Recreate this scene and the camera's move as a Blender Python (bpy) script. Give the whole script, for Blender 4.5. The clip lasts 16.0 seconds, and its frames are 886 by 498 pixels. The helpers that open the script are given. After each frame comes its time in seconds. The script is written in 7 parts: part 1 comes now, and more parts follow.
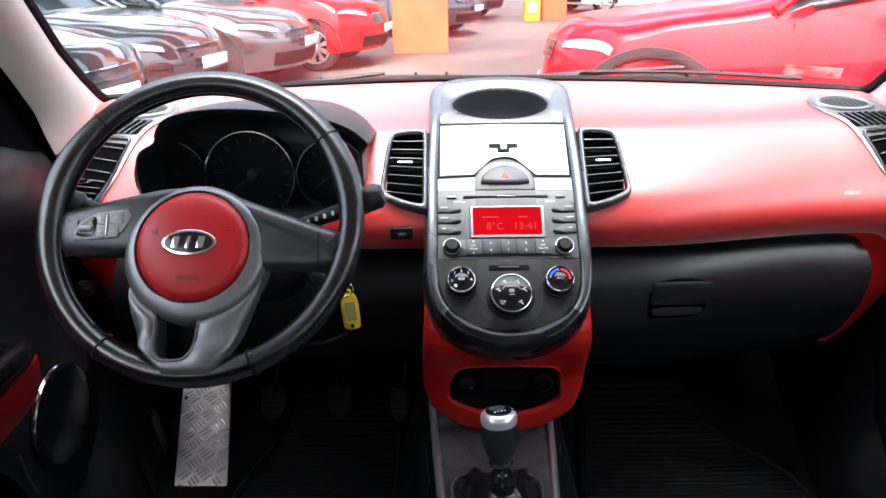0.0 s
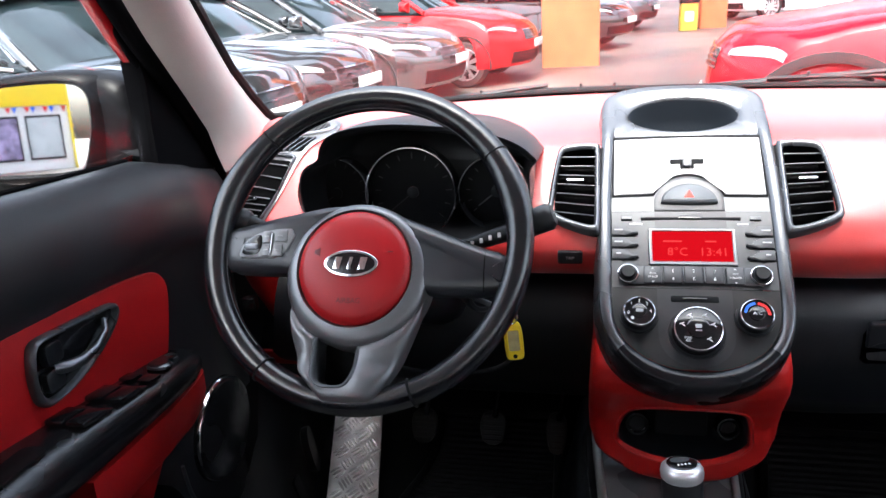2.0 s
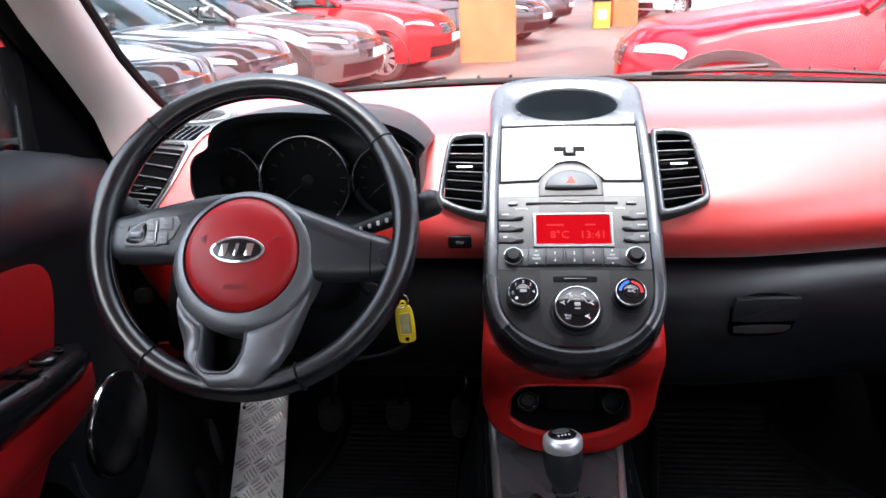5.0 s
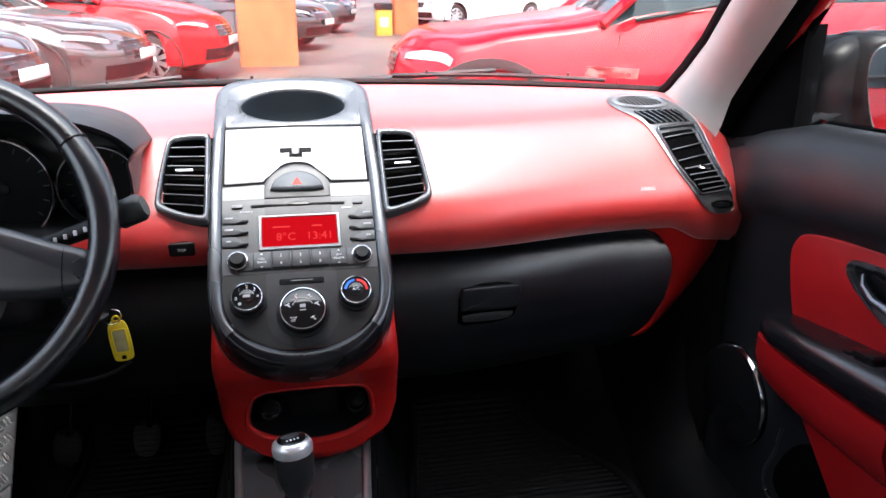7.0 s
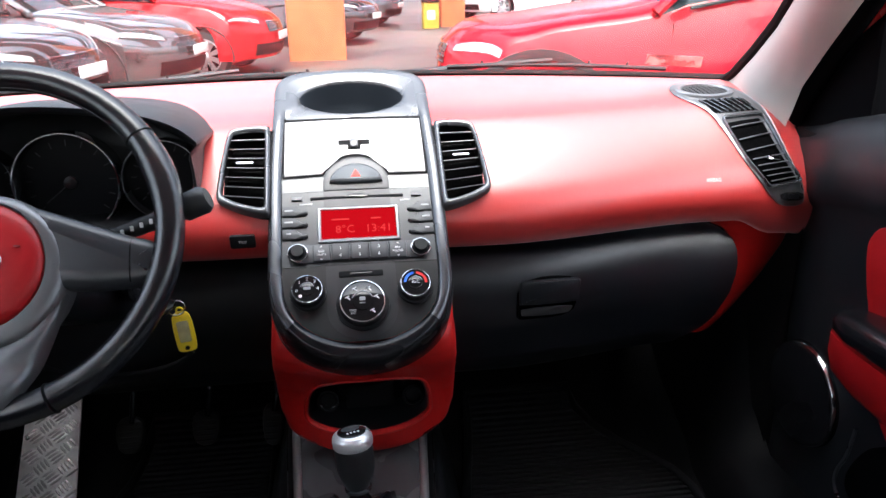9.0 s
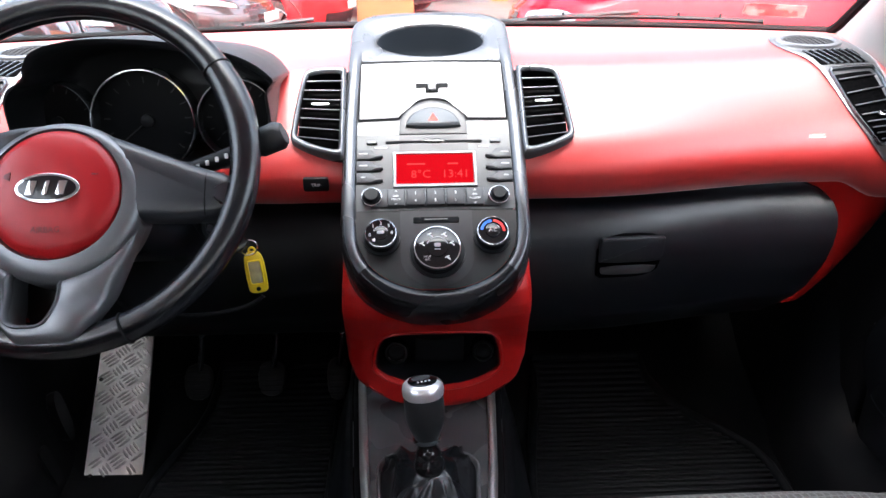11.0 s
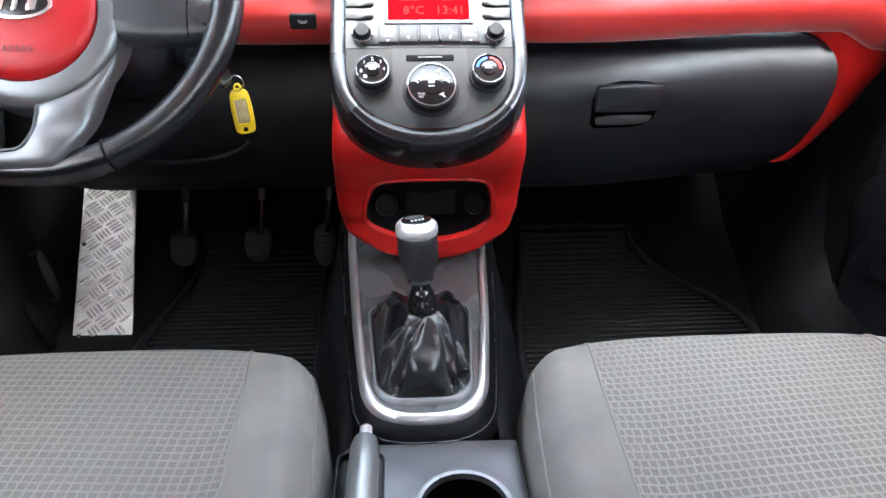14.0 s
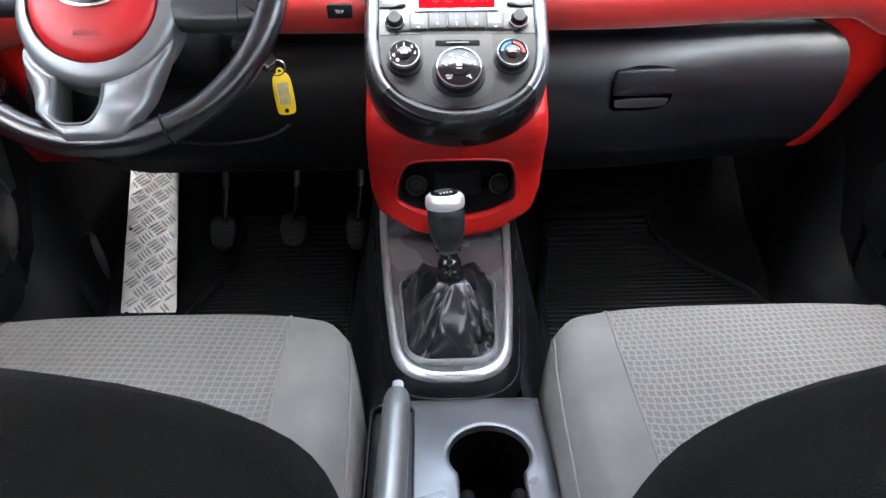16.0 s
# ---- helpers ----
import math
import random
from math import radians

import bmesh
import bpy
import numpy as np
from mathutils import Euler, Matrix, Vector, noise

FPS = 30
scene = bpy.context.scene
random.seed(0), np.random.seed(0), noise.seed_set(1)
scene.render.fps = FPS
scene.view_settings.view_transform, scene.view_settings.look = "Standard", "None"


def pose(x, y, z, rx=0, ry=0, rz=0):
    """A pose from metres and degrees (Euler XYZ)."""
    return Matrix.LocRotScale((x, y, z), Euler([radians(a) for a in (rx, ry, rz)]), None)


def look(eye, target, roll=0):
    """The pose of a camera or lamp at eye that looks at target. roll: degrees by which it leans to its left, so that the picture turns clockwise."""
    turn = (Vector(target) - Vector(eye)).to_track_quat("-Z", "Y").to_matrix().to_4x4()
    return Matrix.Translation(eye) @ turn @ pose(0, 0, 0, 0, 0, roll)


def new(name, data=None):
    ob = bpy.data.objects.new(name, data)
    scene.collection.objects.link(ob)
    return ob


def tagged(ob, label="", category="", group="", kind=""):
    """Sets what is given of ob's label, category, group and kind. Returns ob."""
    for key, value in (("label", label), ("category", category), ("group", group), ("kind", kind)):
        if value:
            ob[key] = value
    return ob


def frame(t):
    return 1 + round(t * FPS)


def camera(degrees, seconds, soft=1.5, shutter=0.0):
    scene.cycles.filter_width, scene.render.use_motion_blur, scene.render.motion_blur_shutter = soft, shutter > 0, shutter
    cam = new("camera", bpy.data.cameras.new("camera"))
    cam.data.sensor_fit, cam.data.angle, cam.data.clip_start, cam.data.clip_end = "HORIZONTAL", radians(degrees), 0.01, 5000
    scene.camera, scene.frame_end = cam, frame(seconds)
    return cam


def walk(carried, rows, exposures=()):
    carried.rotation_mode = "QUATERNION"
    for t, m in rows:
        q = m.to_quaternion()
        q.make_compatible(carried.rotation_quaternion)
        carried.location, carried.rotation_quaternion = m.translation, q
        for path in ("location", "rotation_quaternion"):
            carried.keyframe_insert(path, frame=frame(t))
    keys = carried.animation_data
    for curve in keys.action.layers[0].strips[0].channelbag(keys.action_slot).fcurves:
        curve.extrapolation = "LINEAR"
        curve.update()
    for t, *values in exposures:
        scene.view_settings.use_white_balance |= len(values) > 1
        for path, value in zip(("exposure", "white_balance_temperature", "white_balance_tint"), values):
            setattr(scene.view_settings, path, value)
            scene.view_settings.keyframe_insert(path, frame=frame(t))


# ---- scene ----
cam = camera(63.6, 16.0)
PATH = [
    (0, (-0.088, 0.096, 1.306), (-0.101, 1.951, 0.56), -0.7),
    (0.5, (-0.089, 0.122, 1.301), (-0.23, 1.974, 0.558), -2.1),
    (1, (-0.117, 0.147, 1.297), (-0.334, 1.999, 0.573), -2.4),
    (1.5, (-0.13, 0.164, 1.294), (-0.438, 2.009, 0.586), -3.1),
    (2, (-0.128, 0.169, 1.29), (-0.536, 2.001, 0.598), -3.8),
    (2.5, (-0.14, 0.17, 1.288), (-0.571, 1.997, 0.597), -3.6),
    (3, (-0.145, 0.166, 1.283), (-0.578, 1.994, 0.596), -3.0),
    (5.5, (-0.049, 0.151, 1.283), (-0.11, 2.015, 0.561), -1.5),
    (6, (-0.019, 0.154, 1.281), (0.087, 2.016, 0.558), -0.2),
    (6.5, (-0.001, 0.155, 1.272), (0.248, 2.01, 0.566), 0.2),
    (7, (0.018, 0.152, 1.273), (0.373, 1.988, 0.564), 0.6),
    (7.5, (0.031, 0.149, 1.269), (0.436, 1.976, 0.562), 0.6),
    (8, (0.037, 0.146, 1.263), (0.456, 1.971, 0.56), 0.4),
    (8.5, (0.025, 0.151, 1.263), (0.38, 1.987, 0.555), 0.1),
    (9, (0.001, 0.167, 1.268), (0.23, 2.016, 0.541), -0.6),
    (11.5, (-0.025, 0.192, 1.21), (0.034, 2.008, 0.374), -0.5),
    (12, (-0.031, 0.192, 1.204), (0.046, 1.972, 0.294), -0.1),
    (12.5, (-0.031, 0.188, 1.184), (0.052, 1.951, 0.244), 0.2),
    (13, (-0.031, 0.186, 1.171), (0.07, 1.932, 0.202), 0.7),
    (13.5, (-0.032, 0.179, 1.155), (0.079, 1.913, 0.165), 0.9),
    (14, (-0.038, 0.173, 1.142), (0.074, 1.889, 0.12), 0.6),
    (14.5, (-0.035, 0.168, 1.123), (0.054, 1.867, 0.072), 0.5),
    (15, (-0.035, 0.162, 1.111), (0.039, 1.832, 0.012), 0.1),
    (15.5, (-0.035, 0.145, 1.108), (0.02, 1.789, -0.03), -0.4),
    (16, (-0.043, 0.099, 1.135), (-0.003, 1.826, 0.128), -0.5),
]
walk(cam, [(t, look(eye, target, roll)) for t, eye, target, roll in PATH],
     ((0, 3.27, 6150, 10), (1.5, 3.33, 6150, 10), (3.5, 3.34, 6150, 10), (5.5, 3.32, 6150, 10), (7.5, 3.08, 6150, 10), (9.2, 3.06, 6150, 10), (11.4, 3.80, 6150, 10), (12.5, 4.68, 6130, 10), (13.8, 4.84, 6200, 6), (15.0, 4.74, 6260, 6), (16, 4.72, 6260, 6)))

# ---- light: bright overcast sky over an open-sided hall ----
world = bpy.data.worlds.new("sky")
scene.world = world
world.use_nodes = True
wn = world.node_tree.nodes
sky = wn.new("ShaderNodeTexSky")
sky.sky_type = "NISHITA"
sky.sun_disc = False
sky.sun_elevation = radians(67)
sky.sun_rotation = radians(177)
sky.dust_density = 8.0
wn["Background"].inputs["Strength"].default_value = 0.15
veil = wn.new("ShaderNodeHueSaturation")  # overcast: paler than a clear sky
veil.inputs["Saturation"].default_value = 0.6
world.node_tree.links.new(sky.outputs["Color"], veil.inputs["Color"])
world.node_tree.links.new(veil.outputs["Color"], wn["Background"].inputs["Color"])
sun = new("sun", bpy.data.lights.new("sun", "SUN"))
sun.data.energy, sun.data.angle, sun.data.color = 0.28, radians(22), (1.0, 0.97, 0.93)
sun.matrix_world = look((0, 0, 0), (-0.05, 0.42, -1.0))

# ---- materials ----
def mat(name, base, rough=0.5, metal=0.0, grain=0.0, size=900.0, vary=0.06, patch=9.0, coat=0.0, spec=0.5, rvary=0.06, stretch=None, coat_rough=0.08, coat_ior=1.5, sheen=0.0):
    m = bpy.data.materials.new(name)
    m.use_nodes = True
    nt = m.node_tree
    b = nt.nodes["Principled BSDF"]
    b.inputs["Roughness"].default_value = rough
    b.inputs["Metallic"].default_value = metal
    b.inputs["Coat Weight"].default_value = coat
    b.inputs["Coat Roughness"].default_value = coat_rough
    b.inputs["Coat IOR"].default_value = coat_ior
    b.inputs["Sheen Weight"].default_value = sheen
    b.inputs["Sheen Roughness"].default_value = 0.35
    b.inputs["Specular IOR Level"].default_value = spec
    tc = nt.nodes.new("ShaderNodeTexCoord")
    src = tc.outputs["Object"]
    if stretch:
        mp = nt.nodes.new("ShaderNodeMapping")
        mp.inputs["Scale"].default_value = stretch
        nt.links.new(src, mp.inputs["Vector"])
        src = mp.outputs["Vector"]
    n1 = nt.nodes.new("ShaderNodeTexNoise")
    n1.inputs["Scale"].default_value = patch
    n1.inputs["Detail"].default_value = 2
    nt.links.new(src, n1.inputs["Vector"])
    n2 = nt.nodes.new("ShaderNodeTexNoise")
    n2.inputs["Scale"].default_value = size
    n2.inputs["Detail"].default_value = 2
    nt.links.new(src, n2.inputs["Vector"])
    mix = nt.nodes.new("ShaderNodeMix")
    mix.data_type = "RGBA"
    mix.blend_type = "MULTIPLY"
    mix.inputs["Factor"].default_value = 1.0
    mix.inputs["A"].default_value = (*base, 1)
    ramp = nt.nodes.new("ShaderNodeMapRange")
    ramp.inputs["From Min"].default_value, ramp.inputs["From Max"].default_value = 0.3, 0.7
    ramp.inputs["To Min"].default_value, ramp.inputs["To Max"].default_value = 1 - 2 * vary, 1 + vary
    nt.links.new(n1.outputs["Fac"], ramp.inputs["Value"])
    nt.links.new(ramp.outputs["Result"], mix.inputs["B"])
    nt.links.new(mix.outputs["Result"], b.inputs["Base Color"])
    rr = nt.nodes.new("ShaderNodeMapRange")
    rr.inputs["From Min"].default_value, rr.inputs["From Max"].default_value = 0.3, 0.7
    rr.inputs["To Min"].default_value, rr.inputs["To Max"].default_value = max(0.02, rough - rvary), min(1, rough + rvary)
    nt.links.new(n1.outputs["Fac"], rr.inputs["Value"])
    nt.links.new(rr.outputs["Result"], b.inputs["Roughness"])
    if grain:
        bp = nt.nodes.new("ShaderNodeBump")
        bp.inputs["Strength"].default_value = grain
        bp.inputs["Distance"].default_value = 0.001
        nt.links.new(n2.outputs["Fac"], bp.inputs["Height"])
        nt.links.new(bp.outputs["Normal"], b.inputs["Normal"])
    return m


def emit(name, colour, power, base=None):
    m = mat(name, base or colour, 0.45, spec=0.2)
    b = m.node_tree.nodes["Principled BSDF"]
    b.inputs["Emission Color"].default_value = (*colour, 1)
    b.inputs["Emission Strength"].default_value = power
    if base:
        b.inputs["Specular IOR Level"].default_value = 0.0
    return m


def pane_glass(name, tint=(1, 1, 1)):
    m = bpy.data.materials.new(name)
    m.use_nodes = True
    nt = m.node_tree
    nt.nodes.clear()
    out = nt.nodes.new("ShaderNodeOutputMaterial")
    mix = nt.nodes.new("ShaderNodeMixShader")
    tr = nt.nodes.new("ShaderNodeBsdfTransparent")
    tr.inputs["Color"].default_value = (*tint, 1)
    gl = nt.nodes.new("ShaderNodeBsdfGlossy")
    gl.inputs["Roughness"].default_value = 0.02
    fr = nt.nodes.new("ShaderNodeLayerWeight")
    fr.inputs["Blend"].default_value = 0.5
    pw = nt.nodes.new("ShaderNodeMath")
    pw.operation = "POWER"
    pw.inputs[1].default_value = 5.0
    ad = nt.nodes.new("ShaderNodeMath")
    ad.operation = "MULTIPLY_ADD"
    ad.use_clamp = True
    ad.inputs[1].default_value, ad.inputs[2].default_value = 0.50, 0.018
    nt.links.new(fr.outputs["Facing"], pw.inputs[0])
    nt.links.new(pw.outputs["Value"], ad.inputs[0])
    nt.links.new(ad.outputs["Value"], mix.inputs["Fac"])
    nt.links.new(tr.outputs["BSDF"], mix.inputs[1])
    nt.links.new(gl.outputs["BSDF"], mix.inputs[2])
    nt.links.new(mix.outputs["Shader"], out.inputs["Surface"])
    return m


RED = mat("red_soft_plastic", (0.46, 0.013, 0.011), 0.42, grain=0.18, size=900, vary=0.04, spec=0.7, coat=0.8, coat_rough=0.40, coat_ior=1.6, sheen=0.55)
RED_HUB = mat("red_hub_plastic", (0.40, 0.009, 0.013), 0.38, grain=0.18, size=900, vary=0.05, spec=0.4)
RED_PANEL = mat("red_console_panel", (0.43, 0.009, 0.008), 0.42, grain=0.15, size=900, vary=0.03, spec=0.35)
RED_TRIM = mat("red_door_vinyl", (0.36, 0.006, 0.008), 0.50, grain=0.3, size=600, vary=0.06, spec=0.3)
BLACK = mat("black_grained_plastic", (0.0050, 0.0060, 0.0078), 0.40, grain=0.25, size=900, vary=0.10, spec=0.28)
BLACK_SOFT = mat("black_soft_trim", (0.0105, 0.0115, 0.0135), 0.42, grain=0.35, size=700, vary=0.10, spec=0.46)
VENT = mat("black_vent_plastic", (0.004, 0.004, 0.0045), 0.6, vary=0.05, spec=0.10)
# dead black that stands in for the shade inside openings
RECESS_SHADE = mat("recess_shade_black", (0.0025, 0.0025, 0.0028), 0.95, vary=0.05, spec=0.0)
BLACK_GLOSS = mat("black_gloss_plastic", (0.008, 0.008, 0.009), 0.14, vary=0.05)
BLACK_MATT = mat("black_matt_plastic", (0.0055, 0.0055, 0.0062), 0.8, vary=0.1, spec=0.15)
LEATHER = mat("black_leather", (0.0058, 0.0068, 0.0092), 0.24, grain=0.24, size=520, vary=0.03, patch=12, rvary=0.015, spec=0.85)
SPOKE_BLACK = mat("black_spoke_plastic", (0.0165, 0.0185, 0.0225), 0.34, grain=0.10, size=800, vary=0.06, spec=0.75)
THREAD = mat("grey_thread", (0.16, 0.16, 0.165), 0.6)
RING = mat("bright_ring", (0.80, 0.81, 0.82), 0.30, 0.7, vary=0.02)
GLOVE = mat("black_glovebox_skin", (0.0042, 0.0056, 0.0084), 0.35, grain=0.30, size=650, vary=0.08, spec=0.6)
BOOT = mat("black_boot_leather", (0.009, 0.0098, 0.0118), 0.27, grain=0.15, size=600, vary=0.12, spec=0.6)
SILVER = mat("satin_silver_paint", (0.090, 0.093, 0.098), 0.38, 0.4, vary=0.02)
SILVER_LID = mat("pale_silver_paint", (0.36, 0.36, 0.37), 0.42, 0.25, vary=0.02)
SATIN = mat("satin_grey_metal", (0.26, 0.267, 0.28), 0.34, 0.85, vary=0.04)
GRAPHITE = mat("graphite_paint", (0.13, 0.137, 0.15), 0.26, 0.85, vary=0.04)
VENT_PANEL = mat("vent_panel_paint", (0.15, 0.155, 0.163), 0.33, 0.7, vary=0.04)
GRILLE = mat("grey_speaker_mesh", (0.020, 0.020, 0.022), 0.7, vary=0.05, spec=0.2)
PEDAL = mat("worn_pedal_rubber", (0.012, 0.0124, 0.0135), 0.5, grain=0.3, size=300, vary=0.3, spec=0.25)
ARMREST = mat("glossy_armrest_plastic", (0.0075, 0.0078, 0.009), 0.24, grain=0.12, size=700, vary=0.05, spec=0.6)
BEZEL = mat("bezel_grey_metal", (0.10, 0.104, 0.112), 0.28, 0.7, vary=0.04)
RADIO = mat("radio_grey_paint", (0.047, 0.0485, 0.052), 0.40, 0.4, vary=0.03)
RADIO_DARK = mat("radio_dark_band", (0.035, 0.035, 0.038), 0.40, 0.5, vary=0.03)
CLIMATE = mat("climate_grey_paint", (0.021, 0.021, 0.0215), 0.40, 0.45, grain=0.08, size=1200, vary=0.03)
DECK = mat("console_deck_paint", (0.14, 0.144, 0.151), 0.31, 0.7, grain=0.12, size=900, vary=0.03)
GRIP = mat("dark_satin_grip", (0.026, 0.027, 0.029), 0.38, 0.4, vary=0.04)
GAITER_BAND = mat("grey_leather_band", (0.19, 0.194, 0.20), 0.38, 0.35, grain=0.1, size=900)
# bezel paint darkened for the dim reflections at its lower end
SHADED_BEZEL = mat("shaded_bezel_copy", (0.010, 0.0105, 0.0125), 0.25, 0.3, vary=0.03, spec=0.35)
PLATE_DARK = mat("satin_console_plate", (0.12, 0.123, 0.129), 0.27, 0.35, vary=0.04)
COLLAR = mat("smooth_black_plastic", (0.005, 0.0052, 0.006), 0.5, vary=0.04, spec=0.10)
COLLAR_GREY = mat("grey_collar_paint", (0.175, 0.18, 0.188), 0.36, 0.6, vary=0.03)
KEYPAD = mat("grey_key_plastic", (0.24, 0.243, 0.248), 0.42, 0.3, vary=0.03)
SPOKE = mat("satin_spoke_paint", (0.175, 0.18, 0.188), 0.36, 0.6, vary=0.03)
TRIM = mat("bright_satin_trim", (0.74, 0.75, 0.765), 0.33, 0.88, vary=0.0, rvary=0.0)
CHROME = mat("chrome", (0.85, 0.86, 0.88), 0.10, 1.0, vary=0.02)
LCD = emit("lcd_red", (0.072, 0.0003, 0.0010), 1.0, (0.012, 0.001, 0.001))
LCD_TEXT = emit("lcd_digits", (0.115, 0.006, 0.006), 1.0, (0.02, 0.004, 0.004))
WHITE = mat("white_print", (0.75, 0.75, 0.75), 0.5)
GAUGE_PRINT = mat("dim_gauge_print", (0.022, 0.022, 0.025), 0.5)
GREY_PRINT = mat("grey_print", (0.35, 0.35, 0.36), 0.5)
DARK_RED_PRINT = mat("dark_red_print", (0.13, 0.006, 0.01), 0.5)
BLUE = mat("blue_print", (0.03, 0.16, 0.75), 0.4)
RED_PRINT = mat("red_print", (0.75, 0.02, 0.02), 0.4)
HAZARD_GREY = mat("blue_grey_switch", (0.075, 0.082, 0.09), 0.42, 0.2, vary=0.03)
HAZARD = emit("hazard_red", (0.85, 0.03, 0.02), 0.12)
PILLAR = mat("pale_pillar_trim", (0.40, 0.385, 0.37), 0.75, grain=0.35, size=500, vary=0.05, spec=0.3)
LINER = mat("pale_headliner", (0.66, 0.65, 0.63), 0.9, grain=0.3, size=600)
RUBBER = mat("black_rubber", (0.0038, 0.0044, 0.0058), 0.55, grain=0.3, size=500, vary=0.3, spec=0.18)
DARK_SEAL = mat("dull_black_rubber", (0.0035, 0.0035, 0.004), 0.8, vary=0.05, spec=0.0)
CARPET = mat("black_carpet", (0.0035, 0.0038, 0.0046), 0.95, grain=0.9, size=400, vary=0.25, spec=0.15)
ALU = mat("bare_aluminium", (0.80, 0.80, 0.79), 0.42, 0.25, grain=0.12, size=300, vary=0.10, patch=40, rvary=0.12)
YELLOW = mat("yellow_plastic", (0.80, 0.58, 0.012), 0.35, vary=0.03)
FABRIC = mat("plain_grey_fabric", (0.172, 0.167, 0.155), 0.9, grain=0.8, size=1100, vary=0.07, patch=16, spec=0.2)
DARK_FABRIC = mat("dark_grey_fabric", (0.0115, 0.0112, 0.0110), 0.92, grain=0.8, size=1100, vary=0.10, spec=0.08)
ALU_BRIGHT = mat("polished_aluminium", (0.92, 0.92, 0.91), 0.24, 0.55, vary=0.1, patch=60)
HANDLE = mat("silver_grip_paint", (0.235, 0.242, 0.245), 0.32, 0.7, vary=0.03)
STITCH = mat("grey_seam", (0.17, 0.163, 0.152), 0.9)
GLASS = pane_glass("window_glass", (0.96, 0.98, 0.97))
MIRROR = mat("mirror_glass", (0.92, 0.93, 0.94), 0.02, 1.0, vary=0.0, rvary=0.0)
HOUSING = mat("dark_housing_plastic", (0.0040, 0.0040, 0.0048), 0.26, vary=0.05, spec=0.07)
BODY_RED = mat("red_car_paint", (0.42, 0.008, 0.012), 0.25, coat=1.0, vary=0.02)


def check_fabric(name, turn, cell, row, stagger, line, contrast):
    """Woven squares between paler threads; stagger shifts every second row."""
    m = mat(name, (0.205, 0.196, 0.184), 0.9, grain=0.0, vary=0.05, spec=0.15)
    nt = m.node_tree
    b = nt.nodes["Principled BSDF"]
    tc = nt.nodes.new("ShaderNodeTexCoord")
    wob = nt.nodes.new("ShaderNodeTexNoise")
    wob.inputs["Scale"].default_value = 55
    nt.links.new(tc.outputs["Object"], wob.inputs["Vector"])
    push = nt.nodes.new("ShaderNodeVectorMath")
    push.operation = "MULTIPLY_ADD"
    push.inputs[1].default_value = (0.0022, 0.0022, 0)
    nt.links.new(wob.outputs["Color"], push.inputs[0])
    nt.links.new(tc.outputs["Object"], push.inputs[2])
    mp = nt.nodes.new("ShaderNodeMapping")
    mp.inputs["Rotation"].default_value = (0, 0, radians(turn))
    br = nt.nodes.new("ShaderNodeTexBrick")
    br.offset = stagger
    br.offset_frequency = 2
    br.inputs["Scale"].default_value = 1.0
    br.inputs["Brick Width"].default_value = cell
    br.inputs["Row Height"].default_value = row
    br.inputs["Mortar Size"].default_value = cell * line
    br.inputs["Mortar Smooth"].default_value = 0.5
    br.inputs["Color1"].default_value = (0.146 - contrast, 0.141 - contrast, 0.132 - contrast, 1)
    br.inputs["Color2"].default_value = (0.157 - contrast, 0.151 - contrast, 0.141 - contrast, 1)
    br.inputs["Mortar"].default_value = (0.182 + contrast, 0.175 + contrast, 0.163 + contrast, 1)
    nt.links.new(push.outputs["Vector"], mp.inputs["Vector"])
    nt.links.new(mp.outputs["Vector"], br.inputs["Vector"])
    nz = nt.nodes.new("ShaderNodeTexNoise")
    nz.inputs["Scale"].default_value = 900
    nt.links.new(tc.outputs["Object"], nz.inputs["Vector"])
    worn = nt.nodes.new("ShaderNodeTexNoise")
    worn.inputs["Scale"].default_value = 14
    nt.links.new(tc.outputs["Object"], worn.inputs["Vector"])
    fade = nt.nodes.new("ShaderNodeMapRange")
    fade.inputs["From Min"].default_value, fade.inputs["From Max"].default_value = 0.35, 0.65
    fade.inputs["To Min"].default_value, fade.inputs["To Max"].default_value = 0.75, 1.0
    nt.links.new(worn.outputs["Fac"], fade.inputs["Value"])
    weave = nt.nodes.new("ShaderNodeMix")
    weave.data_type = "RGBA"
    weave.inputs["A"].default_value = (0.165, 0.159, 0.148, 1)
    nt.links.new(fade.outputs["Result"], weave.inputs["Factor"])
    nt.links.new(br.outputs["Color"], weave.inputs["B"])
    mul = nt.nodes.new("ShaderNodeMix")
    mul.data_type, mul.blend_type = "RGBA", "OVERLAY"
    mul.inputs["Factor"].default_value = 0.35
    nt.links.new(weave.outputs["Result"], mul.inputs["A"])
    nt.links.new(nz.outputs["Fac"], mul.inputs["B"])
    nt.links.new(mul.outputs["Result"], b.inputs["Base Color"])
    bp = nt.nodes.new("ShaderNodeBump")
    bp.inputs["Strength"].default_value = 0.55
    bp.inputs["Distance"].default_value = 0.0012
    nt.links.new(br.outputs["Fac"], bp.inputs["Height"])
    fine = nt.nodes.new("ShaderNodeBump")
    fine.inputs["Strength"].default_value = 0.5
    fine.inputs["Distance"].default_value = 0.0006
    nt.links.new(nz.outputs["Fac"], fine.inputs["Height"])
    nt.links.new(bp.outputs["Normal"], fine.inputs["Normal"])
    nt.links.new(fine.outputs["Normal"], b.inputs["Normal"])
    return m


CHECK_SQUARE = check_fabric("square_check_fabric", 4, 0.0100, 0.0100, 0.0, 0.17, 0.014)
CHECK_DIAMOND = check_fabric("fine_check_fabric", -4, 0.0092, 0.0108, 0.25, 0.19, 0.021)

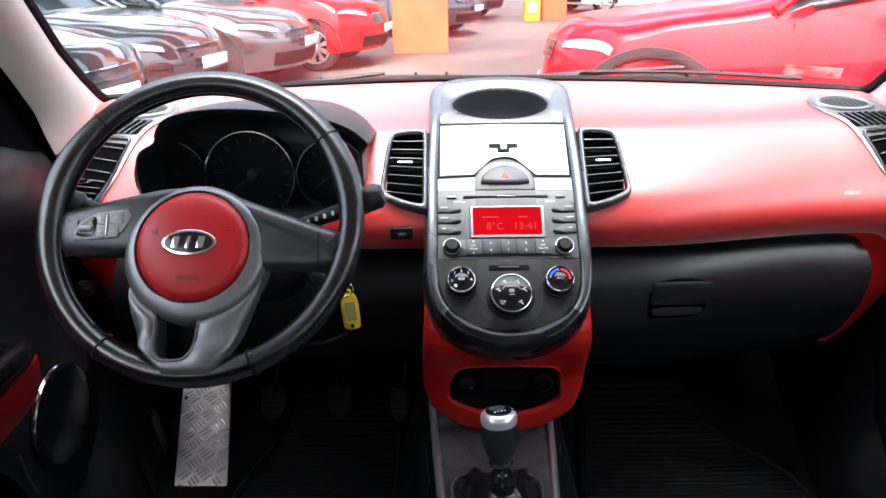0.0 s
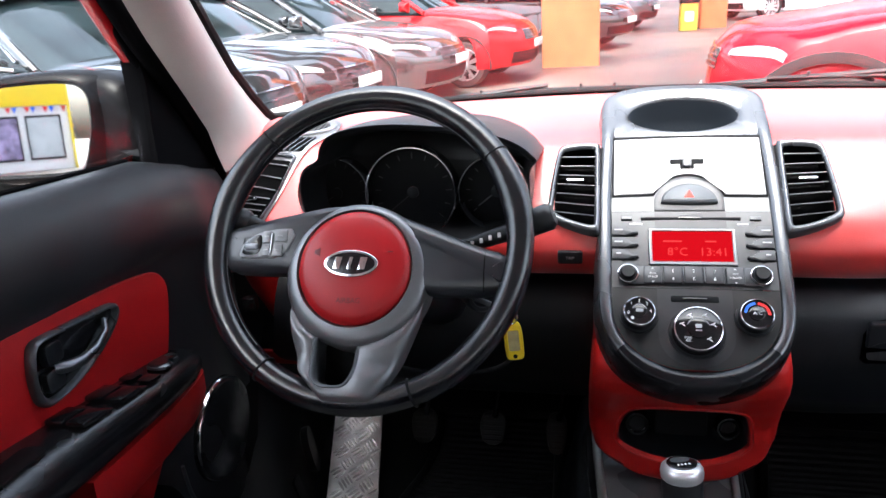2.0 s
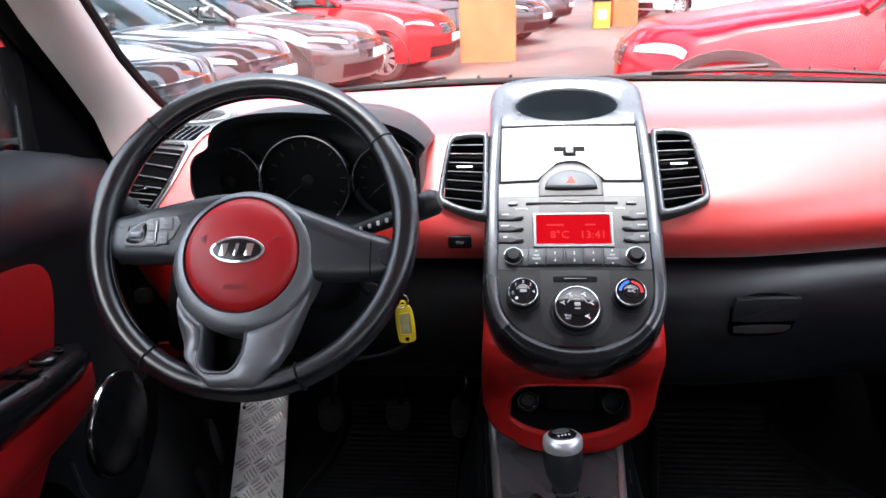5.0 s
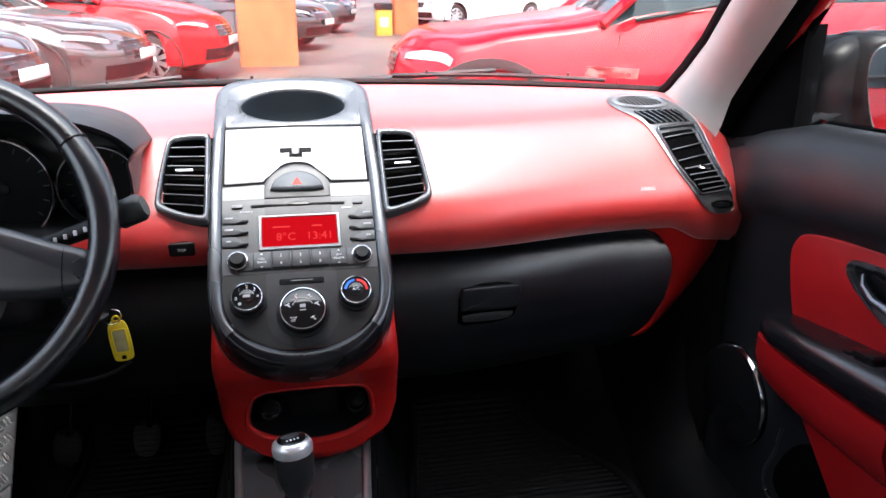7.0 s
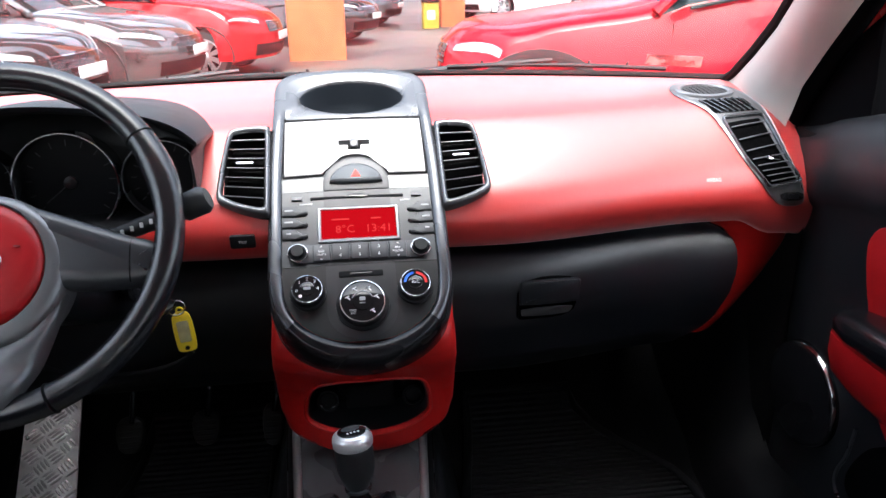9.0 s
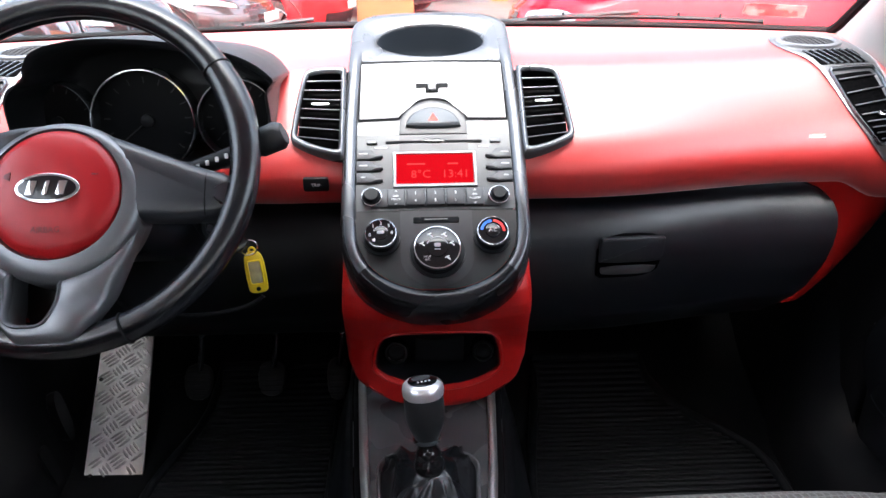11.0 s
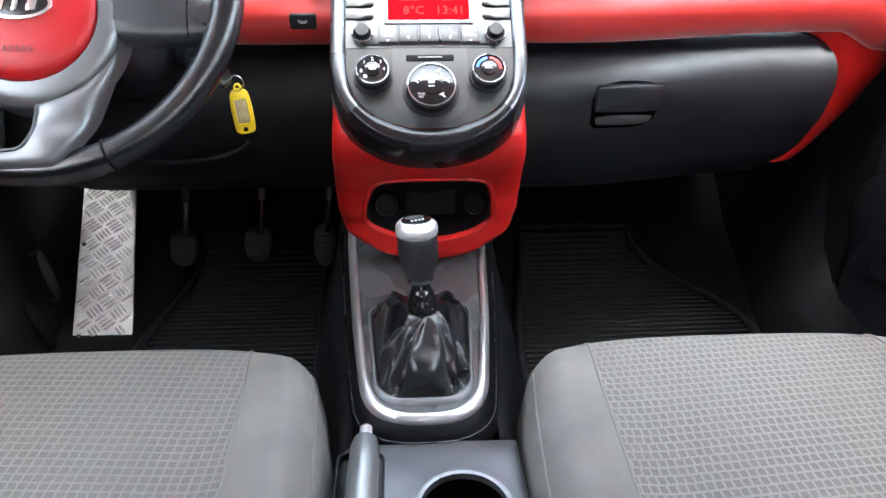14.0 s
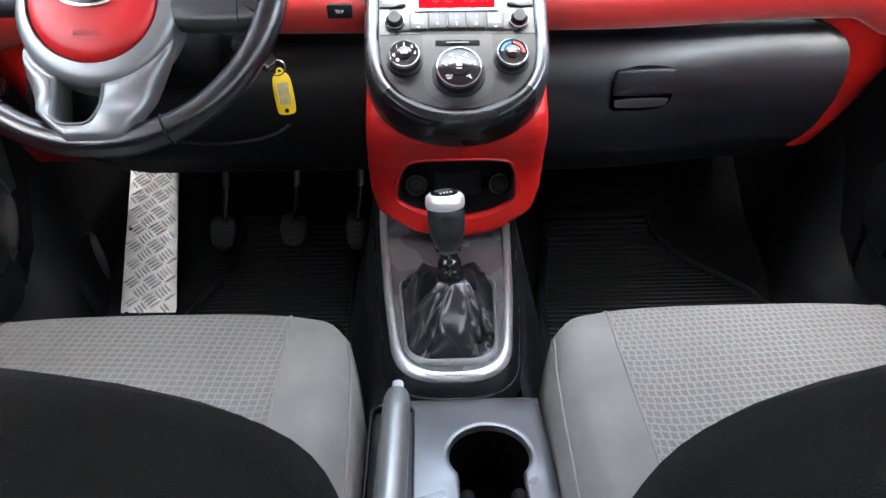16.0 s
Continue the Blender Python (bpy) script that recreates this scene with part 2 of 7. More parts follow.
# ---- building helpers ----
def thing(name, label, category, at=(0, 0, 0), group="", kind=""):
    ob = new(name)
    ob.empty_display_size = 0.05
    ob.matrix_basis = Matrix.Translation(at)
    return tagged(ob, label, category, group, kind)


WORLD_AT = {}


def place_mesh(name, bm, material, smooth=38):
    bmesh.ops.remove_doubles(bm, verts=bm.verts, dist=1e-6)
    bmesh.ops.recalc_face_normals(bm, faces=bm.faces)
    lo = [min(v.co[k] for v in bm.verts) for k in range(3)]
    hi = [max(v.co[k] for v in bm.verts) for k in range(3)]
    mid = Vector([(a + b) / 2 for a, b in zip(lo, hi)])
    bmesh.ops.translate(bm, verts=bm.verts, vec=-mid)
    me = bpy.data.meshes.new(name)
    bm.to_mesh(me)
    bm.free()
    me.materials.append(material)
    me.shade_smooth()
    me.set_sharp_from_angle(angle=radians(smooth))
    ob = new(name, me)
    ob.matrix_basis = Matrix.Translation(mid)
    WORLD_AT[ob.name] = ob.matrix_basis.copy()
    return ob


def part(name, bm, material, parent, label="", smooth=38):
    ob = place_mesh(name, bm, material, smooth)
    base = WORLD_AT.get(parent.name, parent.matrix_basis)
    ob.parent = parent
    ob.matrix_parent_inverse = base.inverted()
    return tagged(ob, label)


def solid(name, bm, material, label, category, kind="", group="", smooth=38):
    return tagged(place_mesh(name, bm, material, smooth), label, category, group, kind)


def loft(bm, rings, closed=True, cap0=False, cap1=False):
    vs = [[bm.verts.new(p) for p in r] for r in rings]
    n = len(vs[0])
    for a, b in zip(vs, vs[1:]):
        for i in range(n if closed else n - 1):
            j = (i + 1) % n
            bm.faces.new((a[i], a[j], b[j], b[i]))
    if cap0:
        bm.faces.new(vs[0])
    if cap1:
        bm.faces.new(vs[-1][::-1])
    return vs


def sheet(bm, f, us, vs, thick=0.0):
    """A grid over us x vs of the surface f(u, v, n), with a back at depth thick."""
    rows = [[f(u, v, 0) for u in us] for v in vs]
    a = loft(bm, rows, closed=False)
    if thick:
        b = loft(bm, [[f(u, v, -thick) for u in us] for v in vs], closed=False)
        rim = lambda g: g[0] + [r[-1] for r in g[1:-1]] + g[-1][::-1] + [r[0] for r in g[-2:0:-1]]
        p, q = rim(a), rim(b)
        for i in range(len(p)):
            j = (i + 1) % len(p)
            bm.faces.new((p[i], p[j], q[j], q[i]))


def rrect(w, h, r, cx=0.0, cy=0.0, n=5):
    pts = []
    for sx, sy, a0 in ((1, 1, 0), (-1, 1, 90), (-1, -1, 180), (1, -1, 270)):
        for k in range(n + 1):
            a = radians(a0 + 90 * k / n)
            pts.append((cx + sx * (w / 2 - r) + r * math.cos(a), cy + sy * (h / 2 - r) + r * math.sin(a)))
    return pts


def oval(rx, ry, cx=0.0, cy=0.0, n=32):
    return [(cx + rx * math.cos(2 * math.pi * k / n), cy + ry * math.sin(2 * math.pi * k / n)) for k in range(n)]


def inset(pts, d):
    out, n = [], len(pts)
    area = sum(pts[i][0] * pts[(i + 1) % n][1] - pts[(i + 1) % n][0] * pts[i][1] for i in range(n))
    sg = 1 if area > 0 else -1
    for i in range(n):
        a, b, c = pts[i - 1], pts[i], pts[(i + 1) % n]
        e1, e2 = Vector((b[0] - a[0], b[1] - a[1])), Vector((c[0] - b[0], c[1] - b[1]))
        n1 = Vector((-e1.y, e1.x)) * sg
        n2 = Vector((-e2.y, e2.x)) * sg
        n1 = n1.normalized() if n1.length > 1e-9 else n2.normalized()
        n2 = n2.normalized() if n2.length > 1e-9 else n1
        m = n1 + n2
        k = max(0.35, 1 + n1.dot(n2)) if m.length > 1e-9 else 1
        out.append((b[0] + m.x * d / k, b[1] + m.y * d / k))
    return out


def round_off(pts, times=2):
    for _ in range(times):
        q = []
        for i in range(len(pts)):
            a, b = pts[i], pts[(i + 1) % len(pts)]
            q.append(tuple(x * 0.75 + y * 0.25 for x, y in zip(a, b)))
            q.append(tuple(x * 0.25 + y * 0.75 for x, y in zip(a, b)))
        pts = q
    return pts


def round_open(pts, times=2):
    for _ in range(times):
        q = [pts[0]]
        for a, b in zip(pts, pts[1:]):
            q.append(tuple(x * 0.75 + y * 0.25 for x, y in zip(a, b)))
            q.append(tuple(x * 0.25 + y * 0.75 for x, y in zip(a, b)))
        pts = q + [pts[-1]]
    return pts


def prism(bm, pts, f, n0, n1, bev=0.001, curved=False):
    """A plate of outline pts on the surface f from depth n0 to n1, its upper edge bevelled."""
    rings = [[f(u, v, n0) for u, v in pts], [f(u, v, n1 - bev) for u, v in pts],
             [f(u, v, n1 - 0.3 * bev) for u, v in inset(pts, 0.3 * bev)], [f(u, v, n1) for u, v in inset(pts, bev)]]
    if curved:
        q = inset(pts, bev)
        c = (sum(p[0] for p in q) / len(q), sum(p[1] for p in q) / len(q))
        for k in (.88, .75, .62, .5, .38, .25, .12, .03):
            rings.append([f(c[0] + (u - c[0]) * k, c[1] + (v - c[1]) * k, n1) for u, v in q])
    loft(bm, rings, cap0=not curved, cap1=True)
    return bm


def frame_ring(bm, outer, inner, f, n0, n1, bev=0.0015):
    """A frame between two outlines of as many points."""
    rings = [[f(u, v, n0) for u, v in outer], [f(u, v, n1 - bev) for u, v in outer], [f(u, v, n1) for u, v in inset(outer, bev)],
             [f(u, v, n1) for u, v in inset(inner, -bev)], [f(u, v, n1 - bev) for u, v in inner], [f(u, v, n0) for u, v in inner]]
    loft(bm, rings + [rings[0]])
    return bm


def tube(bm, pts, r, n=10, closed=False, flat=1.0):
    pts = [Vector(p) for p in pts]
    m = len(pts)
    rad = r if isinstance(r, (list, tuple)) else [r] * m
    up = None
    rings = []
    for i, p in enumerate(pts):
        a = pts[i - 1] if (i or closed) else p
        b = pts[(i + 1) % m] if (i < m - 1 or closed) else p
        d = (b - a).normalized()
        if up is None:
            up = Vector((0, 0, 1)) if abs(d.z) < 0.9 else Vector((0, 1, 0))
        x = d.cross(up).normalized()
        up = x.cross(d).normalized()
        rings.append([p + x * rad[i] * math.cos(2 * math.pi * k / n) + up * rad[i] * flat * math.sin(2 * math.pi * k / n) for k in range(n)])
    if closed:
        loft(bm, rings + [rings[0]])
    else:
        loft(bm, rings, cap0=True, cap1=True)
    return bm


def turned(bm, profile, f, n=32, cap=True):
    loft(bm, [[f(r * math.cos(2 * math.pi * k / n), r * math.sin(2 * math.pi * k / n), h) for k in range(n)] for r, h in profile], cap0=cap, cap1=cap)
    return bm


def on(m):
    return lambda u, v, n: m @ Vector((u, v, n))


def axes(o, x, y):
    x, y = Vector(x).normalized(), Vector(y)
    z = x.cross(y).normalized()
    y = z.cross(x)
    m = Matrix((x, y, z)).transposed().to_4x4()
    m.translation = o
    return m


def block(bm, m, w, d, h, bev=0.002):
    """A box of w x d x h on the plane of m, its lower face at 0."""
    return prism(bm, rrect(w, d, min(bev * 2, w / 2.1, d / 2.1), n=2), on(m), 0, h, bev)


def writing(name, text, size, m, material, parent, label="", wide=1.0):
    cu = bpy.data.curves.new(name, "FONT")
    cu.body, cu.size, cu.align_x, cu.align_y, cu.extrude, cu.resolution_u = text, size, "CENTER", "CENTER", 0.00015, 2
    tmp = bpy.data.objects.new(name, cu)
    me = bpy.data.meshes.new_from_object(tmp)
    bpy.data.objects.remove(tmp)
    bm = bmesh.new()
    bm.from_mesh(me)
    bpy.data.meshes.remove(me)
    bmesh.ops.transform(bm, matrix=m @ Matrix.Diagonal((wide, 1, 1, 1)), verts=bm.verts)
    return part(name, bm, material, parent, label)


def bar(name, m, w, h, material, parent, label=""):
    return part(name, prism(bmesh.new(), rrect(w, h, min(w, h) * 0.2, n=2), on(m), -0.0002, 0.0003, 0.0001), material, parent, label)

# ---- dashboard surface ----
def ease(a):
    a = max(0.0, min(1.0, a))
    return a * a * (3 - 2 * a)


DASH = ((1.175, .893), (1.138, .889), (1.122, .899), (1.110, .918), (1.107, .938), (1.116, .962), (1.140, .991), (1.205, 1.047),
        (1.245, 1.064), (1.32, 1.072), (1.45, 1.074), (1.62, 1.070), (1.64, 1.04))


def dash_profile(x):
    a = abs(x)
    end = max(0, (a - .6) / .11) ** 2
    e = .05 * ease((a - .2) / .36) + .020 * end
    front = 1.64 - .17 * (a / .68) ** 2
    out = []
    for i, (y, z) in enumerate(DASH):
        if i <= 8:
            y, z = y + e, z - .012 * end
            z -= .030 * ease((a - .595) / .075) * max(0, 1 - i / 5)
        elif i == 9:
            y += e * .6
        elif i == 10:
            y = .5 * (1.32 + e * .6 + front)
        else:
            y = front + .02 * (i - 11)
        out.append((y, z))
    return out


def dash_at(x, s):
    p = dash_profile(x)
    i = min(int(s), len(p) - 2)
    f = s - i
    g = lambda k: Vector((0, *p[max(0, min(len(p) - 1, k))]))
    p0, p1, p2, p3 = g(i - 1), g(i), g(i + 1), g(i + 2)
    v = .5 * (2 * p1 + (p2 - p0) * f + (2 * p0 - 5 * p1 + 4 * p2 - p3) * f * f + (3 * p1 - p0 - 3 * p2 + p3) * f ** 3)
    return Vector((x, v.y, v.z))


def dash_on(x, s, n):
    """The dashboard's skin at x, the profile's step s, raised by n."""
    p = dash_at(x, s)
    tx = dash_at(x + .002, s) - dash_at(x - .002, s)
    ts = dash_at(x, s + .02) - dash_at(x, s - .02)
    return p + tx.cross(ts).normalized() * n


# outline of the instrument hood, across and up
hood = [(-.552, .985), (-.551, 1.030), (-.537, 1.056), (-.511, 1.066), (-.508, 1.084), (-.491, 1.105), (-.44, 1.116), (-.38, 1.117), (-.31, 1.110), (-.255, 1.099), (-.222, 1.084), (-.204, 1.066), (-.202, 1.062), (-.204, 1.057),
        (-.213, 1.047), (-.212, 1.020), (-.214, .985), (-.225, .953), (-.255, .944), (-.31, .943), (-.40, .943), (-.50, .945), (-.540, .955)]
hood = round_off(hood, 2)


def inside(pts, x, z):
    hit = False
    for (x0, z0), (x1, z1) in zip(pts, pts[1:] + pts[:1]):
        if (z0 > z) != (z1 > z) and x < x0 + (x1 - x0) * (z - z0) / (z1 - z0):
            hit = not hit
    return hit


dashboard = thing("dashboard", "red moulded car dashboard with soft satin skin", "dashboard", (0, 1.4, .9))
bm = bmesh.new()
xs = [-.744 + 1.488 * k / 372 for k in range(373)]
ss = [.125 * k for k in range(97)]
grid = [[bm.verts.new(dash_at(x, s)) for x in xs] for s in ss]
for j in range(len(ss) - 1):
    for i in range(len(xs) - 1):
        xc, sc = (xs[i] + xs[i + 1]) / 2, (ss[j] + ss[j + 1]) / 2
        pc = dash_at(xc, sc)
        if sc < 7.3 and inside(hood, -.39 + (pc.x + .39) / .955, 1.02 + (pc.z - 1.02) / .955):
            continue
        if abs(xc) > .712 and sc > 8.3:
            continue
        if abs(xc) < .100 and sc < 9.9 or abs(xc) < .112 and sc < 8.6:
            continue
        if .112 < abs(xc) < .1762 + .0085 * (7.2 - sc) / 2.2 and 5.05 + max(0, (abs(xc) - .150) / .03) * .42 < sc < 7.2:
            continue
        bm.faces.new((grid[j][i], grid[j][i + 1], grid[j + 1][i + 1], grid[j + 1][i]))
bmesh.ops.delete(bm, geom=[v for v in bm.verts if not v.link_faces], context="VERTS")
# the cut round the hood follows its outline
cut = [(-.39 + (x + .39) * .955, 1.02 + (z - 1.02) * .955) for x, z in hood]
cut = round_off(cut, 1)
for v in bm.verts:
    if v.is_boundary and -.60 < v.co.x < -.185 and v.co.z > .93 and v.co.y < 1.30:
        near = min(cut, key=lambda p: (p[0] - v.co.x) ** 2 + (p[1] - v.co.z) ** 2)
        if math.hypot(near[0] - v.co.x, near[1] - v.co.z) < .014:
            v.co.x, v.co.z = near
part("top_pad", bm, RED, dashboard, "red satin dashboard skin", 60)

# dark seam along the glass
bm = bmesh.new()
tube(bm, [dash_at(x, 11.0) + Vector((0, .004, .002)) for x in xs[1:-1]], .009, 8)
part("glass_seal", bm, BLACK_MATT, dashboard, "black rubber seal along the windscreen")

# glovebox and lower panels
def face_profile(z):
    """How far forward the lower dashboard lies at height z."""
    pts = ((.60, 1.33), (.635, 1.22), (.66, 1.165), (.70, 1.135), (.76, 1.118), (.80, 1.112), (.820, 1.113), (.838, 1.117), (.852, 1.123), (.864, 1.131), (.873, 1.141), (.878, 1.150), (.880, 1.160))
    for (z0, y0), (z1, y1) in zip(pts, pts[1:]):
        if z <= z1:
            f = max(0, (z - z0) / (z1 - z0))
            return y0 + (y1 - y0) * f
    return pts[-1][1]


GLOVE_EDGE = ((.60, .45), (.64, .51), (.68, .553), (.72, .582), (.77, .598), (.82, .603), (.845, .602), (.862, .596), (.873, .583), (.880, .560))


def along(table, z):
    for (z0, x0), (z1, x1) in zip(table, table[1:]):
        if z <= z1:
            return x0 + (x1 - x0) * max(0, (z - z0) / (z1 - z0))
    return table[-1][1]


def glove_on(u, z, n):
    x = .132 + (along(GLOVE_EDGE, z) - .132) * u
    return Vector((x, face_profile(z) + .05 * ease((x - .2) / .36) - n, z))


zs = [.605 + .275 * k / 40 for k in range(41)]
glovebox = part("glovebox", (lambda b: (sheet(b, glove_on, [k / 30 for k in range(31)], zs, .012), b)[1])(bmesh.new()), GLOVE, dashboard,
                "black soft-grained glovebox lid", 60)
latch_m = axes((.278, 1.1125, .826), (1, 0.05, 0), (0, .02, 1))
# black plate paints the shaded gap round the lever
part("latch_recess", prism(bmesh.new(), round_off(round_open([(-.049, -.05), (.036, -.05), (.046, -.018), (.049, .016), (-.049, .016), (-.049, -.05)], 1)[:-1], 1), on(latch_m), -.004, .0012, .001), RECESS_SHADE, glovebox)
part("latch_lever", prism(bmesh.new(), round_off([(-.046, -.026), (.042, -.026), (.0455, -.020), (.0475, .008), (.044, .0135), (-.043, .0135), (-.047, .008), (-.0475, -.020)], 1), on(latch_m), 0, .007, .004), GLOVE, glovebox, "black glovebox latch")
part("latch_lip", prism(bmesh.new(), round_off([(-.040, -.045), (.028, -.045), (.036, -.038), (.037, -.031), (-.044, -.031), (-.044, -.040)], 1), on(latch_m), .0005, .003, .0015), RADIO, glovebox, "grey lip under the latch")


def cheek_on(side):
    inner = GLOVE_EDGE
    outer = ((.60, .58), (.66, .625), (.70, .657), (.76, .695), (.82, .722), (.886, .738))

    def f(u, z, n):
        a = along(inner, z) + .006
        b = max(along(outer, z), a + .01)
        x = a + (b - a) * u
        y = 1.200 + .13 * (.886 - z) + .03 * u * u
        return Vector((side * x, y - n - .012 * math.sin(math.pi * u), z))
    return f


for side in (1, -1):
    bm = bmesh.new()
    sheet(bm, cheek_on(side), [k / 12 for k in range(13)], [.67 + .222 * k / 24 for k in range(25)], .01)
    part("end_panel", bm, RED_PANEL, dashboard, "red lower end panel", 60)


KNEE_EDGE = ((.655, .545), (.675, .585), (.695, .655), (.715, .668), (.745, .656), (.803, .643), (.862, .631), (.887, .622))


def knee_on(u, z, n):
    x = -.125 - (along(KNEE_EDGE, z) - .125) * u
    return Vector((x, face_profile(z) + .012 + .040 * ease((-x - .48) / .14) - n - .02 * math.exp(-((x + .39) / .11) ** 2) * ease((z - .66) / .1), z))


bm = bmesh.new()
sheet(bm, knee_on, [k / 30 for k in range(31)], [.655 + .232 * k / 30 for k in range(31)], .012)
knee = part("knee_panel", bm, BLACK, dashboard, "black knee panel below the steering column", 60)
bm = bmesh.new()
tube(bm, [Vector((-.345 + .105 * math.cos(q), 1.095 - .012 * math.sin(q), .775 - .030 * math.sin(q))) for q in [math.pi * (.06 + .88 * k / 24) for k in range(25)]], .004, 8)
part("knee_lip", bm, COLLAR, knee, "black moulded lip under the steering column")
part("diagnosis_socket", block(bmesh.new(), axes((-.694, 1.186, .806), (1, .1, 0), (0, 0, 1)), .026, .024, .014, .002), BLACK_GLOSS, dashboard, "black socket in the end panel")
bm = bmesh.new()
sheet(bm, lambda u, z, n: Vector((-.53 - .17 * u, face_profile(z) + .070 - n, z)), [k / 10 for k in range(11)], [.652 + .05 * k / 6 for k in range(7)], .008)
part("end_panel", bm, RED_PANEL, dashboard, "red lower edge of the dashboard end", 60)
# underside that closes the dashboard
bm = bmesh.new()
loft(bm, [[(-.60, 1.34, .66), (.60, 1.34, .66)], [(-.66, 1.50, .70), (.66, 1.50, .70)], [(-.70, 1.66, .80), (.70, 1.66, .80)], [(-.70, 1.68, 1.04), (.70, 1.68, 1.04)]], closed=False)
part("underside", bm, BLACK_MATT, dashboard)

# trip button and airbag mark
trip_m = axes(dash_on(-.1575, 3.45, 0), (1, 0, 0), dash_at(-.1575, 3.8) - dash_at(-.1575, 3.1))
trip = part("trip_button", block(bmesh.new(), trip_m, .034, .020, .005, .0015), BLACK, dashboard, "small black trip button")
writing("trip_text", "TRIP", .006, trip_m @ pose(0, 0, .0052), WHITE, trip)
air_m = axes(dash_on(.545, 5.05, .0006), dash_on(.56, 5.05, 0) - dash_on(.53, 5.05, 0), dash_at(.545, 5.2) - dash_at(.545, 4.9))
writing("airbag_text", "AIRBAG", .0085, air_m, WHITE, dashboard, "", 0.85)


def vent_slats(parent, f, corners, count, material, lean=1.0, deep=1.0):
    """Louvres between two sides; corners: left top, right top, right bottom, left bottom in the surface's own steps."""
    lt, rt, rb, lb = [Vector(c) for c in corners]
    for k in range(count):
        a = (k + .5) / count
        p, q = lt.lerp(lb, a), rt.lerp(rb, a)
        step = (lb - lt) / count * .12
        bm = bmesh.new()
        section = ((-4.0, -.0125), (-.40, -.0016), (-.2, -.0006), (.2, -.0006), (.40, -.0016), (-3.4, -.0125))
        loft(bm, [[f(c.x, c.y, n) for c, n in ((end + step * (d * lean if d < -1 else d), n_ * deep if d < -1 else n_) for d, n_ in section)] for end in (p, q)], cap0=True, cap1=True)
        part("slat", bm, material, parent)
        # pale tube paints the highlight on the black slat's front edge
        bm = bmesh.new()
        tube(bm, [f(c.x, c.y, .0002) for c in (p.lerp(q, .01), p.lerp(q, .5), p.lerp(q, .99))], .0009, 6)
        part("slat_highlight", bm, SATIN, parent, "pale strip drawn for the highlight along the slat front")


def corner_round(corners, k=.13):
    """A four-sided outline with small rounded corners."""
    pts = []
    for i, c in enumerate(corners):
        c, a, b = Vector(c), Vector(corners[i - 1]), Vector(corners[(i + 1) % 4])
        pts += [tuple(c.lerp(a, k)), tuple(c.lerp(a, k * .3)), tuple(c.lerp(b, k * .3)), tuple(c.lerp(b, k)), tuple(c.lerp(b, .35)), tuple(c.lerp(b, .65))]
    return round_off(pts, 1)


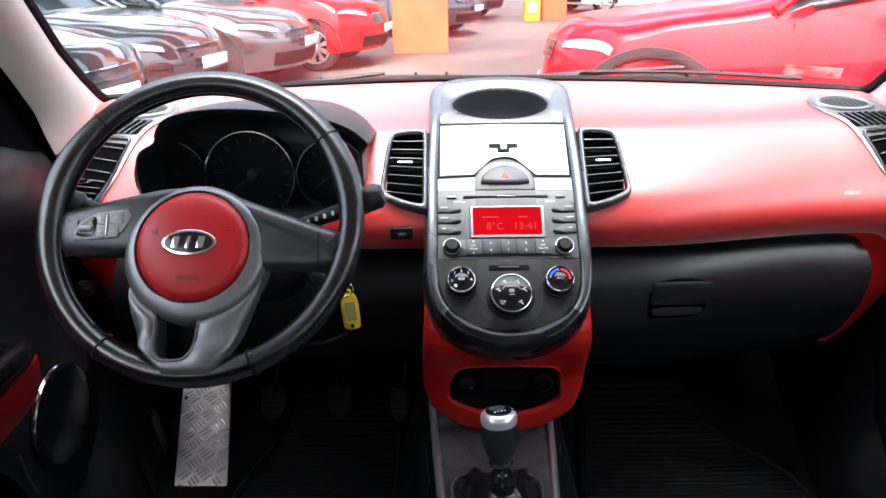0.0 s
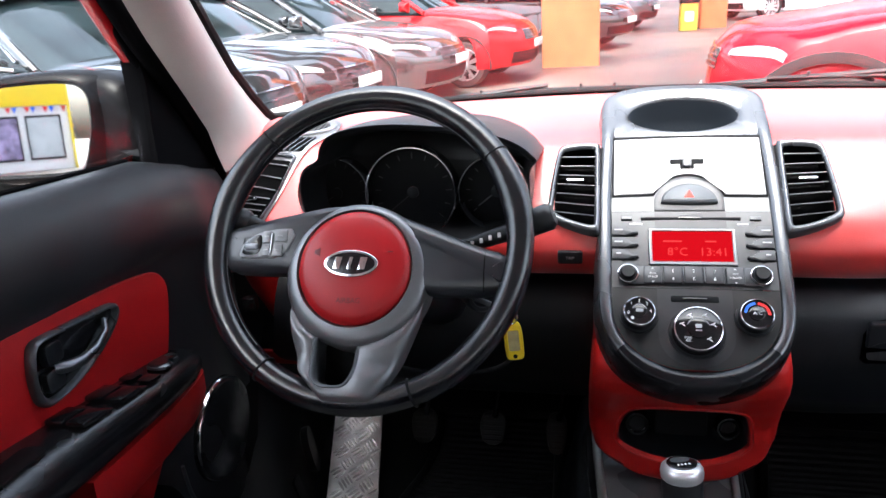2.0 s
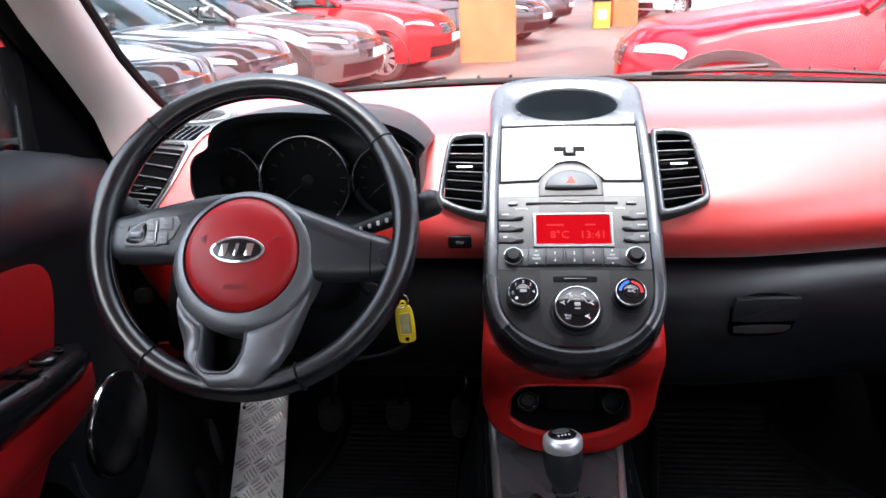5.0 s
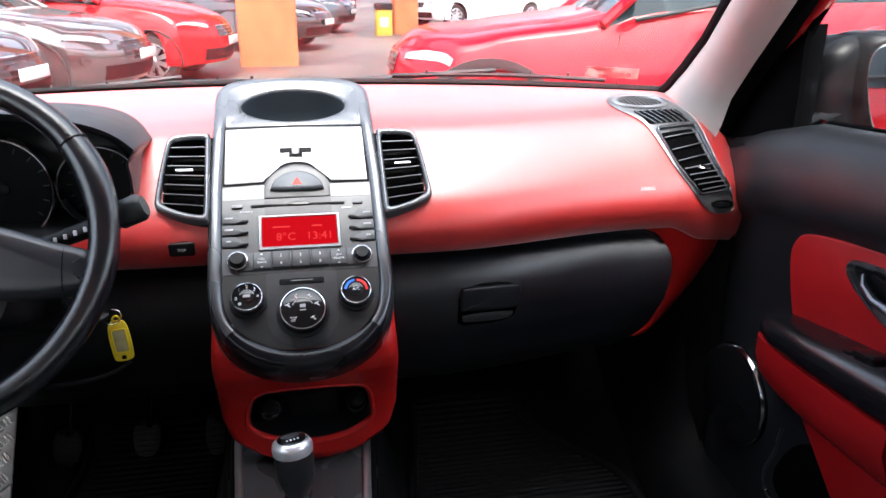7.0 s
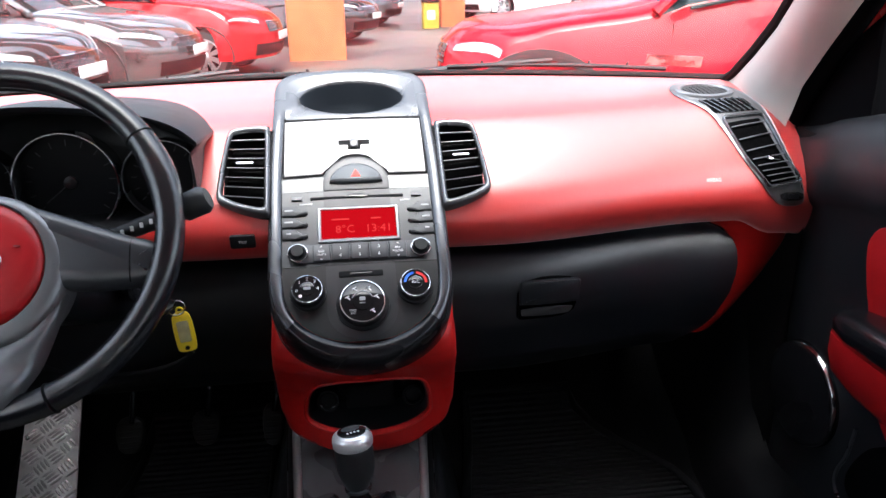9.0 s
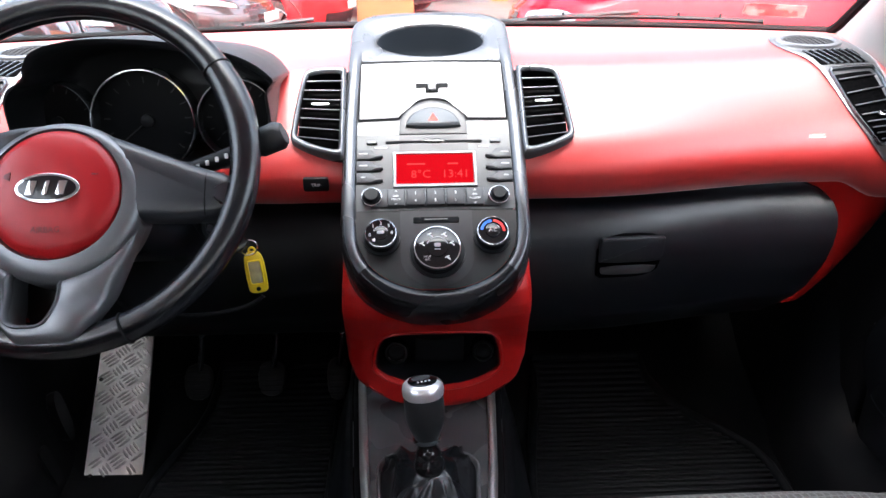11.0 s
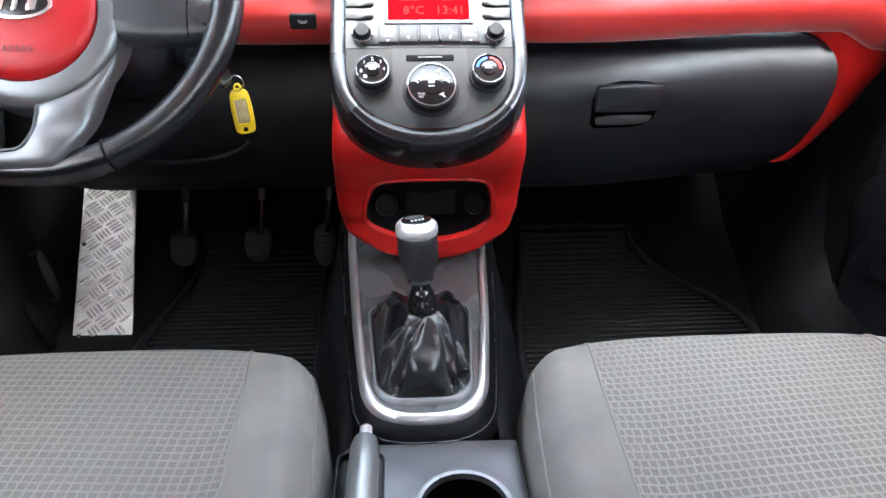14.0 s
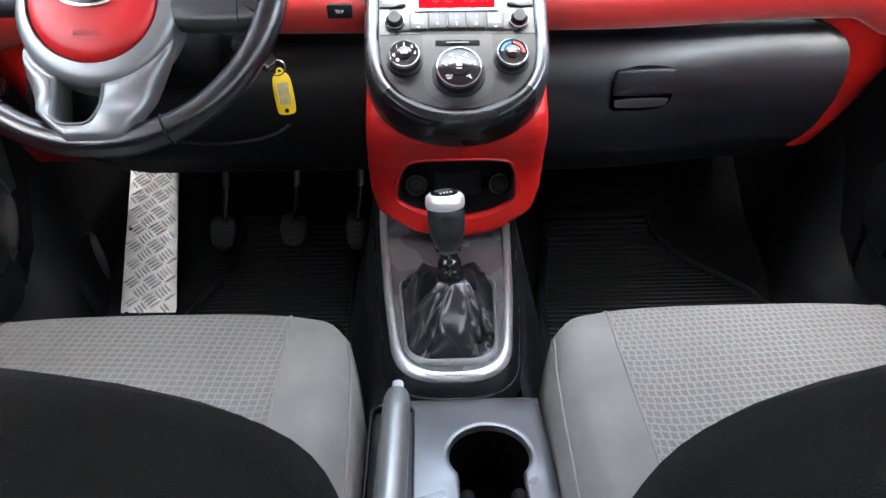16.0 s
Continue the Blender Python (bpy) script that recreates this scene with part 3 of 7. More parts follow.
def end_vent(side):
    f = lambda x, s, n: dash_on(side * (x + (.017 if side < 0 else .001)), s, n)
    out = [(.530, 8.5), (.548, 9.35), (.60, 9.75), (.645, 9.4), (.662, 8.4), (.674, 7.0), (.689, 5.6), (.704, 4.3), (.700, 3.75), (.668, 3.6), (.645, 3.8), (.624, 4.6),
           (.599, 6.0), (.577, 6.8), (.551, 7.6)]
    out = round_off(out, 2)
    vent = thing("air_vent", "dark grey corner air vent with round speaker grille on the dashboard", "air vent", tuple(f(.62, 6, 0)), "air vents in the dashboard")
    part("panel", prism(bmesh.new(), out, f, -.002, .003, .002, True), VENT_PANEL, vent, "satin grey vent panel", 50)
    bm = bmesh.new()
    tube(bm, [f(u, v, .0024) for u, v in out], .0009, 6, True)
    part("panel_edge", bm, SATIN, vent, "bright panel edge", 60)
    ring_o = [(.592 + .052 * math.cos(a), 8.62 + (.62 if math.sin(a) > 0 else .66) * math.sin(a)) for a in [2 * math.pi * k / 40 for k in range(40)]]
    ring_i = [(.592 + .040 * math.cos(a), 8.62 + .50 * math.sin(a)) for a in [2 * math.pi * k / 40 for k in range(40)]]
    part("speaker_ring", frame_ring(bmesh.new(), ring_o, ring_i, f, 0, .007, .002), SATIN, vent, "silver ring round the tweeter", 50)
    bm = bmesh.new()
    prism(bm, ring_i, f, .0, .0045, .001, True)
    grille = part("speaker_grille", bm, GRILLE, vent, "grey mesh grille", 50)
    bm = bmesh.new()
    for i in range(-4, 5):
        for j in range(-4, 5):
            if i * i + j * j < 18:
                c = f(.592 + i * .0085, 8.62 + j * .105, .0046)
                bmesh.ops.create_icosphere(bm, subdivisions=1, radius=.0019, matrix=Matrix.Translation(c))
    tagged(part("grille_mesh", bm, GRILLE, grille), kind="stuff")
    slit = [(.562, 7.75), (.645, 7.95), (.652, 7.10), (.578, 6.98)]
    # flat plate painted as dark as the shade behind the slits
    part("slit_back", prism(bmesh.new(), corner_round(slit), f, .0, .0040, .0004, True), RECESS_SHADE, vent)
    for k in range(7):
        a = k / 7
        c0 = Vector(slit[0]).lerp(Vector(slit[1]), a)
        c1 = Vector(slit[3]).lerp(Vector(slit[2]), a + .13)
        bm = bmesh.new()
        w = Vector((.0035, 0))
        loft(bm, [[f(p.x, p.y, .003) for p in (c0, c0 + w, c1 + w, c1)], [f(p.x, p.y, .006) for p in (c0 + w * .2, c0 + w * .8, c1 + w * .8, c1 + w * .2)]], cap0=True, cap1=True)
        part("slit_bar", bm, GRAPHITE, vent)
    q = [(.589, 6.72), (.652, 6.84), (.686, 5.0), (.635, 4.72)]
    # black plate in place of a deep duct, its shade painted on
    part("grille_back", prism(bmesh.new(), corner_round(q), f, .0, .0042, .0004, True), RECESS_SHADE, vent)
    fo = corner_round([(.583, 6.86), (.659, 6.98), (.694, 4.90), (.630, 4.56)])
    part("grille_frame", frame_ring(bmesh.new(), fo, inset([(u, v * .05) for u, v in fo], .004) and [(u + (.645 - u) * .055, v + (5.8 - v) * .05) for u, v in fo], f, 0, .0085, .0015), GRAPHITE, vent, "graphite grille frame", 50)
    up = lambda x, s, n: f(x, s, n + .0085)
    vent_slats(vent, up, [(.589, 6.72), (.652, 6.84), (.686, 5.0), (.635, 4.72)], 8, VENT, .06, .33)
    part("slider", prism(bmesh.new(), rrect(.020, .12, .004, .643, 5.85, 2), f, .006, .014, .001), CHROME, vent, "small bright louvre tab")
    part("wheel_slot", prism(bmesh.new(), round_off([(.652, 4.35), (.698, 4.45), (.700, 4.0), (.655, 3.92)], 1), f, .002, .0045, .001), BLACK_GLOSS, vent)
    part("thumb_wheel", prism(bmesh.new(), rrect(.022, .22, .003, .676, 4.19, 2), f, .003, .0075, .0015), BLACK, vent)
    return vent


for side in (1, -1):
    end_vent(side)

# ---- centre stack ----
STACK_STEP = .005
STACK = []
_p, _v = Vector((0, 1.0, .87)), 0.0


def stack_slope(v):
    if v < -.03:
        return radians(42.2 + (-.03 - v) * 160)
    return radians(42.2 - 14 * ease((v - .272) / .05) - 40 * ease((v - .385) / .05))


_p = Vector((0, 1.0, .87))
for k in range(0, 100):
    a = stack_slope(k * STACK_STEP)
    STACK.append((_p.copy(), a))
    _p += Vector((0, math.cos(a), math.sin(a))) * STACK_STEP
LOW = []
_p = Vector((0, 1.0, .87))
for k in range(0, 30):
    a = stack_slope(-k * STACK_STEP)
    LOW.append((_p.copy(), a))
    _p -= Vector((0, math.cos(a), math.sin(a))) * STACK_STEP


def stack_on(u, v, n):
    """The centre stack's face: u across, v up the slope, n out of it."""
    tab = STACK if v >= 0 else LOW
    i = min(int(abs(v) / STACK_STEP), len(tab) - 2)
    f = abs(v) / STACK_STEP - i
    p = tab[i][0].lerp(tab[i + 1][0], f)
    a = tab[i][1] * (1 - f) + tab[i + 1][1] * f
    crown = -.10 * u * u
    return p + Vector((u, -math.sin(a) * (n + crown), math.cos(a) * (n + crown)))


def stack_m(u, v, n=0):
    o = stack_on(u, v, n)
    return axes(o, (1, 0, 0), stack_on(u, v + .004, n) - stack_on(u, v - .004, n))


def stack_half(v, w=.121):
    if v < .05:
        q = min(1, (.05 - v) / .127)
        return w * max(0, 1 - q ** 2.25) ** (1 / 2.1)
    h = w - .005 * ease((v - .18) / .16)
    if v > .36:
        q = min(1, (v - .36) / .062)
        h *= max(0, 1 - q ** 3.2) ** (1 / 2.2)
    return h


def stack_outline(lo=-.077, hi=.422, n=60):
    vs = [lo + (hi - lo) * (1 - math.cos(math.pi * k / n)) / 2 for k in range(n + 1)]
    right = [(stack_half(v), v) for v in vs]
    return right + [(-u, v) for u, v in right[-2:0:-1]]


stack = thing("centre_stack", "grey centre stack with radio, climate dials and open oval tray", "centre console", (0, 1.15, .6))
outer = stack_outline()
inner = [(u, v + (.009 * ease((.02 - v) / .09))) for u, v in inset(outer, .019)]
bm = bmesh.new()
rings = []
for d, n in ((-.22, -.060), (-.14, -.03), (-.02, -.010), (.12, -.0015), (.34, .0018), (.64, .0016), (.90, -.0006), (1.0, -.005)):
    rings.append([stack_on(a[0] + (b[0] - a[0]) * d, a[1] + (b[1] - a[1]) * d, n if d < .8 else n + (.0010 - n) * ease((a[1] - .295) / .03)) for a, b in zip(outer, inner)])
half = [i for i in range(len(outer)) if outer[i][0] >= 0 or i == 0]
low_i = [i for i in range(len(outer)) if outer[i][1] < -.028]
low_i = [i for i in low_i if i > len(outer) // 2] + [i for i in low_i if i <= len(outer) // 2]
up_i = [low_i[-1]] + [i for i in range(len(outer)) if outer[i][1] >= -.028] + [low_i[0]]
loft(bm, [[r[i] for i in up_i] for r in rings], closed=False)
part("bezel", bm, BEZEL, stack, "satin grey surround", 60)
# lower end takes the darkened copy: its shade sits in the colour
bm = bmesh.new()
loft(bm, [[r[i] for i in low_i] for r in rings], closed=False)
part("lower_bezel", bm, SHADED_BEZEL, stack, "lower end of the surround with shade put into its colour", 60)


def inner_half(v):
    """Half the width of the faces inside the bezel."""
    best = 0
    for (u0, v0), (u1, v1) in zip(inner, inner[1:]):
        if (v0 - v) * (v1 - v) <= 0 and v0 != v1 and u0 >= -1e-4:
            best = max(best, u0 + (u1 - u0) * (v - v0) / (v1 - v0))
    return best


def stack_face(name, v0, v1, n, material, label, half=None, rows=16, inner_n=None):
    bm = bmesh.new()
    vs = [v0 + (v1 - v0) * k / rows for k in range(rows + 1)]
    loft(bm, [[stack_on((half(v) if half else inner_half(v)) * (i / 12 - 1) if i <= 24 else 0, v, n) for i in range(25)] for v in vs], closed=False)
    return part(name, bm, material, stack, label, 50)


stack_face("climate_face", -.0475, .0595, -.004, CLIMATE, "dark grey climate panel", rows=30)
stack_face("climate_band", -.0445, .0595, -.0032, RADIO_DARK, "darker centre band", lambda v: .0455 if v > -.004 else .0455 * math.sqrt(max(0, 1 - ((-.004 - v) / .041) ** 2)), 24)
radio = stack_face("radio_face", .0605, .1735, -.0035, RADIO, "grey radio fascia")
stack_face("radio_band", .0605, .1735, -.0028, RADIO_DARK, "darker centre band", lambda v: .0455)
stack_face("storage_face", .1745, .3005, -.0045, SILVER, "silver panel", rows=20)

# tray surround with its oval opening
bm = bmesh.new()
cv, K = .3475, 180
hole, edge = [], []
for k in range(K):
    a = 2 * math.pi * k / K
    ca, sa = math.cos(a), math.sin(a)
    hole.append((.0785 * ca, cv + .0395 * sa))
    lo_r, hi_r = .02, .2
    for _ in range(30):
        r = (lo_r + hi_r) / 2
        u, v = r * ca, cv + r * sa
        ok = .3005 < v < inner[0][1] + 1 and abs(u) < (inner_half(v) if v < max(p[1] for p in inner) else 0)
        lo_r, hi_r = (r, hi_r) if ok else (lo_r, r)
    edge.append((lo_r * ca, cv + lo_r * sa))
mid = [((a[0] + 2 * b[0]) / 3, (a[1] + 2 * b[1]) / 3) for a, b in zip(edge, hole)]
loft(bm, [[stack_on(u, v, -.0040 + .0050 * ease((v - .3005) / .02)) for u, v in edge], [stack_on(u, v, -.0022) for u, v in mid], [stack_on(u, v, -.0035) for u, v in hole],
          [stack_on(u, v, -.008) for u, v in inset(hole, .002)]])
part("tray_surround", bm, BEZEL, stack, "silver tray surround", 60)
bm = bmesh.new()
tray_rings = [[stack_on(u, v, n) for u, v in inset(hole, d)] for d, n in ((.0015, -.006), (.003, -.014), (.004, -.04), (.008, -.066), (.020, -.074))]
loft(bm, tray_rings, cap1=True)
part("tray_bowl", bm, mat("blue_black_tray", (0.018, 0.024, 0.032), 0.5, vary=0.08), stack, "dark blue-black oval tray", 60)

# storage lid with its latch, hazard switch
def dense(pts, d=.006):
    out = []
    for p, q in zip(pts, pts[1:] + pts[:1]):
        k = max(1, int(math.hypot(q[0] - p[0], q[1] - p[1]) / d))
        out += [(p[0] + (q[0] - p[0]) * i / k, p[1] + (q[1] - p[1]) * i / k) for i in range(k)]
    return out


arc = [(.049 * math.cos(radians(a)), .186 + .047 * math.sin(radians(a))) for a in range(17, 164, 6)]
lid_out = dense([(-.099, .1995)] + arc[::-1] + [(.099, .1995), (.0985, .24), (.0975, .2935), (0, .2950), (-.0975, .2935), (-.0985, .24)])
bm = bmesh.new()
prism(bm, lid_out, stack_on, -.0045, -.0015, .0012, True)
lidp = part("storage_lid", bm, SILVER_LID, stack, "pale silver storage lid", 50)
bm = bmesh.new()
loft(bm, [[stack_on(u, v, -.0030) for u, v in inset(lid_out, -.0024)], [stack_on(u, v, -.0030) for u, v in inset(lid_out, .001)]])
part("lid_gap", bm, BLACK_MATT, lidp)
part("lid_top_gap", prism(bmesh.new(), dense([(-.0985, .2945), (.0985, .2945), (.0985, .2985), (0, .2998), (-.0985, .2985)]), stack_on, -.005, -.0022, .0002, True), BLACK_MATT, lidp)
part("latch_slot", prism(bmesh.new(), [(-.0225, .2575), (-.0225, .2485), (-.0095, .2485), (-.0095, .2405), (.0095, .2405), (.0095, .2485), (.0225, .2485), (.0225, .2575)], stack_on, -.003, -.0012, .0003), BLACK_MATT, lidp)
part("latch_button", prism(bmesh.new(), rrect(.011, .014, .003, 0, .2500), stack_on, -.002, .0035, .0015), SILVER, lidp)
hz_on = (lambda m_: lambda u, v, n: m_ @ Vector((u, v - .19, n)))(stack_m(0, .19))
part("hazard_surround", prism(bmesh.new(), dense([(.0455, .1748), (.0455, .190)] + [(.0455 * math.cos(radians(a)), .188 + .0405 * math.sin(radians(a))) for a in range(8, 173, 6)] + [(-.0455, .190), (-.0455, .1748)]), stack_on, -.006, -.0030, .0004, True), RADIO_DARK, stack, "dark grey surround of the hazard switch", 50)
hz2 = round_off([(.037 * math.cos(radians(a)), .1845 + .031 * math.sin(radians(a))) for a in range(0, 181, 12)], 1)
hazard = part("hazard_switch", prism(bmesh.new(), hz2, hz_on, -.005, .0035, .004), HAZARD_GREY, stack, "dark hazard switch with red triangle", 50)
part("hazard_triangle", prism(bmesh.new(), [(-.0068, .1920), (.0068, .1920), (0, .2040)], hz_on, .003, .0039, .0002), HAZARD, hazard)

# radio
part("disc_slot", prism(bmesh.new(), rrect(.128, .0042, .002, 0, .1625), stack_on, -.004, -.0022, .0004), BLACK_MATT, radio)
part("disc_flap", prism(bmesh.new(), round_off([(-.018, .1605), (.018, .1605), (.012, .1672), (-.012, .1672)], 2), stack_on, -.003, -.0016, .0004), BLACK_GLOSS, radio)
for s in (-1, 1):
    part("small_key", prism(bmesh.new(), rrect(.014, .0055, .001, s * .082, .1628), stack_on, -.004, -.0005, .0008), SILVER, radio)
lcd_o, lcd_i = rrect(.110, .0535, .002, .0005, .1195), rrect(.1005, .0445, .001, .0005, .1205)
part("display_frame", frame_ring(bmesh.new(), lcd_o, lcd_i, stack_on, -.004, -.0005, .001), VENT_PANEL, radio, "grey display frame")
display = part("display", prism(bmesh.new(), lcd_i, stack_on, -.004, -.0018, .0003), LCD, radio, "red lit display with temperature and time")
writing("display_temperature", "8°C", .0165, stack_m(-.018, .1115, -.0014), LCD_TEXT, display, "", 1.0)
writing("display_time", "13:41", .0165, stack_m(.027, .1115, -.0014), LCD_TEXT, display, "", 1.0)
bar("display_line", stack_m(-.024, .1275, -.0016), .024, .0022, LCD_TEXT, display)
bar("display_line", stack_m(.024, .1275, -.0016), .014, .0022, LCD_TEXT, display)
bar("maker_bar", stack_m(-.070, .1545, -.0033), .017, .0026, GREY_PRINT, radio)
bar("format_bar", stack_m(.066, .1545, -.0033), .014, .0026, GREY_PRINT, radio)
for s in (-1, 1):
    for k, v in enumerate((.1440, .1262, .1085)):
        key = [(s * .1015, v + .0072), (s * .084, v + .0072), (s * .075, v - .001), (s * .070, v - .001), (s * .070, v - .0072), (s * .1015, v - .0072)]
        if s > 0:
            key = key[::-1]
        kp = part("side_key", prism(bmesh.new(), key, stack_on, -.004, -.0012, .0008), RADIO, radio, "grey stepped side key")
        bar("key_text", stack_m(s * .093, v + .0005, -.0010), .011 if k < 2 else .006, .0022, GREY_PRINT, kp)
        bm = bmesh.new()
        tube(bm, [stack_on(s * .1015, v - .0082, -.003), stack_on(s * .070, v - .0082, -.003), stack_on(s * .0695, v - .0015, -.003), stack_on(s * .075, v - .0015, -.003), stack_on(s * .084, v + .0075, -.003)], .0006, 6)
        part("key_gap", bm, BLACK_MATT, kp)
        notch = [(s * .089, v - .0094), (s * .075, v - .0034), (s * .0675, v - .0030), (s * .0675, v - .0058), (s * .077, v - .0078)]
        part("key_notch", prism(bmesh.new(), notch[::s], stack_on, -.003, -.0008, .0002), BLACK_MATT, kp)
strip = part("key_strip", prism(bmesh.new(), rrect(.168, .0265, .004, 0, .0775), stack_on, -.004, -.0010, .001), RADIO, radio, "row of preset keys")
for k, u in enumerate((-.0255, 0, .0255)):
    kp = part("preset_key", prism(bmesh.new(), rrect(.0235, .0245, .0015, u, .0775), stack_on, -.002, .0016, .0012), RADIO_DARK, strip, "dark preset key")
    writing("preset_number", str(k + 1), .0062, stack_m(u, .0825, .0018), WHITE, kp)
    writing("preset_number", str(k + 4), .0062, stack_m(u, .0715, .0018), WHITE, kp)
    part("marker", prism(bmesh.new(), [(u - .0022, .0945), (u, .0925), (u + .0022, .0945)], stack_on, -.003, -.0018, .0001), WHITE, radio)
for u in (-.0130, .0130):
    part("divider", prism(bmesh.new(), rrect(.0018, .020, .0008, u, .0775), stack_on, -.001, .0026, .0006), SILVER, strip)
for s, words in ((-1, ("SEEK", "TRACK")), (1, ("PTY", "FOLDER"))):
    kp = part("rocker_key", prism(bmesh.new(), rrect(.0225, .0245, .0015, s * .0505, .0775), stack_on, -.002, .0012, .0012), RADIO, strip, "grey rocker key")
    for word, v in zip(words, (.0790, .0742)):
        writing("rocker_text", word, .0040, stack_m(s * .0505, v, .0014), WHITE, kp)
    for v, d in ((.0865, 1), (.0672, -1)):
        part("marker", prism(bmesh.new(), [(s * .0505 - .002, v - .001 * d), (s * .0505 + .002, v - .001 * d), (s * .0505, v + .001 * d)][::d], stack_on, .0008, .0015, .0001), WHITE, kp)
for s in (-1, 1):
    m = on(stack_m(s * .0815, .0785, -.002))
    knob = part("radio_knob", turned(bmesh.new(), ((.0118, 0), (.0118, .004), (.0100, .005), (.0094, .0105), (.0083, .012), (.001, .012)), m, 28), BLACK, radio, "black push knob")
    part("knob_ring", turned(bmesh.new(), ((.0135, 0), (.0135, .003), (.0131, .0046), (.0122, .0050)), m, 28, False), CHROME, knob, "chrome ring")

# climate
part("clip_slot", prism(bmesh.new(), rrect(.058, .0085, .002, 0, .0455), stack_on, -.004, -.0022, .0006), BLACK_MATT, stack)
part("slot_lip", prism(bmesh.new(), rrect(.030, .003, .001, 0, .0455), stack_on, -.003, -.0016, .0004), BLACK_GLOSS, stack)


def dial(name, u, v, r, label):
    m = on(stack_m(u, v, -.004))
    d = part(name, turned(bmesh.new(), ((r * 1.04, 0), (r * 1.04, .006), (r, .0085), (r * .97, .016), (r * .9, .0175), (.0005, .0175)), m, 44), BLACK_GLOSS, stack, label)
    part("dial_ring", turned(bmesh.new(), ((r * 1.0, .012), (r * 1.02, .0155), (r * .995, .0180), (r * .962, .0184), (r * .945, .0165)), m, 44, False), CHROME, d, "chrome ring")
    part("dial_base", turned(bmesh.new(), ((r * 1.2, .0), (r * 1.19, .0035), (r * 1.05, .004)), m, 44, False), BLACK, d)
    g = part("dial_grip", turned(bmesh.new(), ((r * .46, .0165), (r * .45, .0192), (r * .40, .0198), (.0004, .0198)), m, 30), BLACK_GLOSS, d)
    bm = bmesh.new()
    q = lambda a: stack_m(u, v, -.004) @ Vector((r * .47 * math.cos(a), r * .47 * math.sin(a), .0182))
    tube(bm, [q(radians(20 + 140 * k / 12)) for k in range(13)], .0006, 5)
    part("dial_arc", bm, GREY_PRINT, d)
    return d, lambda x, y: stack_m(u, v, -.004) @ pose(x, y, .0178)


fan, at = dial("fan_dial", -.069, .021, .0192, "black fan dial with chrome ring")
for k, a in enumerate((190, 135, 90, 45, 0)):
    writing("fan_number", str(k), .0064, at(.0135 * math.cos(radians(a)), .0135 * math.sin(radians(a))), WHITE, fan)
bar("fan_symbol", at(-.0085, -.0095), .004, .004, WHITE, fan)
bar("recirculation_symbol", at(0, 0) @ pose(0, 0, .0022), .009, .0042, GREY_PRINT, fan)
mode, at = dial("air_mode_dial", 0, 0, .0285, "large black air direction dial with chrome ring")
for a in (165, 118, 62, 15, -48):
    p = at(.0188 * math.cos(radians(a)), .0188 * math.sin(radians(a)))
    bar("air_symbol", p @ pose(-.001, .0012, 0, 0, 0, 25), .0062, .0012, WHITE, mode)
    bar("air_symbol", p @ pose(.001, -.0012, 0, 0, 0, -40), .0046, .0014, WHITE, mode)
writing("max_text", "MAX", .0040, at(-.0125, -.0125), WHITE, mode)
writing("max_text", "A/C", .0040, at(-.0125, -.0162), WHITE, mode)
bar("rear_window_symbol", at(0, .0022) @ pose(0, 0, .0022), .0075, .0052, GREY_PRINT, mode)
bar("rear_window_line", at(0, -.0035) @ pose(0, 0, .0022), .0075, .0016, GREY_PRINT, mode)
temp, at = dial("temperature_dial", .069, .021, .0192, "black temperature dial with blue and red scale")
writing("cooling_text", "A/C", .0062, at(0, 0) @ pose(0, 0, .0022), WHITE, temp)
for a0, a1, material in ((175, 95, BLUE), (85, -5, RED_PRINT)):
    bm = bmesh.new()
    M = at(0, 0)
    arcs = [radians(a0 + (a1 - a0) * k / 10) for k in range(11)]
    loft(bm, [[M @ Vector((r * math.cos(a), r * math.sin(a), .0004)) for a in arcs] for r in (.0118, .0155)], closed=False)
    part("scale_arc", bm, material, temp)

# air vents beside the stack
def side_vent(s):
    vent = thing("air_vent", "graphite framed air vent beside the centre stack", "air vent", tuple(stack_on(s * .155, .21, 0)), "air vents in the dashboard")
    base = .010
    f = lambda u, v, n: stack_on(s * u, v, 0) + Vector((0, -.671, .741)) * n + Vector((0, 0, .10 * u * u))
    o = round_off([(.118, .279), (.119, .283), (.135, .284), (.150, .283), (.168, .280), (.175, .276), (.179, .262), (.185, .22), (.189, .175), (.189, .164), (.183, .157), (.162, .147), (.135, .139), (.120, .137), (.118, .142), (.118, .21)], 1)
    i = [(.1250 + (u - .118) * .80, v + (.2145 - v) * .145) for u, v in o]
    part("frame", frame_ring(bmesh.new(), o, i, f, -.016, .006, .003), BEZEL, vent, "graphite frame", 50)
    part("back", prism(bmesh.new(), i, f, -.025, -.019, .0005), BLACK_MATT, vent)
    bm = bmesh.new()
    loft(bm, [[f(.1535 + (u - .1535) * .985, .2145 + (v - .2145) * .985, n) for u, v in i] for n in (.0015, -.024)])
    part("duct", bm, VENT, vent, "black vent duct", 50)
    q = [(.1245, .2695), (.1735, .2685), (.181, .163), (.1245, .156)]
    vent_slats(vent, lambda u, v, n: f(u, v, n + .000), q, 7, VENT)
    part("slider", prism(bmesh.new(), rrect(.024, .0035, .0015, .152, .221, 2), f, -.004, .004, .001), CHROME, vent, "small bright louvre tab")
    return vent


side_vent(1)
side_vent(-1)

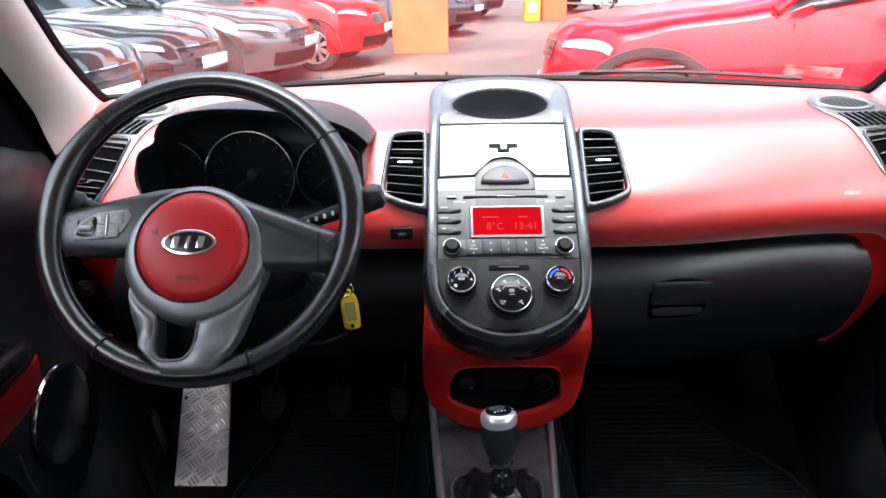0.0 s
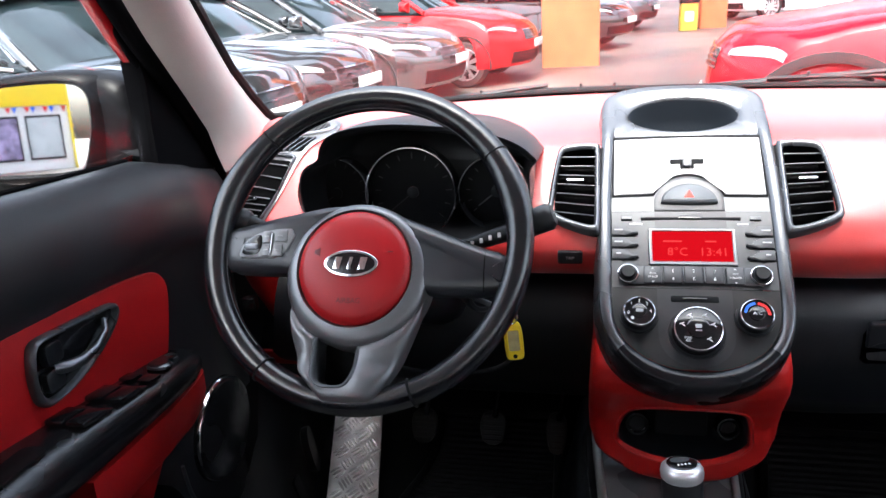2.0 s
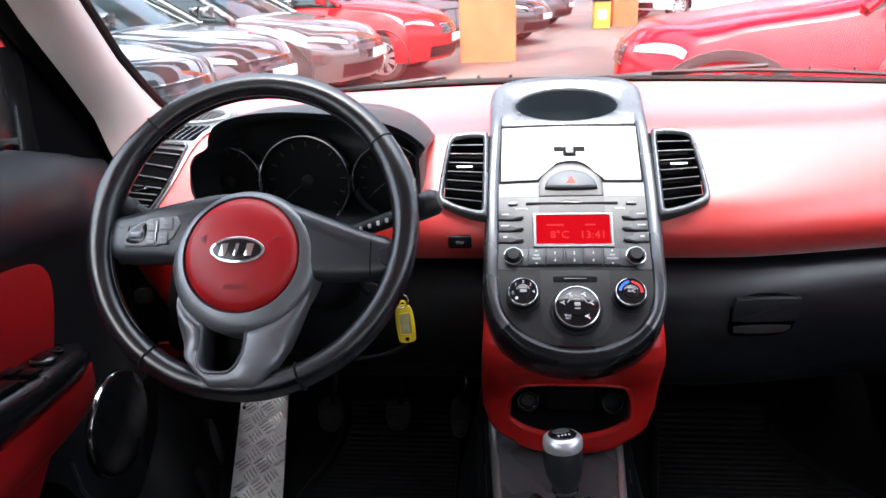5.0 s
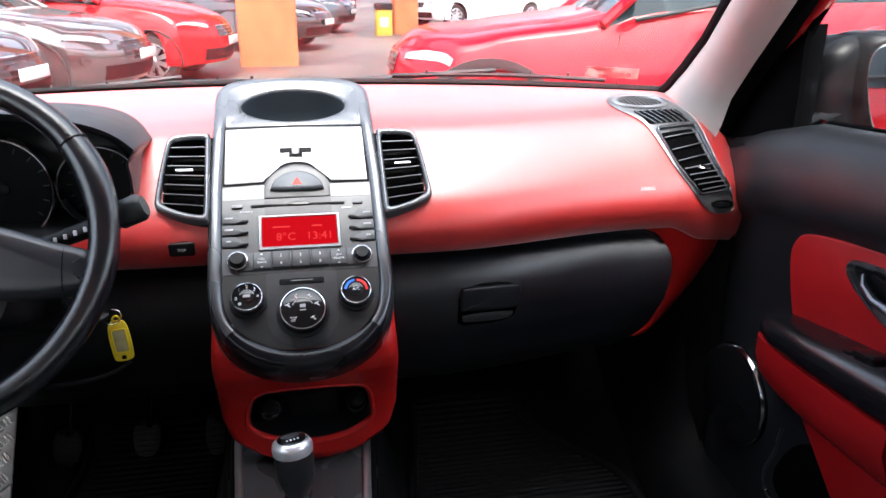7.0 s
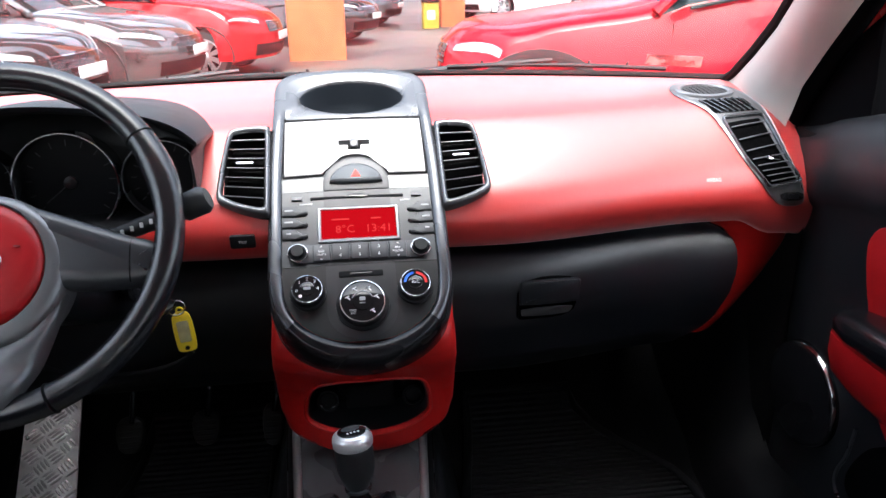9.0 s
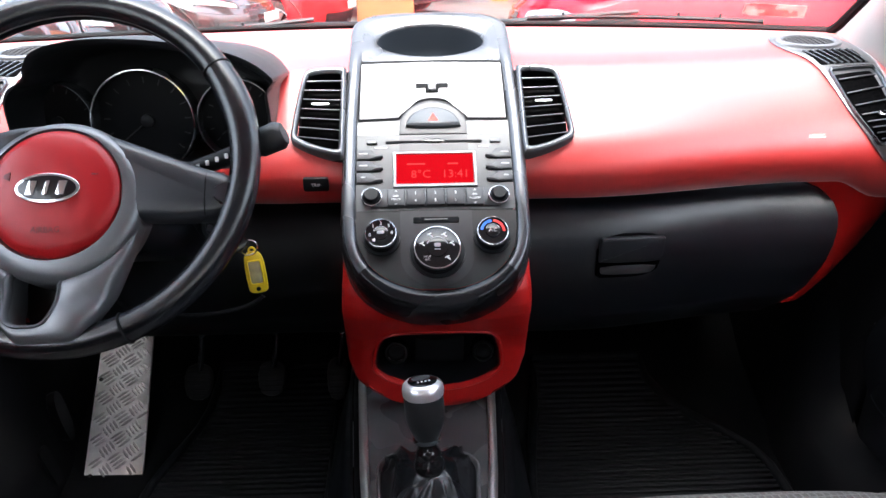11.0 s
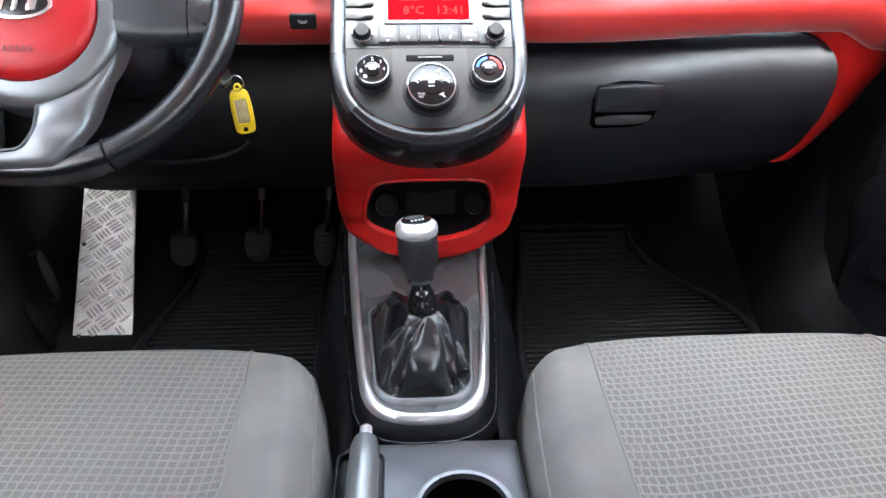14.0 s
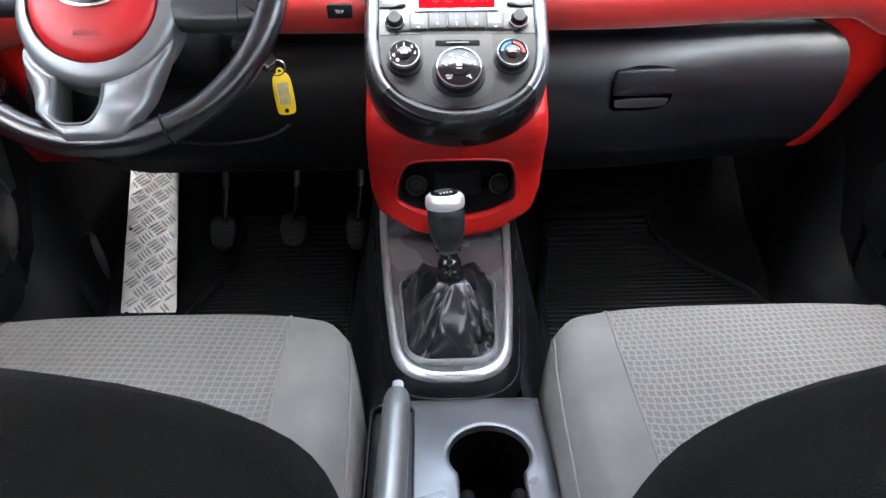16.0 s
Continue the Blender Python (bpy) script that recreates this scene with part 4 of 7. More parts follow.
# red column below the stack, with its pocket
COLUMN = ((.86, 1.06), (.83, 1.030), (.805, 1.012), (.785, 1.010), (.765, 1.018), (.745, 1.033), (.715, 1.053), (.69, 1.064), (.65, 1.068), (.625, 1.064), (.605, 1.064), (.590, 1.072), (.575, 1.09))


def column_y(z):
    t = COLUMN[::-1]
    return along(t, z)


def column_half(z):
    return along(((.55, .095), (.60, .104), (.62, .113), (.64, .122), (.665, .129), (.70, .1305), (.76, .128), (.82, .124), (.90, .123)), z)


def column_foot(x):
    """Height of the lower edge: a shallow smile, rounded off at the sides."""
    return .590 + .024 * (x / .09) ** 2


column = thing("console_column", "red lower console column with a dark pocket", "centre console", (0, 1.1, .5))
pk = dense(round_off([(-.062, .7305), (0, .732), (.068, .7305), (.084, .716), (.0915, .675), (.0905, .653), (.055, .634), (.004, .6255), (-.046, .633), (-.0895, .651), (-.0915, .675), (-.080, .714)], 2), .004)[::-1]
cols = 64
rows = []
for k in range(53):
    v = k / 52
    row = []
    for i in range(cols + 1):
        t = (-1 + 2 * i / cols) * 1.35
        x0 = .125 * math.sin(max(-1, min(1, t)) * math.pi / 2)
        z0 = column_foot(x0)
        z = z0 + (.850 - z0) * v
        h, y = column_half(z), column_y(z)
        # front face with rounded corners running back into the sides
        if abs(t) <= 1:
            row.append((h * math.sin(t * math.pi / 2), y + .030 * (1 - math.cos(t * math.pi / 2)) ** 2, z))
        else:
            row.append((h * (1 if t > 0 else -1), y + .030 + .16 * (abs(t) - 1) / .35, z))
    rows.append(row)
bm = bmesh.new()
grid = [[bm.verts.new(p) for p in r] for r in rows]
for j in range(52):
    for i in range(cols):
        c = [grid[j][i].co, grid[j + 1][i + 1].co]
        x, z = (c[0].x + c[1].x) / 2, (c[0].z + c[1].z) / 2
        if inside(pk, x, z) and (c[0].y + c[1].y) / 2 < column_y(z) + .03:
            continue
        bm.faces.new((grid[j][i], grid[j][i + 1], grid[j + 1][i + 1], grid[j + 1][i]))
bmesh.ops.delete(bm, geom=[v for v in bm.verts if not v.link_faces], context="VERTS")
for v in bm.verts:
    if v.is_boundary and abs(v.co.x) < .1 and .615 < v.co.z < .745 and v.co.y < column_y(v.co.z) + .03:
        v.co.x, v.co.z = min(pk, key=lambda p: (p[0] - v.co.x) ** 2 + (p[1] - v.co.z) ** 2)
foot = [Vector(p) for p in rows[0]]
loft(bm, [foot, [p + Vector((0, .012, -.006)) for p in foot], [p + Vector((0, .06, -.004)) for p in foot]], closed=False)
part("column_skin", bm, RED_PANEL, column, "red satin plastic skin", 60)


def pocket_at(x, z, n):
    t = math.asin(max(-1, min(1, x / column_half(z)))) * 2 / math.pi
    return Vector((x, column_y(z) + .030 * (1 - math.cos(t * math.pi / 2)) ** 2 - n, z))


bm = bmesh.new()
loft(bm, [[pocket_at(x, z, n) for x, z in inset(pk, d)] for d, n in ((-.004, .0005), (-.002, .003), (.0015, .002), (.003, -.004))])
part("pocket_rim", bm, RED_PANEL, column, "red rounded pocket edge", 60)
bm = bmesh.new()
loft(bm, [[pocket_at(x, z, n) for x, z in inset(pk, d)] for d, n in ((.0028, -.003), (.004, -.045), (.010, -.062))], cap1=True)
pocket = part("pocket", bm, BLACK, column, "black pocket lining", 60)
for x, nm in ((-.060, "lighter_socket"), (.068, "power_socket")):
    m = on(axes((x, 1.116, .662), (1, 0, 0), (0, .25, 1)))
    so = part(nm, turned(bmesh.new(), ((.019, 0), (.019, .014), (.0165, .018), (.0135, .018), (.012, .012), (.001, .012)), m, 28), BLACK_GLOSS, pocket, "round black socket")
    part("socket_ring", turned(bmesh.new(), ((.0135, .0175), (.0125, .0192), (.0112, .0175)), m, 28, False), CHROME if x < 0 else BLACK, so)
part("aux_plate", block(bmesh.new(), axes((.004, 1.123, .660), (1, 0, 0), (0, .25, 1)), .074, .040, .006, .002), COLLAR, pocket)
for x in (-.009, .004, .017):
    bar("aux_text", axes((x, 1.1158, .652), (1, 0, 0), (0, .25, 1)), .008, .0016, GREY_PRINT, pocket)

# ---- instrument cluster ----
cluster = thing("instrument_cluster", "black hooded instrument cluster with three round unlit gauges", "instrument cluster", (-.395, 1.2, .95))
HC = Vector((-.39, 0, 1.02))


def hood_ring(scale, y, lean, dz=0.0):
    """A ring of the hood: the upper rim leans out over the gauges."""
    out = []
    for x, z in hood:
        u = ease((z - .99) / .11)
        out.append((HC.x + (x - HC.x) * scale, y - lean * u, HC.z + (z - HC.z) * scale + dz * u))
    return out


bm = bmesh.new()
loft(bm, [hood_ring(1.0, 1.30, -.10, -.035), hood_ring(1.02, 1.21, .0, -.010), hood_ring(1.015, 1.150, .02, -.002), hood_ring(1.0, 1.128, .022, 0), hood_ring(.985, 1.127, .020, -.003), hood_ring(.965, 1.14, .02, -.008),
          hood_ring(.91, 1.20, 0, -.012), hood_ring(.80, 1.215, 0, -.012)], cap1=True)
part("hood", bm, BLACK_SOFT, cluster, "black grained hood", 60)
for gx, gz, r, nm in ((-.520, .994, .058, "rev_counter"), (-.397, .995, .0715, "speedometer"), (-.268, .996, .056, "fuel_gauge")):
    m = axes((gx, 1.197, gz), (1, 0, 0), (0, .12, 1))
    g = part(nm, turned(bmesh.new(), ((r * .96, -.01), (r * .96, .002), (.001, .002)), on(m), 48), COLLAR, cluster, "dark unlit gauge face")
    part("gauge_ring", turned(bmesh.new(), ((r, -.012), (r * 1.02, .010), (r * .99, .020), (r * .955, .021), (r * .94, .004)), on(m), 48, False), GRAPHITE, g, "glossy ring")
    part("ring_edge", turned(bmesh.new(), ((r * 1.005, .0195), (r * .99, .0228), (r * .965, .0228), (r * .955, .0195)), on(m), 48, False), CHROME if nm == "speedometer" else GRAPHITE, g, "thin bright edge")
    for k in range(13):
        a = radians(220 - 260 * k / 12)
        bar("gauge_mark", m @ pose(r * .78 * math.cos(a), r * .78 * math.sin(a), .0024, 0, 0, math.degrees(a)), r * .12, .0016, GAUGE_PRINT, g)
    ang = radians(218)
    bar("needle", m @ pose(r * .30 * math.cos(ang), r * .30 * math.sin(ang), .0045, 0, 0, math.degrees(ang)), r * .66, .0018, GAUGE_PRINT, g)
    part("needle_hub", turned(bmesh.new(), ((.009, .002), (.009, .006), (.007, .007), (.0005, .007)), on(m), 20), BLACK, g)

# ---- steering column, stalks, key ----
STEER = axes((-.390, .925, 1.008), (1, 0, 0), (0, .423, .906))
WHEEL = axes((-.4035, .960, 1.004), (1, 0, 0), (0, .581, .814))
steering_column = thing("steering_column", "black steering column shroud with wiper and light stalks", "steering column", (-.395, 1.05, .9))
bm = bmesh.new()
rings = []
for d, w, h in ((-.066, .045, .045), (-.07, .060, .050), (-.10, .072, .056), (-.17, .085, .060), (-.26, .08, .055)):
    rings.append([STEER @ Vector((u, v, d)) for u, v in rrect(2 * w, 2 * h, .03, 0, -.036, 6)])
loft(bm, rings, cap0=True, cap1=True)
part("shroud", bm, BLACK, steering_column, "black plastic shroud", 50)
for s, nm in ((1, "wiper_stalk"), (-1, "light_stalk")):
    a = [STEER @ Vector(p) for p in ((s * .06, -.002, -.085), (s * .11, .008, -.080), (s * .155, .022, -.074), (s * .185, .033, -.069))]
    bm = bmesh.new()
    tube(bm, a, [.011, .0095, .0105, .0125], 14)
    st = part(nm, bm, BLACK, steering_column, "black column stalk")
    e = (a[3] - a[2]).normalized()
    bm = bmesh.new()
    tube(bm, [a[3] - e * .002, a[3] + e * .003, a[3] + e * .028, a[3] + e * .034], [.0125, .0165, .0170, .0125], 16)
    part("stalk_end", bm, BLACK_SOFT, st)
    for k in range(4):
        p = a[1].lerp(a[2], .15 + .25 * k)
        bar("stalk_mark", axes(p + Vector((0, -.0100, .0035)), (1, 0, .1), (0, .3, 1)), .004, .006, WHITE, st)
    bm = bmesh.new()
    tube(bm, [a[0] + e * .004, a[0] + e * .009], [.0125, .0125], 16)
    part("stalk_ring", bm, SATIN, st)
lock = on(axes((-.268, 1.015, .905), (.75, .35, 0), (.12, .25, 1)))
part("ignition_lock", turned(bmesh.new(), ((.022, -.05), (.022, .0), (.019, .004), (.015, .004), (.014, .001), (.001, .001)), lock, 28), BLACK, steering_column, "round ignition lock")

key = thing("car_key", "steel key with black head in the ignition lock", "key", (-.25, 1.0, .89))
part("key_blade", block(bmesh.new(), axes((-.262, .998, .905), (.5, -.3, -.05), (0, .2, 1)), .034, .007, .003, .0008), SATIN, key)
part("key_head", prism(bmesh.new(), rrect(.030, .022, .008, 0, 0), on(axes((-.243, .992, .894), (.62, -.2, -.7), (.55, .4, .7))), -.004, .004, .003), BLACK_GLOSS, key, "black key head")
bm = bmesh.new()
tube(bm, [Vector((-.2325 + .010 * math.cos(a), 1.012 + .004 * math.cos(a), .876 + .010 * math.sin(a))) for a in [2 * math.pi * k / 20 for k in range(20)]], .0009, 6, True)
part("key_ring", bm, CHROME, key, "thin steel ring")
tag_m = axes((-.2285, 1.016, .840), (1, .12, .08), (-.09, .08, 1))
tag = thing("key_tag", "yellow plastic key tag with paper label on the key ring", "key tag", (-.2285, 1.016, .812))
body = round_off([(-.0105, -.027), (.0105, -.027), (.0125, -.018), (.0125, .018), (.0075, .0285), (-.0075, .0285), (-.0125, .018), (-.0125, -.018)], 2)
part("tag_body", prism(bmesh.new(), body, on(tag_m), -.0016, .0016, .0008), YELLOW, tag, "yellow plastic tag")
part("tag_frame", frame_ring(bmesh.new(), rrect(.0185, .033, .003, 0, .001), rrect(.0145, .029, .002, 0, .001), on(tag_m), .001, .0026, .0005), YELLOW, tag)
part("tag_label", prism(bmesh.new(), rrect(.0145, .029, .002, 0, .001), on(tag_m), .001, .0020, .0001), mat("aged_paper_label", (0.42, 0.36, 0.20), 0.6, vary=0.15, patch=60), tag, "yellowed paper label")
part("tag_hole", turned(bmesh.new(), ((.0030, .0014), (.0030, .0019), (.0003, .0019)), on(tag_m @ pose(0, -.0215, 0)), 16), BLACK_MATT, tag)
part("tag_loop", turned(bmesh.new(), ((.0048, -.0012), (.0048, .0012), (.0026, .0012), (.0026, -.0012), (.0048, -.0012)), on(tag_m @ pose(0, .0300, 0)), 18, False), YELLOW, tag)

# ---- steering wheel ----
wheel = thing("steering_wheel", "black leather steering wheel with silver lower spoke and red centre pad", "steering wheel", (-.390, .925, 1.008))
W = on(WHEEL)
R, RV = .1935, -.0050
bm = bmesh.new()
rings = []
N = 128
for k in range(N):
    a = 2 * math.pi * k / N
    fat = .0161 + .0022 * (math.exp(-((a - radians(20)) / .22) ** 2) + math.exp(-((a - radians(160)) / .22) ** 2))
    rings.append([W((R + fat * math.cos(b)) * math.cos(a), (R + fat * math.cos(b)) * math.sin(a) + RV, fat * 1.08 * math.sin(b)) for b in [2 * math.pi * j / 16 for j in range(16)]])
loft(bm, rings + [rings[0]])
part("rim", bm, LEATHER, wheel, "grained black leather rim", 60)
for a in (35, 135, 235.5, 293):
    bm = bmesh.new()
    c, t = radians(a), .0166
    tube(bm, [W((R + t * math.cos(b)) * math.cos(c), (R + t * math.cos(b)) * math.sin(c) + RV, t * 1.09 * math.sin(b)) for b in [2 * math.pi * j / 20 for j in range(20)]], .0012, 6, True)
    part("rim_seam", bm, BLACK_MATT, wheel)
bm = bmesh.new()
for k in range(150):
    a = radians(35 + 110 * k / 149)
    bmesh.ops.create_icosphere(bm, subdivisions=1, radius=.0011, matrix=Matrix.Translation(W((R - .0150) * math.cos(a), (R - .0153) * math.sin(a) + RV, .004)))
for k in range(120):
    a = radians(165 + 62 * k / 119)
    bmesh.ops.create_icosphere(bm, subdivisions=1, radius=.0011, matrix=Matrix.Translation(W((R - .0150) * math.cos(a), (R - .0153) * math.sin(a) + RV, .004)))
tagged(part("stitching", bm, THREAD, wheel, "dense thread stitching"), kind="stuff")
HUB = (-.003, -.0400)


def pad_on(u, v, n):
    """The wheel's middle: dished towards the column."""
    return W(u, v, n + .006 * (1 - ease((math.hypot(u, v) - .11) / .065)))


for s in (1, -1):
    sp = ([(.015, .038), (.056, .0245), (.097, .0085), (.148, -.0105), (.182, -.018), (.184, -.050), (.176, -.064), (.146, -.0685), (.090, -.070), (.05, -.06), (.03, -.01)] if s > 0 else
          [(.015, .040), (.042, .0405), (.092, .030), (.147, .0175), (.182, .012), (.184, -.026), (.176, -.042), (.158, -.047), (.095, -.048), (.05, -.05), (.03, 0)])
    sp = round_off([(s * u, v) for u, v in sp], 2)
    bm = bmesh.new()
    loft(bm, [[pad_on(u, v, n) for u, v in inset(sp, d)] for d, n in ((0, -.018), (0, -.004), (.003, .003), (.010, .0065), (.020, .008))], cap0=True, cap1=True)
    spoke = part("spoke", bm, SPOKE_BLACK, wheel, "black plastic spoke", 60)
    bm = bmesh.new()
    tube(bm, [pad_on(s * .153, -.016 - .048 * k / 10 + (.024 if s < 0 else 0), .0078 - .005 * abs(k / 5 - 1) ** 3) for k in range(11)], .0010, 6)
    part("spoke_joint", bm, BLACK_MATT, spoke)
    if s < 0:
        cl = round_off([(-.079, .0085), (-.118, .0065), (-.142, -.001), (-.154, -.012), (-.158, -.027), (-.150, -.0305), (-.0955, -.0305)], 1)
        keys = part("button_panel", prism(bmesh.new(), cl, pad_on, .004, .0105, .002), KEYPAD, spoke, "grey audio button cluster", 50)
        part("thumb_recess", prism(bmesh.new(), round_off([(-.125, .002), (-.142, -.005), (-.151, -.014), (-.154, -.026), (-.127, -.027)], 2), pad_on, .008, .0112, .0005), BLACK_GLOSS, keys)
        part("thumb_key", prism(bmesh.new(), rrect(.018, .008, .002, -.139, -.016), pad_on, .010, .0145, .002), SATIN, keys)
        for u, v, kw in ((-.119, -.0035, .0115), (-.119, -.0205, .0115), (-.1005, -.0025, .0170), (-.1035, -.0205, .0130)):
            kp = part("audio_key", prism(bmesh.new(), rrect(kw, .0155, .002, u, v), pad_on, .009, .0122, .0012), KEYPAD, keys, "grey audio key")
            bar("key_text", axes(pad_on(u, v, .0127), WHEEL.col[0].xyz, WHEEL.col[1].xyz), .006, .0022, GREY_PRINT, kp)
        part("key_divider", prism(bmesh.new(), rrect(.0016, .027, .0006, -.1117, -.0125), pad_on, .010, .0135, .0006), CHROME, keys)

# silver lower spoke with its opening
hole = [(-.017 + .0270 * (1 if math.cos(a) > 0 else -1) * abs(math.cos(a)) ** .55 * (1 + .13 * math.sin(a)), -.150 + .0330 * (1 if math.sin(a) > 0 else -1) * abs(math.sin(a)) ** .55) for a in [2 * math.pi * (k + .5) / 64 for k in range(64)]]
shell = []
for k in range(64):
    a = 2 * math.pi * (k + .5) / 64
    ca, sa = math.cos(a), math.sin(a)
    lo_r, hi_r = .0, .3
    for _ in range(30):
        r = (lo_r + hi_r) / 2
        u, v = -.018 + r * ca, -.152 + r * sa
        ok = -.200 + .35 * (u + .018) ** 2 < v < -.045
        ok = ok and along(((-.20, -.026), (-.19, -.036), (-.165, -.061), (-.125, -.076), (-.098, -.0827), (-.05, -.0862), (-.004, -.080)), v) < u < along(((-.20, .030), (-.19, .039), (-.166, .0535), (-.130, .068), (-.0994, .0795), (-.07, .0860), (-.045, .0875), (-.004, .0765)), v)
        lo_r, hi_r = (r, hi_r) if ok else (lo_r, r)
    shell.append((-.018 + lo_r * ca, -.152 + lo_r * sa))


def over_rim(u, v, n):
    """The lower spoke laps over the rim and dips under the pad."""
    d = math.hypot(u - HUB[0], v - HUB[1])
    return pad_on(u, v, n + .0125 * ease((-v - .145) / .030) - .020 * ease((.101 - d) / .020))


bm = bmesh.new()
rings = []
for f_, n in ((1.0, -.014), (1.0, -.002), (.975, .0040), (.93, .0075), (.82, .0105), (.60, .0125), (.35, .0132), (.1, .0125), (0, .0105), (-.03, .008), (-.03, -.036)):
    rings.append([over_rim(h[0] + (o[0] - h[0]) * f_, h[1] + (o[1] - h[1]) * f_, n) for h, o in zip(hole, shell)])
loft(bm, rings)
low = part("lower_spoke", bm, SPOKE, wheel, "satin silver lower spoke", 50)
bm = bmesh.new()
loft(bm, [[over_rim(u, v, n) for u, v in inset(hole, d)] for d, n in ((-.002, .0112), (.0000, .0128), (.0025, .0112), (.003, .002))])
part("opening_rim", bm, SILVER, low, "bright rim of the spoke opening", 60)
part("opening_back", prism(bmesh.new(), inset(hole, .001), pad_on, -.034, -.030, .0005), VENT, low)
HM = WHEEL @ pose(HUB[0], HUB[1], .015)
bm = bmesh.new()
rings = []
for r, n, t in ((.0905, -.040, 1), (.0900, -.014, 1), (.0885, -.0065, 1), (.0855, -.0020, .9), (.0810, .0004, .7), (.0760, .0020, .4), (.0725, .0022, .1), (.0705, -.004, 0)):
    rings.append([HM @ Vector((.0015 * t + r * math.cos(q), -.0075 * t + r * math.sin(q), n)) for q in [2 * math.pi * k / 72 for k in range(72)]])
loft(bm, rings)
part("hub_collar", bm, COLLAR_GREY, wheel, "silver collar round the pad", 50)
bm = bmesh.new()
turned(bm, [(.0708, -.010), (.0705, -.002), (.068, .0035), (.060, .0072), (.045, .0105), (.025, .012), (.0005, .0125)], on(HM), 72)
pad = part("centre_pad", bm, RED_HUB, wheel, "red round centre pad", 60)


def badge_on(u, v, n):
    return HM @ Vector((u, v, n + .0125 - 1.0 * (u * u + (v - 0) ** 2)))


o = oval(.0335, .0165, 0, .001, 48)
badge = part("badge", prism(bmesh.new(), o, badge_on, -.001, .0034, .001), CHROME, pad, "chrome oval badge", 50)
part("badge_field", prism(bmesh.new(), oval(.0300, .0132, 0, .001, 48), badge_on, .002, .0038, .0002), mat("black_badge_enamel", (0.012, 0.010, 0.012), 0.2), badge)
for u, w in ((-.0155, .0085), (.0, .0045), (.0155, .0085)):
    part("badge_shape", prism(bmesh.new(), [(u - w / 2 - .0015, -.0065), (u + w / 2 - .0015, -.0065), (u + w / 2 + .0015, .0085), (u - w / 2 + .0015, .0085)], badge_on, .003, .0046, .0003), CHROME, badge)
air_pad = axes(badge_on(0, -.043, .0006), WHEEL.col[0].xyz, (badge_on(0, -.040, 0) - badge_on(0, -.046, 0)))
writing("airbag_text", "AIRBAG", .0090, air_pad, DARK_RED_PRINT, pad, "", 0.95)
part("horn_mark", prism(bmesh.new(), [(-.048, .0135), (-.048, .0175), (-.041, .0205), (-.041, .0105)], badge_on, -.001, .0005, .0001), DARK_RED_PRINT, pad)
bar("horn_mark", axes(badge_on(.046, .017, .0004), WHEEL.col[0].xyz, WHEEL.col[1].xyz), .007, .0016, DARK_RED_PRINT, pad)

# ---- gear console ----
CX = -.016


def deck_z(y):
    return along(((.05, .560), (.55, .556), (.70, .548), (.80, .545), (.95, .553), (1.10, .562), (1.30, .575)), y)


def trim_half(y):
    """Half the width of the console's bright trim."""
    return along(((.70, .066), (.80, .074), (.84, .0785), (.95, .091), (1.05, .099), (1.14, .106), (1.3, .112)), y)


def u_line(back, front, half_off, n=28):
    """A U in plan, open to the front: from the front right round the back to the front left."""
    pts = []
    for k in range(n):
        y = front - (front - back - .075) * k / (n - 1)
        pts.append((CX + trim_half(y) + half_off, y))
    for k in range(1, 24):
        a = math.pi * k / 24
        c, s = math.cos(a), math.sin(a)
        yy = back + .075 - .075 * (abs(s) ** .74)
        pts.append((CX + (trim_half(yy) + half_off) * (abs(c) ** .74) * (1 if c > 0 else -1), yy))
    for k in range(n):
        y = back + .075 + (front - back - .075) * k / (n - 1)
        pts.append((CX - trim_half(y) - half_off, y))
    return pts


console = thing("gear_console", "black centre console with satin silver trim round the gear lever", "centre console", (CX, .9, .36))
# black body, from the tunnel up
bm = bmesh.new()
rows = []
for k in range(41):
    y = -.15 + 1.50 * k / 40
    h = .100 + .030 * ease((y - .75) / .35) - .008 * ease((.7 - y) / .3)
    z = deck_z(y) - .010
    if y > .82:
        z -= .012 * ease((y - .82) / .1)
    row = [(CX - h - .045, y, .35), (CX - h - .016, y, .45), (CX - h - .003, y, z - .03), (CX - h + .006, y, z - .004), (CX - h + .016, y, z)]
    rows.append(row)
loft(bm, rows, closed=False)
loft(bm, [[(2 * CX - x, yy, zz) for x, yy, zz in r] for r in rows], closed=False)
loft(bm, [[r[-1], (2 * CX - r[-1][0], r[-1][1], r[-1][2])] for r in rows if r[0][1] < .43], closed=False)
part("body", bm, BLACK, console, "black console body", 50)
# black raised collar below the trim
bm = bmesh.new()
loft(bm, [[(x, y, deck_z(y) + h) for x, y in u_line(back, 1.22, off)] for back, off, h in
          ((.743, .016, -.016), (.750, .0095, -.001), (.752, .0080, .003), (.757, .0045, .0105), (.763, .0015, .0140), (.776, -.009, .002))], closed=False)
part("collar", bm, COLLAR, console, "black raised collar", 60)
bm = bmesh.new()
tube(bm, [(x, y, deck_z(y) + .0002) for x, y in u_line(.749, 1.20, .0104)], .0008, 6)
part("collar_edge", bm, GRAPHITE, console, "thin pale line round the collar", 60)
# satin trim
bm = bmesh.new()
prof = ((.0022, .000), (.0020, .010), (.0008, .0165), (-.0016, .0208), (-.0048, .0232), (-.0082, .0236), (-.0104, .0222), (-.0116, .0195), (-.0120, .008))
loft(bm, [[(x, y, deck_z(y) + h) for x, y in u_line(.766 - d * .8, 1.23, d)] for d, h in prof], closed=False)
